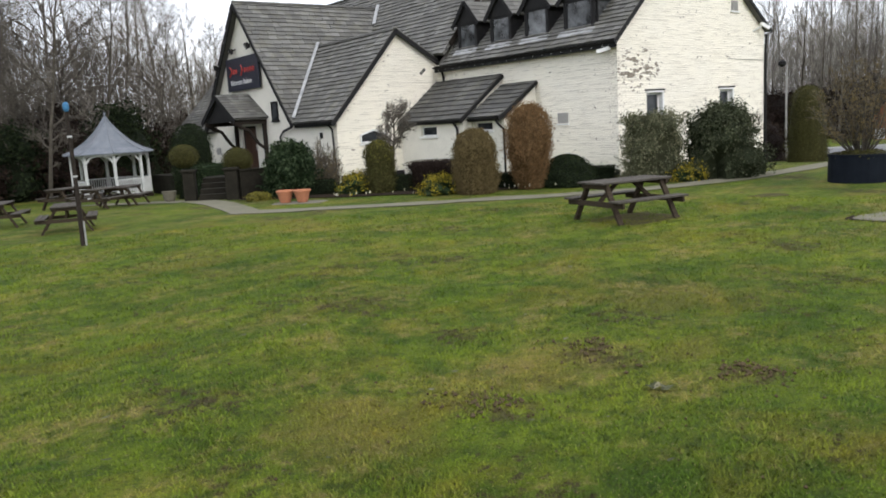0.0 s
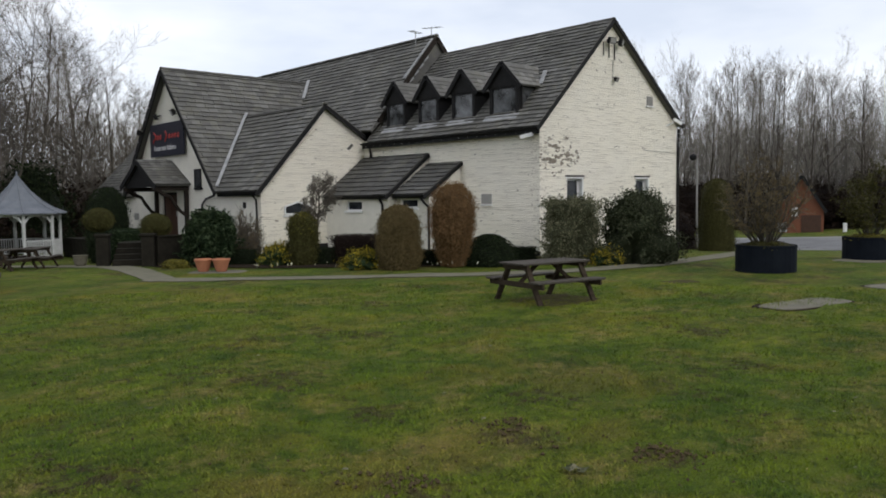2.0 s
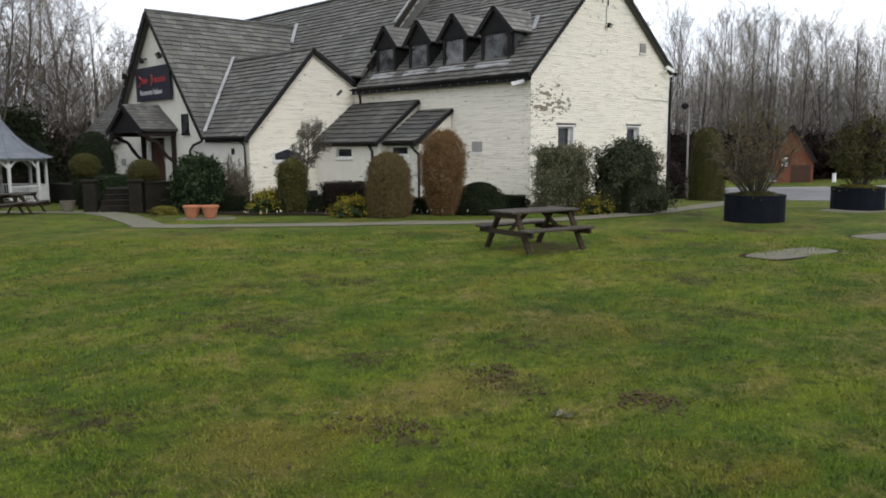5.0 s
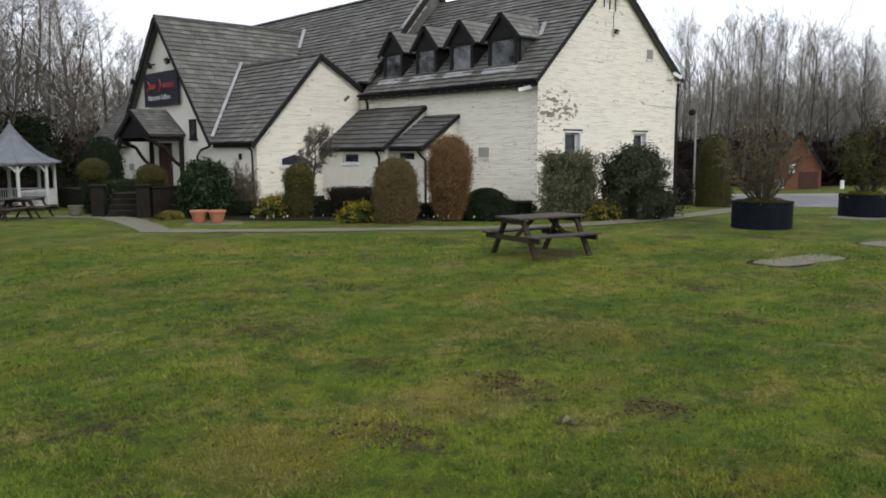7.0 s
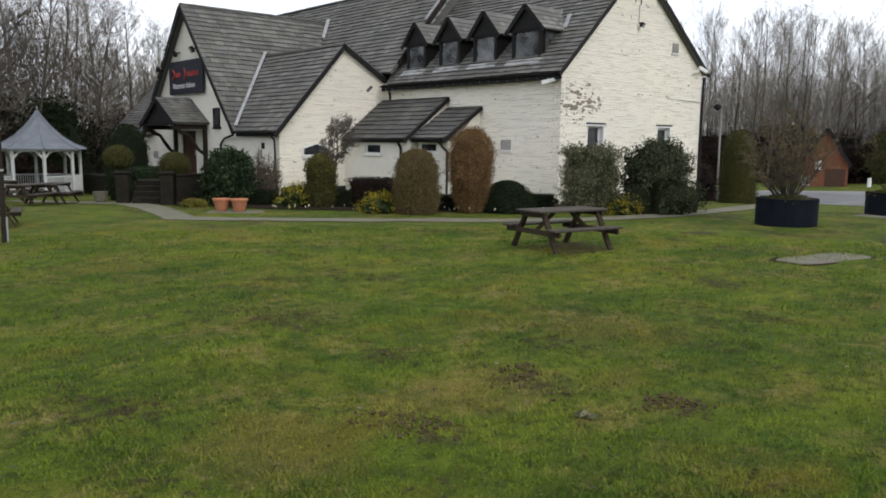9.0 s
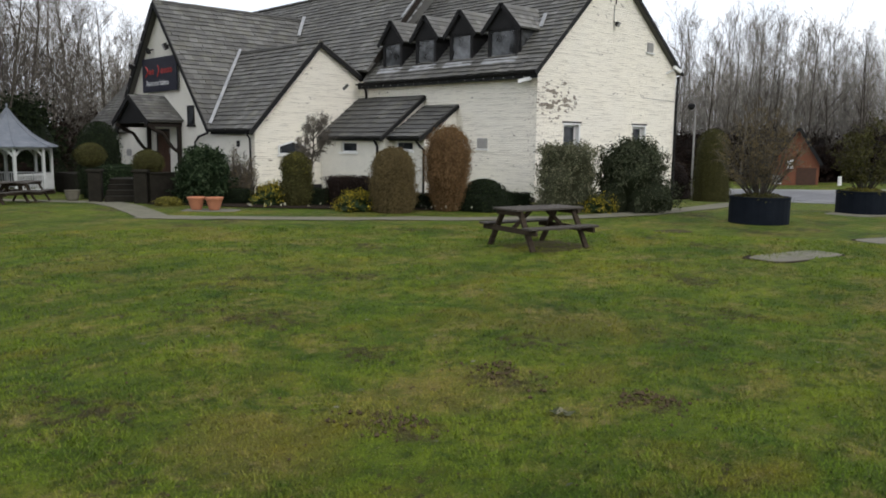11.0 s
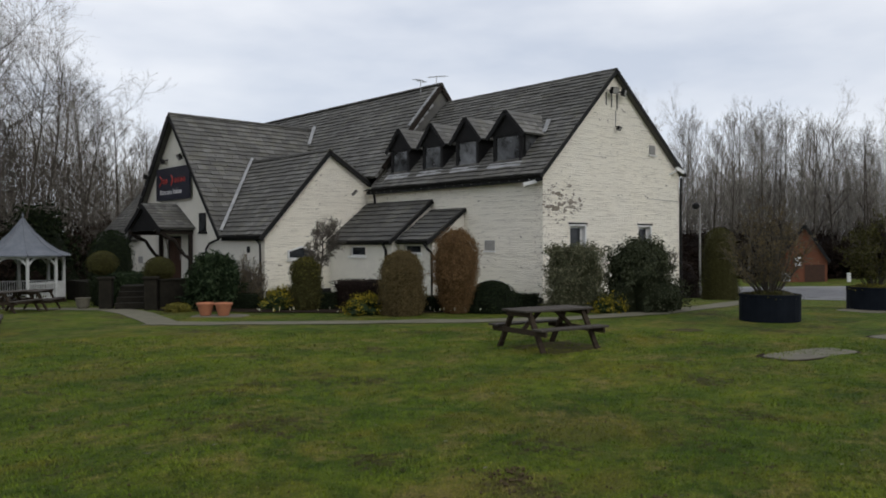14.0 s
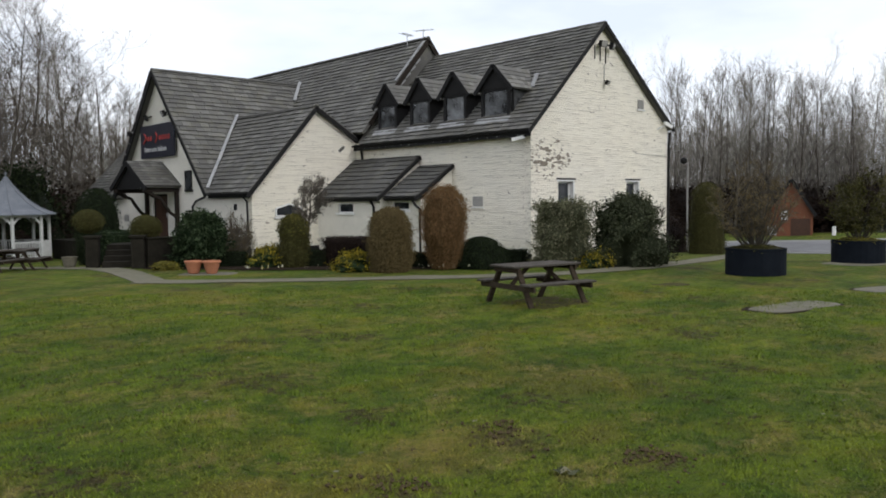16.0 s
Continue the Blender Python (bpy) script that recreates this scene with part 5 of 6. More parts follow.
def far_wood(name, label, t0, t1, r0, r1, n, h0, h1, seed, mat):
    """A deep stand of thin upright saplings, too many to count."""
    rs = np.random.RandomState(seed)
    segs = []
    for k in range(n):
        th, r = radians(rs.uniform(t0, t1)), rs.uniform(r0, r1)
        h = rs.uniform(h0, h1)
        x, y = r * math.sin(th), r * math.cos(th)
        p = np.array([x, y, ground_z(x, y) - 0.05])
        q = p + np.array([rs.normal(0, 0.25), rs.normal(0, 0.25), h * 0.5])
        e = q + np.array([rs.normal(0, 0.3), rs.normal(0, 0.3), h * 0.5])
        segs += [(p, q, 0.042, 0.03, 0), (q, e, 0.03, 0.008, 0)]
        for j in range(14):
            t = rs.uniform(0.2, 1.0)
            s = p + (q - p) * (t * 2) if t < 0.5 else q + (e - q) * (t * 2 - 1)
            a = rs.uniform(0, 2 * math.pi)
            L = h * rs.uniform(0.08, 0.2) * (1.15 - 0.6 * t)
            segs.append((s, s + np.array([math.cos(a) * L * 0.55, math.sin(a) * L * 0.55, L * 0.85]), 0.02, 0.006, 1))
    me = seg_mesh(name, segs, mat, 3)
    tagged(new(name, me), label, "wood", kind="stuff")


far_wood("far_wood", "deep leafless wood beyond the car park", 55, 72, 88, 118, 1000, 9, 13, 51, TWIGG)
far_wood("far_wood", "lower leafless wood behind the poplars", 72, 81.2, 97, 124, 520, 6, 9.5, 53, TWIGG)
far_wood("far_wood", "lower leafless wood behind the poplars", 86, 95, 97, 124, 320, 6, 9.5, 54, TWIGG)
far_wood("far_wood", "low hazy wood behind the far house", 80.5, 87, 142, 165, 170, 8, 10.5, 55, TWIGG)
far_wood("far_wood", "deep leafless wood behind the gazebo", -9, 16.5, 60, 84, 900, 8, 13, 52, TWIG)
far_wood("far_wood", "paler leafless saplings behind the restaurant", 16.5, 26, 72, 96, 420, 7, 11, 56, TWIGG)

# evergreen and dark undergrowth below the trees
for k, (th, r, w, h, mt) in enumerate(((-4, 38, 6, 3.4, 0), (0.5, 41, 5, 3.6, 0), (4.5, 44, 5.0, 3.2, 1), (8.4, 46, 4.6, 3.6, 0), (10.9, 46, 4, 2.6, 1), (13.0, 48, 5, 3.4, 1), (15.0, 48, 4.2, 4.6, 0), (17.0, 50, 4, 3.0, 1), (18.9, 58, 6, 4, 1), (6.4, 50, 7, 4.5, 1), (11.5, 56, 8, 5, 1), (2, 55, 8, 5, 1))):
    x, y = r * math.sin(radians(th)), r * math.cos(radians(th))
    shrub("woodland_shrub", "dark evergreen undergrowth at the wood's edge" if mt == 0 else "brown bramble undergrowth at the wood's edge", "shrub", (x, y, ground_z(x, y) - 0.1), w, h, "dome",
          LEAF_YEW if mt == 0 else LEAF_MAROON, 2400, 0.2, rough=0.6, shoots=320, shoot=1.1, seed=100 + k, core=None, group="woodland undergrowth")
for k in range(17):
    th = 58.5 + 1.9 * k
    r = 80 + (k * 37 % 11) if th < 80.5 else 75.5 + k % 3
    x, y = r * math.sin(radians(th)), r * math.cos(radians(th))
    hh = (3.4, 4.4, 3.0, 5.0)[k % 4] + (1.6 if 76 < th < 80 else 0)
    hh = 2.1 if th > 80.5 else hh
    wide = 3.2 + k % 3 * 0.6 if 75.5 < th < 80.5 else 5.5 + k % 3
    shrub("woodland_shrub", "dark thicket at the edge of the car park", "shrub", (x, y, ground_z(x, y) - 0.1), wide, hh, "column" if k % 2 else "dome", LEAF_MAROON, 2400, 0.2,
          rough=1.0, shoots=380, shoot=1.5, seed=200 + k, core=None, group="thicket beyond the car park")

for k, (th, r, w, h) in enumerate(((76.7, 84, 3.3, 7.4), (75.9, 84, 2.2, 5.0), (78.0, 85, 2.6, 4.6), (82.7, 91, 1.3, 4.2), (81.2, 91, 1.4, 3.8), (85.3, 91, 1.8, 6.2), (86.4, 90, 2.6, 5.0), (87.6, 95, 1.9, 6.4))):
    x, y = r * math.sin(radians(th)), r * math.cos(radians(th))
    shrub("ivy_growth", "dark ivy clothing the lower stems of the poplars", "ivy", (x, y, ground_z(x, y) - 0.1), w, h, "column", LEAF_YEW, 1800, 0.24, rough=1.0, shoots=300, shoot=1.0, seed=300 + k, group="ivy on the poplars")

# bed by the building
shrub("rhododendron", "large glossy dark green rhododendron bush", "shrub", (11.6, 23.5), 1.45, 1.75, "column", LEAF_DARK, 3000, 0.15, rough=0.4, seed=1, slim=0.36, shoots=260, shoot=0.22)
shrub("clipped_shrub", "clipped olive-green column shrub with golden top", "shrub", (13.5, 21.1), 0.95, 1.66, "column", LEAF_OLIVE, 5500, 0.055, rough=0.22, seed=2, tip=LEAF_GOLD, shoots=220, shoot=0.12)
shrub("clipped_shrub", "clipped brown-green barrel shaped shrub", "shrub", (14.55, 17.6), 1.26, 1.86, "column", LEAF_BROWN, 15000, 0.055, rough=0.14, slim=0.3, seed=3, shoots=900, shoot=0.1)
shrub("clipped_shrub", "tall clipped russet-brown beech shrub", "shrub", (16.15, 17.0), 1.38, 2.46, "vase", LEAF_RUST, 15000, 0.058, rough=0.2, slim=0.3, seed=4, shoots=1400, shoot=0.2)
shrub("clipped_hedge", "low clipped dark maroon hedge", "hedge", (14.9, 20.2, 0, 45), 1.0, 0.95, "hedge", LEAF_MAROON, 2600, 0.06, deep=1.5, rough=0.1, seed=5)
shrub("conifer_mound", "low spreading dark green conifer mound", "shrub", (17.2, 16.5), 1.75, 0.95, "dome", LEAF_YEW, 3000, 0.07, rough=0.15, seed=6)
shrub("clipped_hedge", "low dark hedge against the wall", "hedge", (16.0, 18.0, 0, 42), 0.5, 0.5, "hedge", LEAF_YEW, 1400, 0.05, deep=1.6, rough=0.1, seed=7)
shrub("clipped_hedge", "low dark hedge against the wall", "hedge", (14.0, 20.9, 0, 42), 0.5, 0.55, "hedge", LEAF_YEW, 1400, 0.05, deep=1.2, rough=0.1, seed=17)
shrub("clipped_hedge", "squared grey-green variegated hedge at the building corner", "hedge", (19.45, 15.15, 0, 40), 1.6, 1.92, "hedge", LEAF_MID, 7500, 0.065, deep=1.5, rough=0.5, seed=8, shoots=700, shoot=0.3)
shrub("evergreen_shrub", "big loose grey-green evergreen shrub by the gable", "shrub", (20.8, 13.65), 2.2, 2.1, "dome", LEAF_OPEN, 7000, 0.08, rough=0.8, seed=9, shoots=800, shoot=0.4)
for k, (x, y, w, h) in enumerate(((13.0, 21.7, 1.15, 0.65), (13.95, 18.6, 1.05, 0.52), (19.5, 13.85, 0.8, 0.45))):
    shrub("forsythia", "low bush covered in yellow blossom", "shrub", (x, y), w, h, "dome", LEAF_YEL, 900, 0.06, rough=0.9, shoots=160, shoot=0.25, seed=30 + k, core=LEAF_DARK, group="yellow bushes")
shrub("topiary_yew", "tall clipped yew column with golden top", "topiary", (32.6, 17.3), 1.75, 3.2, "cone", LEAF_OLIVE, 12000, 0.045, rough=0.08, seed=40)
shrub("evergreen_shrub", "dark rounded conifers behind the topiary", "shrub", (33.6, 20.4), 3.2, 2.0, "dome", LEAF_MAROON, 3500, 0.1, rough=0.2, seed=41)
shrub("topiary_yew", "tall dark clipped yew beside the steps", "topiary", (11.1, 31.1), 1.6, 2.9, "column", LEAF_YEW, 6000, 0.07, rough=0.1, seed=42)
shrub("topiary_ball", "clipped green ball topiary on a pier", "topiary", (9.55, 27.6, 1.05), 1.0, 0.82, "ball", LEAF_OLIVE, 3800, 0.045, rough=0.05, seed=43, group="topiary balls")
shrub("topiary_ball", "clipped green ball topiary by the porch", "topiary", (10.6, 25.4, 0.86), 1.0, 0.82, "ball", LEAF_OLIVE, 3800, 0.045, rough=0.05, seed=44, group="topiary balls")
shrub("clipped_hedge", "dark evergreen hedge in front of the terrace", "hedge", (11.2, 29.3, -0.2, -20), 2.6, 1.25, "hedge", LEAF_YEW, 3200, 0.07, deep=1.0, rough=0.2, seed=47)
shrub("clipped_hedge", "dark low hedge behind the gate pier", "hedge", (10.9, 28.4, 0, 20), 1.6, 1.1, "hedge", LEAF_DARK, 2200, 0.07, deep=0.8, rough=0.15, seed=45)
shrub("leafy_edging", "low green and white edging plants", "plant", (10.35, 23.4), 0.9, 0.28, "dome", LEAF_GOLD, 500, 0.06, rough=0.5, seed=46)


def twigs(name, label, at, h, spread, limbs, up, mat, seed, kids=(6, 5, 4), rz=0, leafmat=None, nleaf=0, size=0.05, start=0.05, tr=None, cat="shrub"):
    rs = np.random.RandomState(seed)
    segs = grow(rs, h, spread, limbs, up, start=start, levels=4, kids=kids, trunk_r=tr or 0.03, bend=0.35)
    ob = thing(name, label, cat, at=at if len(at) > 2 else (*at, ground_z(*at)), rz=rz)
    sub("stem", seg_mesh("stem", [s for s in segs if s[4] < 2], BARK, 5), ob)
    tw = [s for s in segs if s[4] >= 2]
    sub("branchwork", seg_mesh("branchwork", tw, mat, 3, 0.8), ob, kind="stuff")
    if nleaf:
        idx = rs.randint(0, len(tw), nleaf)
        P = np.array([tw[i][1] for i in idx]) + rs.normal(0, 0.03, (nleaf, 3))
        sub("foliage", leaves("foliage", P, rs.normal(0, 1, (nleaf, 3)), size, leafmat, rs), ob, kind="stuff")
    return ob


twigs("small_tree", "small pruned leafless tree by the lean-to", (14.5, 21.95), 2.6, 0.22, 30, 0.45, TWIG, 3, kids=(7, 6, 5), start=0.42, tr=0.06, cat="tree")
twigs("twiggy_shrub", "thin leafless stems at the gable end", (22.3, 13.6), 1.5, 0.3, 12, 0.6, TWIG, 9)
# planters -----------------------------------------------------------
for (x, y), rr, hh in (((20.55, 9.48), 0.77, 0.73), ((26.65, 8.96), 0.78, 0.75)):
    pl = thing("round_planter", "round dark blue-black planter tub on the lawn", "planter", "planters", at=(x, y, ground_z(x, y) - 0.02))
    bm = bmesh.new()
    lathe(bm, [(rr, 0), (rr * 1.0, hh - 0.06), (rr * 1.012, hh - 0.05), (rr * 1.012, hh), (rr * 0.95, hh + 0.005), (rr * 0.94, hh - 0.14)], 28)
    part("tub", bm, PLANTM, pl)
    part("soil", lathe(bmesh.new(), [(rr * 0.93, hh - 0.1), (rr * 0.9, hh - 0.05)], 24), SOIL_AND_SHADE, pl)
    shrub("planter_edging", "bright green low plants along the tub rim", "plant", (x, y, ground_z(x, y) + hh - 0.12), rr * 1.75, 0.2, "dome", LEAF_GOLD if y < 9.1 else LEAF_OLIVE, 700, 0.06, rough=0.5, seed=int(x))


def stems(name, label, at, w, h, n, mat, seed, leafmat, nleaf, size, twig=14, low=0.15, cat="shrub"):
    """A loose bush of many stems that rise from one base and fork towards its outline."""
    rs = np.random.RandomState(seed)
    segs = []
    for k in range(n):
        a, e = rs.uniform(0, 2 * math.pi), rs.uniform(0.0, 1.0) ** 0.6
        tip = np.array([math.cos(a) * w / 2 * e, math.sin(a) * w / 2 * e, h * rs.uniform(0.62, 1.0) * math.sqrt(max(0.15, 1 - (e * 0.85) ** 2))])
        base = np.array([math.cos(a), math.sin(a), 0]) * 0.18 * rs.uniform()
        pts = [base + (tip - base) * t + np.array([math.cos(a), math.sin(a), 0]) * 0.25 * w * e * t * (1 - t) + rs.normal(0, 0.03, 3) * t for t in np.linspace(0, 1, 6)]
        for i in range(5):
            segs.append((pts[i], pts[i + 1], 0.018 * (1 - i / 7), 0.018 * (1 - (i + 1) / 7), 1))
        for j in range(twig):
            i = rs.randint(1, 5)
            q = pts[i] + (pts[i + 1] - pts[i]) * rs.uniform()
            d = rs.normal(0, 1, 3) + np.array([math.cos(a), math.sin(a), 0.8])
            d = d / np.linalg.norm(d) * rs.uniform(0.12, 0.34) * h * 0.42
            mid = q + d * 0.5 + rs.normal(0, 0.02, 3)
            segs += [(q, mid, 0.007, 0.005, 2), (mid, q + d + rs.normal(0, 0.03, 3), 0.005, 0.003, 2)]
    ob = thing(name, label, cat, at=at)
    sub("stem", seg_mesh("stem", [s for s in segs if s[4] == 1], BARK, 4), ob, kind="stuff")
    tw = [s for s in segs if s[4] == 2 and s[1][2] > low * h]
    sub("branchwork", seg_mesh("branchwork", tw, mat, 3), ob, kind="stuff")
    idx = rs.randint(0, len(tw), nleaf)
    P = np.array([tw[i][0] + (tw[i][1] - tw[i][0]) * rs.uniform() for i in idx]) + rs.normal(0, size * 0.5, (nleaf, 3))
    sub("foliage", leaves("foliage", P, rs.normal(0, 1, (nleaf, 3)), size, leafmat, rs), ob, kind="stuff")
    return ob


stems("planter_shrub", "loose twiggy green-brown shrub growing in the planter", (20.55, 9.48, 0.6), 2.4, 2.85, 70, TWIG, 12, LEAF_BROWN, 8500, 0.045)
stems("planter_shrub", "leafy evergreen shrub growing in the planter", (26.65, 8.96, 0.6), 2.0, 2.75, 30, TWIG, 14, LEAF_OLIVE, 4200, 0.1)
stems("twiggy_shrub", "leafless brown twiggy shrub by the drainpipe", (12.75, 23.3, 0), 1.25, 1.85, 85, TWIG, 4, LEAF_BROWN, 4200, 0.04)
for k, (x, y, d_) in enumerate(((12.35, 22.9, 1.0), (15.35, 19.5, 1.2), (17.0, 17.6, 1.6), (18.6, 16.6, 1.2))):
    shrub("clipped_hedge", "low dark hedge against the wall", "hedge", (x, y, 0, 42), 0.5, 0.5, "hedge", LEAF_YEW, 1200, 0.05, deep=d_, rough=0.15, seed=60 + k)
# ---------------------------------------------------------------- lawn details: slabs, bare patches, blades
def slab(at, w, d, rz, mat, label, h=0.02):
    bm = bmesh.new()
    n = 26
    ring = [[bm.verts.new((math.copysign(abs(math.cos(a)) ** 0.45, math.cos(a)) * w / 2 * s * (1 + 0.05 * noise.noise(Vector((math.cos(a) * 2 + at[0], math.sin(a) * 2, 0)))),
                           math.copysign(abs(math.sin(a)) ** 0.45, math.sin(a)) * d / 2 * s, z)) for a in (2 * math.pi * k / n for k in range(n))] for s, z in ((1.0, -0.06), (1.0, h), (0.96, h + 0.012))]
    for a, b in zip(ring, ring[1:]):
        for k in range(n):
            bm.faces.new((a[k], a[(k + 1) % n], b[(k + 1) % n], b[k]))
    bm.faces.new(ring[-1])
    solid("paving_slab" if mat is SLABM else "bare_patch", bm, mat, label, "slab" if mat is SLABM else "bare earth", "slabs in the lawn" if mat is SLABM else "", at=(*at, ground_z(*at) + max(0.0, lump(*at))), rz=rz)


# larger soil-coloured sheets paint the shadow edge round two sunken slabs
slab((14.85, 6.1), 2.25, 0.98, -12, SOIL_AND_SHADE, "dark sheet as shadow along the sunken turf edge of the slab", -0.012)
slab((14.8, 6.05), 2.1, 0.8, -12, SLABM, "weathered concrete slab set into the lawn", 0.0)
slab((18.98, 5.8), 1.62, 0.92, -20, SOIL_AND_SHADE, "dark sheet as shadow along the sunken turf edge of the slab", -0.012)
slab((18.93, 5.75), 1.5, 0.8, -20, SLABM, "weathered concrete slab set into the lawn", 0.0)
slab((24.2, 5.7), 1.2, 0.8, -12, SLABM, "weathered concrete slab set into the lawn", 0.0)
slab((25.9, 8.8), 1.7, 1.5, -16, SLABM, "concrete slab under the planter tub", 0.0)
slab((16.6, 9.7), 0.9, 0.6, -12, WORN, "bare worn earth patch in the lawn", 0.0)
slab((12.1, 9.85), 1.7, 1.3, 0, WORN, "bare worn earth under the picnic table", 0.0)

rs = np.random.RandomState(4)
NB = 200000
rr = 3.2 + 15.8 * rs.uniform(0, 1, NB) ** 1.5
th = np.radians(rs.uniform(2, 92, NB))
bx, by = rr * np.sin(th), rr * np.cos(th)
bz = np.array([lump(a, b) * min(1, math.hypot(a, b) / 4) for a, b in zip(bx, by)])
tuft = np.array([noise.noise(Vector((a * 1.5, b * 1.5, 11))) + 0.6 * noise.noise(Vector((a * 5, b * 5, 5))) for a, b in zip(bx, by)])
hb = (0.012 + 0.014 * rs.uniform(0, 1, NB)) * (1 + 0.7 * np.clip(tuft, -0.7, 1.2)) * (1 + rr / 22)
wb = 0.0035 * (1 + rr / 9)
aa = rs.uniform(0, 2 * math.pi, NB)
lean = rs.uniform(0.3, 1.6, NB) * hb
la = rs.uniform(0, 2 * math.pi, NB)
P0 = np.stack([bx - wb * np.cos(aa), by - wb * np.sin(aa), bz - 0.005], 1)
P1 = np.stack([bx + wb * np.cos(aa), by + wb * np.sin(aa), bz - 0.005], 1)
P2 = np.stack([bx + lean * np.cos(la), by + lean * np.sin(la), bz + hb], 1)
V = np.stack([P0, P1, P2], 1).reshape(-1, 3)
me = bpy.data.meshes.new("grass_blades")
me.vertices.add(NB * 3)
me.vertices.foreach_set("co", V.astype(np.float32).ravel())
me.loops.add(NB * 3)
me.loops.foreach_set("vertex_index", np.arange(NB * 3, dtype=np.int32))
me.polygons.add(NB)
me.polygons.foreach_set("loop_start", np.arange(0, NB * 3, 3, dtype=np.int32))
me.update()
me.validate()
me.materials.append(BLADE)
tagged(new("grass_blades", me), "short uneven blades of the lawn", "grass", kind="stuff")
# crumbs of earth on the muddy places and worm casts over the lawn
rng = random.Random(19)
spots = [(cx + rng.gauss(0, rx * 0.5), cy + rng.gauss(0, ry * 0.5), rng.uniform(0.008, 0.026)) for cx, cy, rx, ry in MUDDY for _ in range(70)]
for _ in range(300):
    th_, r_ = radians(rng.uniform(8, 88)), rng.uniform(3.3, 11)
    spots.append((r_ * math.sin(th_), r_ * math.cos(th_), rng.uniform(0.006, 0.016)))
verts, faces = [], []
for x, y, q in spots:
    i, z_ = len(verts), lump(x, y) * min(1, math.hypot(x, y) / 4) + 0.01
    a0 = rng.uniform(0, 3)
    verts += [(x + q * rng.uniform(0.7, 1.3) * math.cos(a0 + 1.57 * k), y + q * rng.uniform(0.7, 1.3) * math.sin(a0 + 1.57 * k), z_ + q * rng.uniform(-0.2, 0.3)) for k in range(4)]
    verts += [(x + q * 0.2, y, z_ + q * 0.9), (x, y, z_ - q)]
    faces += [(i + k, i + (k + 1) % 4, i + 4) for k in range(4)] + [(i + (k + 1) % 4, i + k, i + 5) for k in range(4)]
me = bpy.data.meshes.new("earth_crumbs")
me.from_pydata(verts, [], faces)
me.materials.append(two_tone("crumbled_earth", (0.06, 0.044, 0.025), (0.10, 0.075, 0.045), 9, 0.95, spec=0.05, fine=60, bump=0.6))
tagged(new("earth_crumbs", me), "dark crumbs of earth and worm casts in the grass", "earth", kind="stuff")
# fallen leaves and flowers
bm = bmesh.new()
rng = random.Random(9)
for k in range(70):
    th_, r_ = radians(rng.uniform(10, 88)), rng.uniform(4.2, 14)
    x, y = r_ * math.sin(th_), r_ * math.cos(th_)
    s = rng.uniform(0.02, 0.045)
    zz = lump(x, y) + 0.03
    q = [bm.verts.new((x + s * math.cos(a), y + s * 0.6 * math.sin(a), zz + rng.uniform(0, 0.015))) for a in (0, 1.57, 3.14, 4.71)]
    bm.faces.new(q)
for k in range(3):
    c_ = Vector((4.57 + 0.03 * k, 3.6 - 0.05 * k, lump(4.57, 3.6) + 0.035))
    q = [bm.verts.new(c_ + Vector((0.06 * math.cos(a + k), 0.045 * math.sin(a + k), 0.02 * math.cos(2 * a)))) for a in (0, 1.05, 2.1, 3.14, 4.2, 5.2)]
    bm.faces.new(q)
solid("fallen_leaves", bm, LEAF_MID, "few pale fallen leaves lying on the grass", "leaves", kind="stuff")
bm = bmesh.new()
for k in range(70):
    t_ = rng.uniform(0, 1)
    x, y = 10.2 + 10.5 * t_ + rng.uniform(-0.25, 0.25), 22.2 - 14.5 * t_ + 5.6 * t_ * t_ + rng.uniform(-0.3, 0.3)
    x, y = x + 0.35, y + 0.5
    s = rng.uniform(0.02, 0.045)
    for j in range(3):
        q = [bm.verts.new((x + s * rng.uniform(-1, 1), y + s * rng.uniform(-1, 1), 0.05 + rng.uniform(0.02, 0.16))) for a in range(3)]
        bm.faces.new(q)
solid("bed_flowers", bm, PETAL, "small pale spring flowers along the bed edge", "flowers", kind="stuff")

# ---------------------------------------------------------------- picnic tables
def picnic_table(at, rz, s=1.0):
    ob = thing("picnic_table", "weathered dark wooden picnic table with attached benches", "picnic table", "picnic tables", at=(*at, ground_z(*at) + max(0, lump(*at)) * (math.hypot(*at) < 20)), rz=rz)
    ob.scale = (s, s, s)
    L = 0.82
    for k in range(5):
        y = -0.3 + 0.15 * k
        part("tabletop_board", box(bmesh.new(), (-L, y - 0.068, 0.715), (L, y + 0.068, 0.755), 0.008), WOODT, ob)
    for sy in (-1, 1):
        for k in range(2):
            y = sy * (0.585 + 0.145 * k)
            part("bench_board", box(bmesh.new(), (-L, y - 0.068, 0.405), (L, y + 0.068, 0.445), 0.008), WOODT, ob)
        for x in (-0.65, 0.65):
            part("leg", bar(bmesh.new(), (x, sy * 0.24, 0.72), (x, sy * 0.65, 0.0), 0.05, 0.105, up=(1, 0, 0)), WOOD, ob)
    for x in (-0.65, 0.65):
        xx = x + math.copysign(0.047, x)
        part("bench_bearer", bar(bmesh.new(), (xx, -0.79, 0.355), (xx, 0.79, 0.355), 0.045, 0.095), WOOD, ob)
        part("top_bearer", bar(bmesh.new(), (xx, -0.36, 0.67), (xx, 0.36, 0.67), 0.045, 0.09), WOOD, ob)
        part("brace", bar(bmesh.new(), (x - math.copysign(0.03, x), 0, 0.36), (x * 0.3, 0, 0.7), 0.045, 0.07), WOOD, ob)
    return ob


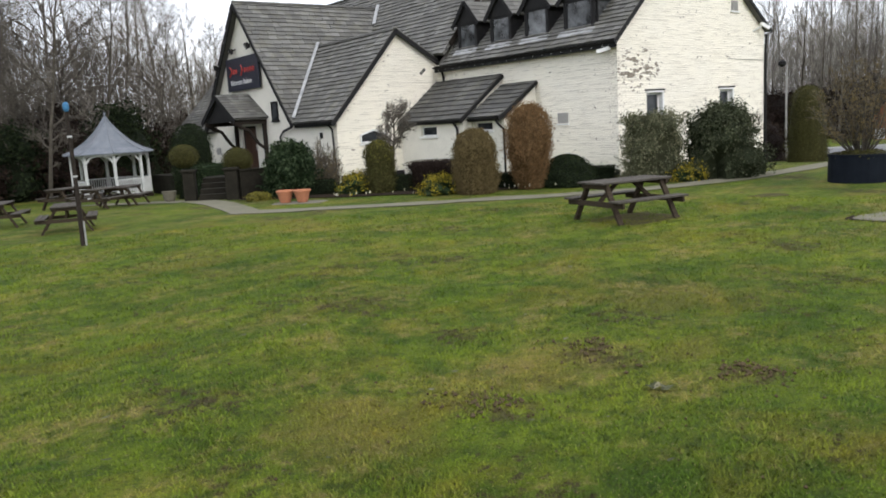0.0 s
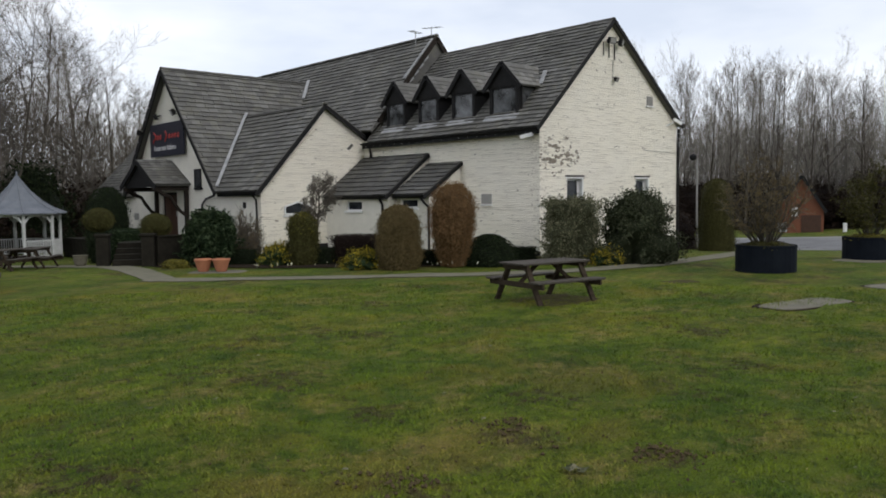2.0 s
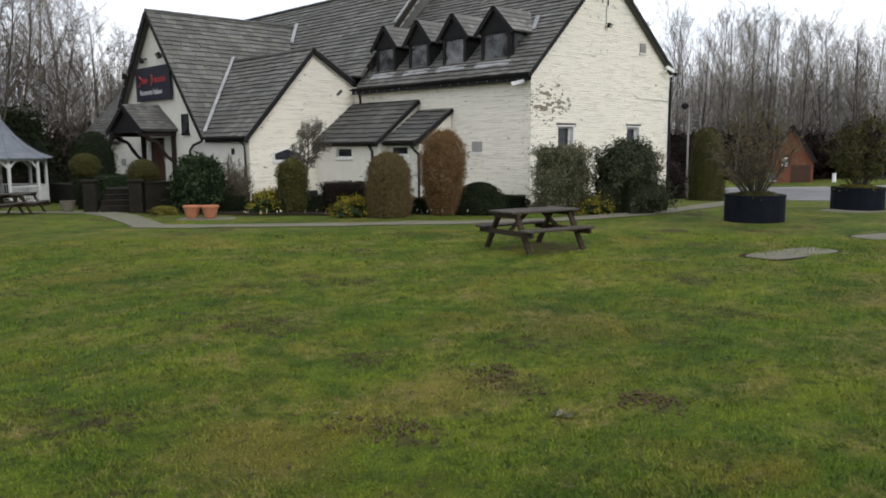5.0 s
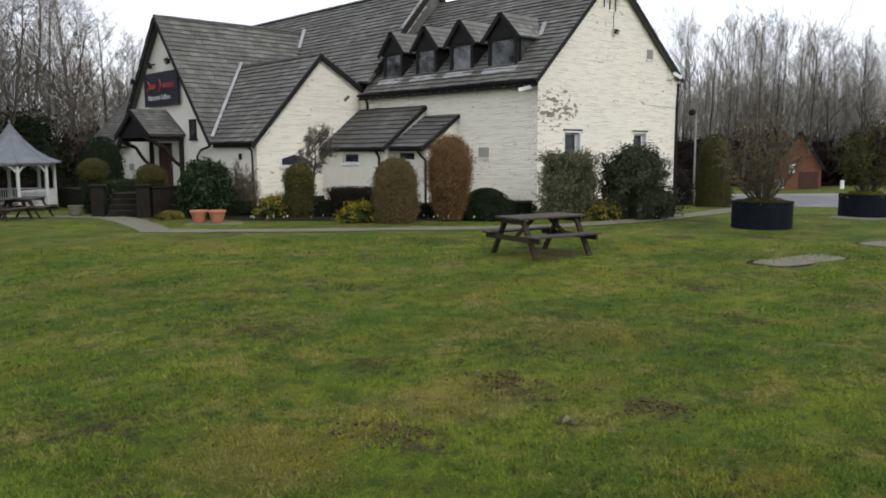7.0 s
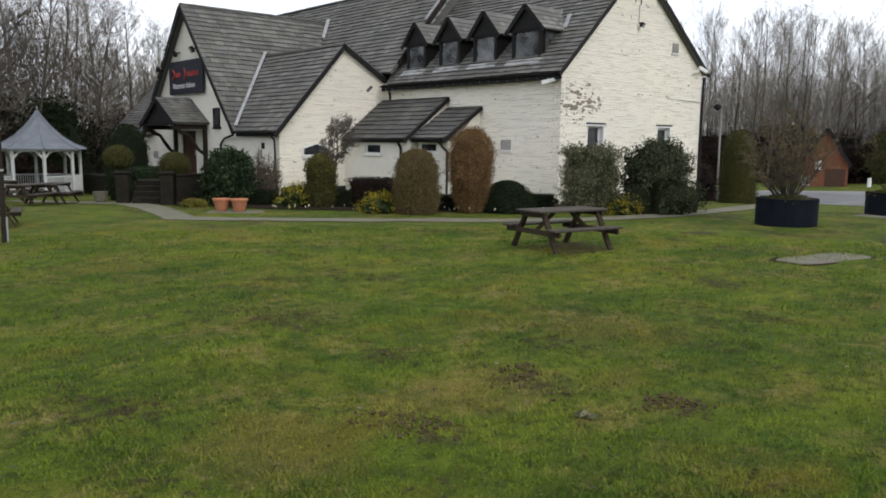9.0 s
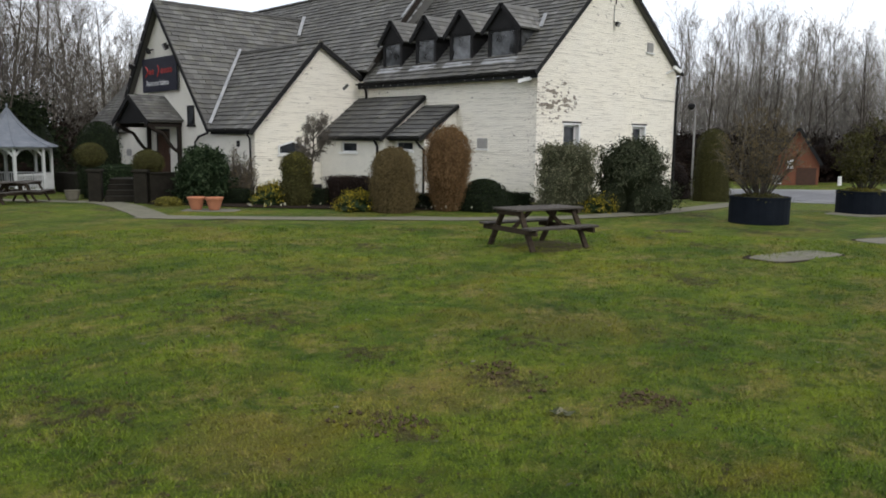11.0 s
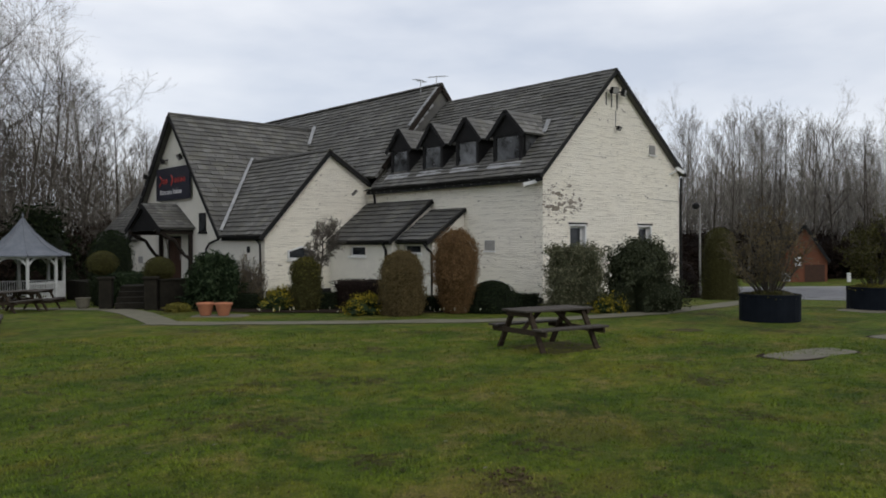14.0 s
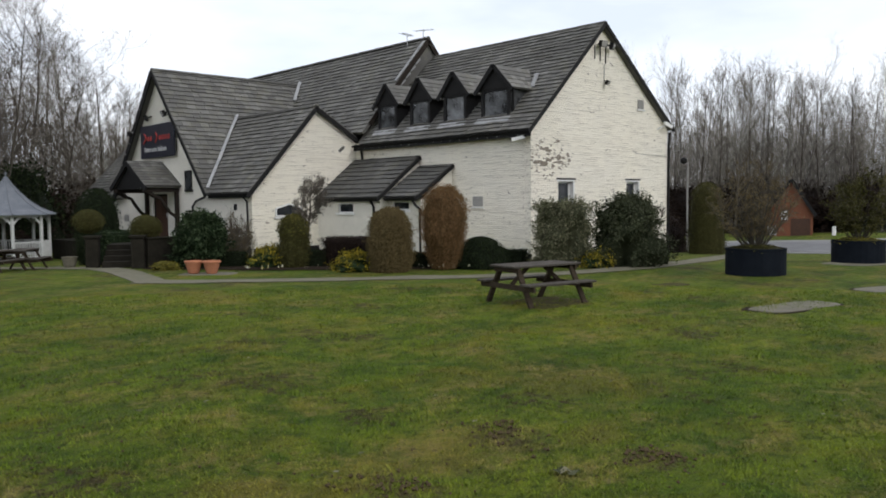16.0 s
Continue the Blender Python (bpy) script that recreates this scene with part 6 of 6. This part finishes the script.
picnic_table((11.98, 9.98), -10, 1.04)
picnic_table((4.2, 20.9), 75, 0.86)
picnic_table((3.1, 24.0), 70, 0.88)
picnic_table((6.7, 27.6), 40, 0.9)
picnic_table((7.6, 28.2), 55, 0.9)
picnic_table((6.4, 31.0), 35, 1.0)

# ---------------------------------------------------------------- gazebo
def gazebo(at, rz):
    gz = thing("gazebo", "white timber octagonal gazebo with blue-grey pointed roof", "gazebo", at=(*at, ground_z(*at)), rz=rz)
    R_, n = 1.7, 8
    pts = [(R_ * math.cos(2 * math.pi * (k + 0.5) / n), R_ * math.sin(2 * math.pi * (k + 0.5) / n)) for k in range(n)]
    part("floor_deck", lathe(bmesh.new(), [(R_ + 0.15, 0.0), (R_ + 0.15, 0.14)], 8), WOOD, gz)
    prof = [(2.02, 2.17), (1.5, 2.38), (1.0, 2.71), (0.56, 3.14), (0.24, 3.54), (0.04, 3.84)]
    for k in range(n):
        bm = bmesh.new()
        a0, a1 = 2 * math.pi * k / n, 2 * math.pi * (k + 1) / n
        a0, a1 = a0 + math.pi / n, a1 + math.pi / n
        lo = [[bm.verts.new((r * math.cos(a), r * math.sin(a), z - d)) for r, z in prof] for a in (a0, a1) for d in (0.0, 0.05)]
        for (p, q, flip) in ((0, 2, 0), (1, 3, 1)):
            for j in range(len(prof) - 1):
                f = [lo[p][j], lo[q][j], lo[q][j + 1], lo[p][j + 1]]
                bm.faces.new(f[::-1] if flip else f)
        bm.faces.new((lo[0][0], lo[1][0], lo[3][0], lo[2][0]))
        part("roof_panel", bm, FELT, gz)
        part("hip_strip", tube(bmesh.new(), [(r * math.cos(a0), r * math.sin(a0), z + 0.01) for r, z in prof], 0.035, 5), FELT, gz)
        p, q = Vector((*pts[k], 0)), Vector((*pts[(k + 1) % n], 0))
        part("post", bar(bmesh.new(), (*pts[k], 0.1), (*pts[k], 2.2), 0.11), GAZW, gz)
        part("eave_beam", bar(bmesh.new(), p + Vector((0, 0, 2.12)), q + Vector((0, 0, 2.12)), 0.07, 0.14), GAZW, gz)
        # arched bracket under the beam
        bm = bmesh.new()
        for t0, t1 in ((0.04, 0.18), (0.18, 0.34), (0.34, 0.5), (0.5, 0.66), (0.66, 0.82), (0.82, 0.96)):
            za, zb_ = (2.07 - 0.42 * abs(2 * t - 1) ** 3.5 for t in (t0, t1))
            bar(bm, p.lerp(q, t0) + Vector((0, 0, za)), p.lerp(q, t1) + Vector((0, 0, zb_)), 0.04, 0.09)
        part("arch", bm, GAZW, gz)
        if k not in (4,):
            part("handrail", bar(bmesh.new(), p + Vector((0, 0, 0.92)), q + Vector((0, 0, 0.92)), 0.06, 0.06), GAZW, gz)
            part("bottom_rail", bar(bmesh.new(), p + Vector((0, 0, 0.25)), q + Vector((0, 0, 0.25)), 0.05, 0.06), GAZW, gz)
            solid_side = k in (6, 7)
            for j in range(1, 12):
                m_ = p.lerp(q, j / 12)
                part("baluster", bar(bmesh.new(), m_ + Vector((0, 0, 0.25)), m_ + Vector((0, 0, 0.92)), 0.1 if solid_side else 0.035, 0.03), GAZW, gz)
    part("finial", tube(bmesh.new(), [(0, 0, 3.8), (0, 0, 3.92), (0, 0, 4.02), (0, 0, 4.1)], [0.05, 0.03, 0.05, 0.005], 8), FELT, gz)


gazebo((10.12, 39.5), 14)

# leaning post with a blue cap
post = thing("garden_post", "thin leaning rusty post with a blue lamp cap", "post", at=(3.64, 17.25, 0))
part("pole", tube(bmesh.new(), [(0.05, -0.02, -0.05), (0.06, -0.03, 1.2), (0.06, -0.03, 2.1), (0.06, -0.03, 2.75)], [0.05, 0.045, 0.04, 0.035], 8), TIMBER, post)
part("clip", tube(bmesh.new(), [(0.06, -0.03, 2.22), (0.06, -0.03, 2.26)], 0.048, 8), METAL, post)
part("clip", tube(bmesh.new(), [(0.06, -0.03, 1.42), (0.06, -0.03, 1.46)], 0.052, 8), METAL, post)
part("stake", tube(bmesh.new(), [(0.1, -0.03, -0.05), (0.1, -0.03, 0.52)], 0.03, 6), METAL, post)
BLUE = two_tone("blue_cap", (0.03, 0.13, 0.26), (0.05, 0.18, 0.33), 8, 0.5)
part("lamp_cap", lathe(bmesh.new(), [(0.035, 2.74), (0.06, 2.79), (0.06, 2.88), (0.03, 2.93)], 12, (0.06, -0.03, 0)), BLUE, post, "blue plastic cap")

# steps, piers, low walls, railing by the porch -----------------------
steps = thing("garden_steps", "worn stone steps between low piers", "steps")
ux, uy = Vector((0.87, -0.5, 0)), Vector((0.5, 0.87, 0))    # across, up the steps
o = Vector((9.85, 25.75, 0))
for k in range(4):
    bm = bmesh.new()
    box(bm, (-0.55, 0.33 * k, -0.2), (0.55, 0.33 * k + 0.36 + (1.2 if k == 3 else 0), 0.17 * (k + 1)), 0.012,
        Matrix.Translation(o) @ Matrix(((ux.x, uy.x, 0, 0), (ux.y, uy.y, 0, 0), (0, 0, 1, 0), (0, 0, 0, 1))))
    part("step", bm, STONE, steps)
for x, y, name_ in ((9.35, 26.7, "gate_pier"), (10.15, 24.95, "gate_pier")):
    gp = thing(name_, "square brown stone pier with a cap", "pier", "gate piers", at=(x, y, ground_z(x, y)), rz=-30)
    part("shaft", box(bmesh.new(), (-0.2, -0.2, -0.1), (0.2, 0.2, 0.98), 0.02), STONE, gp)
    part("cap", box(bmesh.new(), (-0.25, -0.25, 0.982), (0.25, 0.25, 1.07), 0.02), STONE, gp)
lw = thing("garden_wall", "low dark brick garden wall beside the steps", "wall", at=(10.35, 24.85, 0), rz=12)
part("wall_face", box(bmesh.new(), (0.0, -0.1, -0.2), (2.1, 0.12, 0.9)), STONE, lw)
part("coping", box(bmesh.new(), (-0.02, -0.14, 0.902), (2.15, 0.16, 0.96), 0.012), STONE, lw)
terrace = solid("terrace", box(bmesh.new(), (12.3, 29.0, -0.6), (15.88, 40.5, 0.38)), STONE, "raised stone terrace in front of the door", "terrace", kind="structure")
rail = thing("terrace_railing", "white metal terrace railing", "railing")
for (x0_, y0_), (x1_, y1_) in (((14.2, 33.2), (14.2, 35.2)), ((14.2, 38.4), (14.2, 41.0))):
    n = int(math.dist((x0_, y0_), (x1_, y1_)) / 0.16)
    for z_ in (0.5, 1.25):
        part("rail", bar(bmesh.new(), (x0_, y0_, z_), (x1_, y1_, z_), 0.04), UPVC, rail)
    for k in range(n + 1):
        y_ = y0_ + (y1_ - y0_) * k / n
        part("baluster", bar(bmesh.new(), (x0_, y_, 0.38), (x0_, y_, 1.25), 0.022), UPVC, rail)

# terracotta pots -----------------------------------------------------
for (x, y) in ((10.3, 21.4), (10.66, 21.0)):
    pot = thing("plant_pot", "round terracotta pot with a thick rim", "plant pot", "terracotta pots", at=(x, y, 0.02))
    pot.scale = (0.82, 0.82, 0.82)
    part("pot_body", lathe(bmesh.new(), [(0.17, 0.0), (0.2, 0.06), (0.25, 0.24), (0.28, 0.36)], 20), TERRA, pot)
    part("pot_rim", lathe(bmesh.new(), [(0.28, 0.362), (0.315, 0.37), (0.32, 0.43), (0.3, 0.45), (0.27, 0.4)], 20), TERRA, pot, "paler thick rim")
    part("soil", lathe(bmesh.new(), [(0.26, 0.37), (0.26, 0.39)], 16), SOIL_AND_SHADE, pot)
gp = thing("plant_pot", "grey-green glazed pot beside the pier", "plant pot", at=(8.9, 27.6, -0.08))
part("pot_body", lathe(bmesh.new(), [(0.14, 0.0), (0.2, 0.12), (0.24, 0.34), (0.26, 0.38), (0.2, 0.33)], 18), SLABM, gp)
slab((10.6, 21.1), 1.6, 0.9, 135, SLABM, "stone slab under the terracotta pots", 0.0)

# lamp post with camera -----------------------------------------------
lp = thing("camera_mast", "slim grey mast with a dark camera head", "mast", at=(34.3, 19.2, -0.5))
part("pole", tube(bmesh.new(), [(0, 0, 0), (0, 0, 4.3)], [0.055, 0.04], 8), GREYP, lp)
part("camera_head", lathe(bmesh.new(), [(0.05, 4.2), (0.17, 4.28), (0.17, 4.42), (0.06, 4.5)], 12, (-0.2, 0.1, 0)), BLACKP, lp)
part("arm", bar(bmesh.new(), (0, 0, 4.42), (-0.2, 0.1, 4.42), 0.05), GREYP, lp)

# brick outbuilding ----------------------------------------------------
bb = thing("brick_outbuilding", "small red brick outbuilding with a steep gable", "building", at=(66.5, 27.7, -1.32), rz=22.6)
prof_ = [(-1.95, 0), (1.7, 0), (1.7, 2.1), (0.0, 4.85), (-1.95, 2.1)]
bm = bmesh.new()
va = [bm.verts.new((0, -u, z)) for u, z in prof_]
vb = [bm.verts.new((7, -u, z)) for u, z in prof_]
bm.faces.new(va)
bm.faces.new(vb[::-1])
for k in range(5):
    bm.faces.new((va[k], vb[k], vb[(k + 1) % 5], va[(k + 1) % 5]))
bmesh.ops.recalc_face_normals(bm, faces=bm.faces[:])
part("wall", bm, REDBR, bb)
for s0, s1 in (((-1.85, 1.95), (0.0, 4.92)), ((2.1, 1.95), (0.0, 4.92))):
    bm = bmesh.new()
    q = [bm.verts.new(p) for p in ((-0.25, s0[0], s0[1]), (7.1, s0[0], s0[1]), (7.1, s1[0], s1[1]), (-0.25, s1[0], s1[1]), (-0.25, s0[0], s0[1] - 0.18), (7.1, s0[0], s0[1] - 0.18), (7.1, s1[0], s1[1] - 0.18), (-0.25, s1[0], s1[1] - 0.18))]
    for f in ((0, 1, 2, 3), (7, 6, 5, 4), (0, 4, 5, 1), (2, 6, 7, 3), (0, 3, 7, 4), (1, 5, 6, 2)):
        bm.faces.new([q[i] for i in f])
    bmesh.ops.recalc_face_normals(bm, faces=bm.faces[:])
    part("roof", bm, SLATE_DARK, bb)
    part("barge_board", bar(bmesh.new(), (-0.28, s0[0] * 1.02, s0[1] - 0.12), (-0.28, s1[0], s1[1] - 0.06), 0.05, 0.26), BLACKP, bb)
part("notice", box(bmesh.new(), (-0.05, 0.25, 1.5), (-0.01, 0.75, 2.25)), UPVC, bb, "white notice boards")
part("door", box(bmesh.new(), (-0.04, -1.5, 0), (-0.01, 0.0, 1.6)), DOORM, bb)
part("notice", box(bmesh.new(), (-0.05, 1.1, 0.2), (-0.01, 1.9, 1.0)), GAZW, bb)
bin_ = thing("bollard", "short white bollard by the outbuilding", "bollard", at=(66.2, 24.1, ground_z(66.2, 24.1)))
part("post", tube(bmesh.new(), [(0, 0, 0), (0, 0, 0.8)], 0.16, 8), UPVC, bin_)

# fence along the far edge of the car park ------------------------------
fe = thing("mesh_fence", "dark green mesh fence along the car park", "fence")
pa, pb = Vector((70.5, 24, -0.55)), Vector((72, -30, -0.55))
nf = 20
for k in range(nf + 1):
    p = pa.lerp(pb, k / nf)
    p.z = ground_z(p.x, p.y)
    part("post", bar(bmesh.new(), p, p + Vector((0, 0, 1.5)), 0.09), FENCEM, fe)
    if k < nf:
        q = pa.lerp(pb, (k + 1) / nf)
        q.z = ground_z(q.x, q.y)
        bm = bmesh.new()
        for z_ in (0.05, 0.4, 0.75, 1.1, 1.45):
            bar(bm, p + Vector((0, 0, z_)), q + Vector((0, 0, z_)), 0.04)
        for j in range(1, 20):
            w_ = p.lerp(q, j / 20)
            bar(bm, w_ + Vector((0, 0, 0.05)), w_ + Vector((0, 0, 1.45)), 0.035)
        tagged(part("mesh_panel", bm, FENCEM, fe), kind="stuff")

# far house -------------------------------------------------------------
fh = thing("far_house", "distant brown house with white windows and white porch canopy", "house", at=(128, 12.6, -0.6), rz=-2)
GREYW = two_tone("far_wall", (0.038, 0.03, 0.025), (0.06, 0.047, 0.038), 1, 0.9)
part("wall", box(bmesh.new(), (0, -2.6, 0), (6.4, 9.2, 5.05)), GREYW, fh)
bm = bmesh.new()
eave = [bm.verts.new(p) for p in ((-0.5, -3.1, 5.06), (6.9, -3.1, 5.06), (6.9, 9.7, 5.06), (-0.5, 9.7, 5.06))]
rid = [bm.verts.new(p) for p in ((3.2, 0.4, 7.0), (3.2, 6.2, 7.0))]
for f in ((0, 1, 2, 3), (0, 4, 1), (1, 4, 5, 2), (2, 5, 3), (3, 5, 4, 0)):
    bm.faces.new([(eave + rid)[i] for i in f])
bmesh.ops.recalc_face_normals(bm, faces=bm.faces[:])
part("roof", bm, SLATE_DARK, fh)
for y_, z_, w_, h_ in ((0.5, 3.95, 1.25, 0.9), (1.95, 3.95, 1.25, 0.9), (4.2, 3.95, 1.3, 0.9), (3.7, 2.45, 1.3, 1.0), (5.3, 2.45, 1.3, 1.0), (7.0, 2.45, 1.3, 1.0)):
    w = new("window")
    w.parent = fh
    bm = bmesh.new()
    for a, b in (((-0.08, y_, z_), (-0.01, y_ + w_, z_ + 0.14)), ((-0.08, y_, z_ + h_ - 0.14), (-0.01, y_ + w_, z_ + h_)), ((-0.08, y_, z_ + 0.14), (-0.01, y_ + 0.12, z_ + h_ - 0.14)),
                 ((-0.08, y_ + w_ - 0.12, z_ + 0.14), (-0.01, y_ + w_, z_ + h_ - 0.14)), ((-0.08, y_ + w_ / 2 - 0.06, z_ + 0.14), (-0.01, y_ + w_ / 2 + 0.06, z_ + h_ - 0.14))):
        box(bm, a, b)
    part("window_frame", bm, UPVC, w)
    part("pane", box(bmesh.new(), (-0.03, y_ + 0.12, z_ + 0.14), (-0.012, y_ + w_ - 0.12, z_ + h_ - 0.14)), GLASS, w)
part("porch_roof", box(bmesh.new(), (-1.6, -2.2, 2.6), (-0.1, 1.8, 3.1), 0.04), UPVC, fh, "white boarded porch canopy")
for y_ in (-2.0, -0.1, 1.6):
    part("porch_post", bar(bmesh.new(), (-1.5, y_, 0), (-1.5, y_, 2.6), 0.15), GREYW, fh)

# ---------------------------------------------------------------- parked car
CARP = Mat("car_paint", 0.3, 0.0, 0.2)
CARP.b.inputs["Coat Weight"].default_value = 0.05
CARP = CARP.col(CARP.ramp(CARP.noise(3), (0.3, (0.006, 0.006, 0.008)), (0.7, (0.01, 0.01, 0.013)))).m
RUBBER = two_tone("rubber", (0.012, 0.012, 0.012), (0.022, 0.022, 0.022), 8, 0.9)
CARGL = Mat("car_glass", 0.03, 0, 0.45)
CARGL = CARGL.col(CARGL.ramp(CARGL.noise(2), (0.3, (0.015, 0.017, 0.02)), (0.7, (0.03, 0.034, 0.04)))).m
LAMPM = two_tone("headlamp", (0.6, 0.62, 0.65), (0.75, 0.77, 0.8), 6, 0.12, spec=0.8)
car = thing("parked_car", "black five-door hatchback car parked facing the lawn", "car", at=(42.9, 10.1, -0.56), rz=177)


def loft(stations, close=True):
    bm = bmesh.new()
    rings = []
    for x, pts in stations:
        ring = [bm.verts.new((x, y, z)) for y, z in pts] + [bm.verts.new((x, -y, z)) for y, z in reversed(pts)]
        rings.append(ring)
    n = len(rings[0])
    for a, b in zip(rings, rings[1:]):
        for k in range(n):
            bm.faces.new((a[k], a[(k + 1) % n], b[(k + 1) % n], b[k]))
    bm.faces.new(rings[0])
    bm.faces.new(rings[-1][::-1])
    bmesh.ops.recalc_face_normals(bm, faces=bm.faces[:])
    for f in bm.faces:
        f.smooth = True
    return bm


def sect(hw, zb_, zm, zt, tw):
    return [(hw * 0.9, zb_), (hw, zb_ + 0.12), (hw, zm), (hw * 0.97, zm + (zt - zm) * 0.6), (tw, zt)]


body = part("car_body", loft([(-2.0, sect(0.72, 0.35, 0.6, 0.88, 0.6)), (-1.85, sect(0.82, 0.22, 0.68, 0.98, 0.7)), (-1.2, sect(0.86, 0.2, 0.7, 0.98, 0.74)), (0.0, sect(0.86, 0.2, 0.7, 0.95, 0.76)),
                              (0.9, sect(0.86, 0.2, 0.68, 0.94, 0.74)), (1.4, sect(0.85, 0.2, 0.64, 0.87, 0.68)), (1.8, sect(0.80, 0.2, 0.58, 0.76, 0.6)), (1.98, sect(0.62, 0.26, 0.5, 0.62, 0.46))]), CARP, car)


def cab(hw0, z0, hw1, z1):
    return [(hw0, z0), (hw0 * 0.5 + hw1 * 0.5 + 0.02, (z0 + z1) / 2), (hw1, z1 - 0.04), (hw1 * 0.7, z1)]


part("windows", loft([(-1.88, cab(0.66, 0.93, 0.55, 1.02)), (-1.5, cab(0.74, 0.93, 0.58, 1.38)), (-0.9, cab(0.76, 0.93, 0.6, 1.45)), (-0.1, cab(0.77, 0.93, 0.6, 1.45)), (0.45, cab(0.76, 0.92, 0.62, 1.26)), (1.2, cab(0.72, 0.88, 0.66, 0.93))]), CARGL, car, "dark tinted glass")
part("roof_panel", loft([(-1.55, [(0.6, 1.34), (0.5, 1.42)]), (-0.9, [(0.62, 1.43), (0.5, 1.475)]), (-0.12, [(0.62, 1.43), (0.5, 1.47)]), (0.02, [(0.58, 1.405), (0.45, 1.435)])]), CARP, car)
for s in (-1, 1):
    part("pillar", bar(bmesh.new(), (-0.1, s * 0.62, 1.42), (1.18, s * 0.73, 0.9), 0.07, 0.05), CARP, car)
    part("pillar", bar(bmesh.new(), (-0.5, s * 0.63, 1.43), (-0.45, s * 0.79, 0.92), 0.09, 0.05), CARP, car)
    part("mirror", bar(bmesh.new(), (0.75, s * 0.82, 1.0), (0.7, s * 1.0, 1.03), 0.14, 0.15), CARP, car)
    hl = bmesh.new()
    q = [hl.verts.new(p) for p in ((1.99, s * 0.42, 0.62), (1.82, s * 0.84, 0.64), (1.5, s * 0.87, 0.86), (1.84, s * 0.56, 0.80), (1.80, s * 0.48, 0.6), (1.55, s * 0.72, 0.62), (1.45, s * 0.73, 0.74), (1.7, s * 0.54, 0.7))]
    for f in ((0, 1, 2, 3), (4, 7, 6, 5), (0, 4, 5, 1), (2, 6, 7, 3), (0, 3, 7, 4), (1, 5, 6, 2)):
        hl.faces.new([q[i] for i in f])
    bmesh.ops.recalc_face_normals(hl, faces=hl.faces[:])
    part("headlight", hl, LAMPM, car, "clear headlight")
    part("fog_lamp", bar(bmesh.new(), (1.86, s * 0.6, 0.36), (1.9, s * 0.6, 0.36), 0.14, 0.09), GREYP, car)
    for xw in (1.25, -1.25):
        bm = bmesh.new()
        lathe(bm, [(0.2, -0.1), (0.29, -0.1), (0.31, -0.06), (0.31, 0.06), (0.29, 0.1), (0.2, 0.1)], 24)
        wm = Matrix.Translation((xw, s * 0.78, 0.31)) @ Matrix.Rotation(radians(90), 4, "X")
        bmesh.ops.transform(bm, matrix=wm, verts=bm.verts[:])
        wl = part("tyre", bm, RUBBER, car)
        bm = bmesh.new()
        lathe(bm, [(0.06, -0.105), (0.2, -0.108), (0.2, 0.108), (0.06, 0.105)], 18)
        bmesh.ops.transform(bm, matrix=wm, verts=bm.verts[:])
        part("rim", bm, METAL, wl)
part("grille", bar(bmesh.new(), (1.95, -0.42, 0.4), (1.95, 0.42, 0.4), 0.06, 0.2), RUBBER, car)
part("upper_grille", bar(bmesh.new(), (1.965, -0.35, 0.57), (1.965, 0.35, 0.57), 0.06, 0.06), METAL, car)
part("number_plate", bar(bmesh.new(), (1.99, -0.26, 0.42), (1.99, 0.26, 0.42), 0.02, 0.11), UPVC, car, "plain white number plate")
rk = part("roof_sign", bar(bmesh.new(), (-0.45, -0.5, 1.51), (-0.45, 0.5, 1.51), 0.22, 0.07), UPVC, car, "pale roof sign bar")

# ---------------------------------------------------------------- nearest slates, one by one
for q, p in SINGLES:
    me = bpy.data.meshes.new("slate")
    me.from_pydata([tuple(v) for v in q + p], [], [(0, 1, 2, 3), (0, 4, 5, 1), (1, 5, 6, 2), (3, 7, 4, 0), (4, 7, 6, 5), (2, 6, 7, 3)])
    me.materials.append(SLATE_ONE)
    ob = new("slate", me)
    ob.parent = house
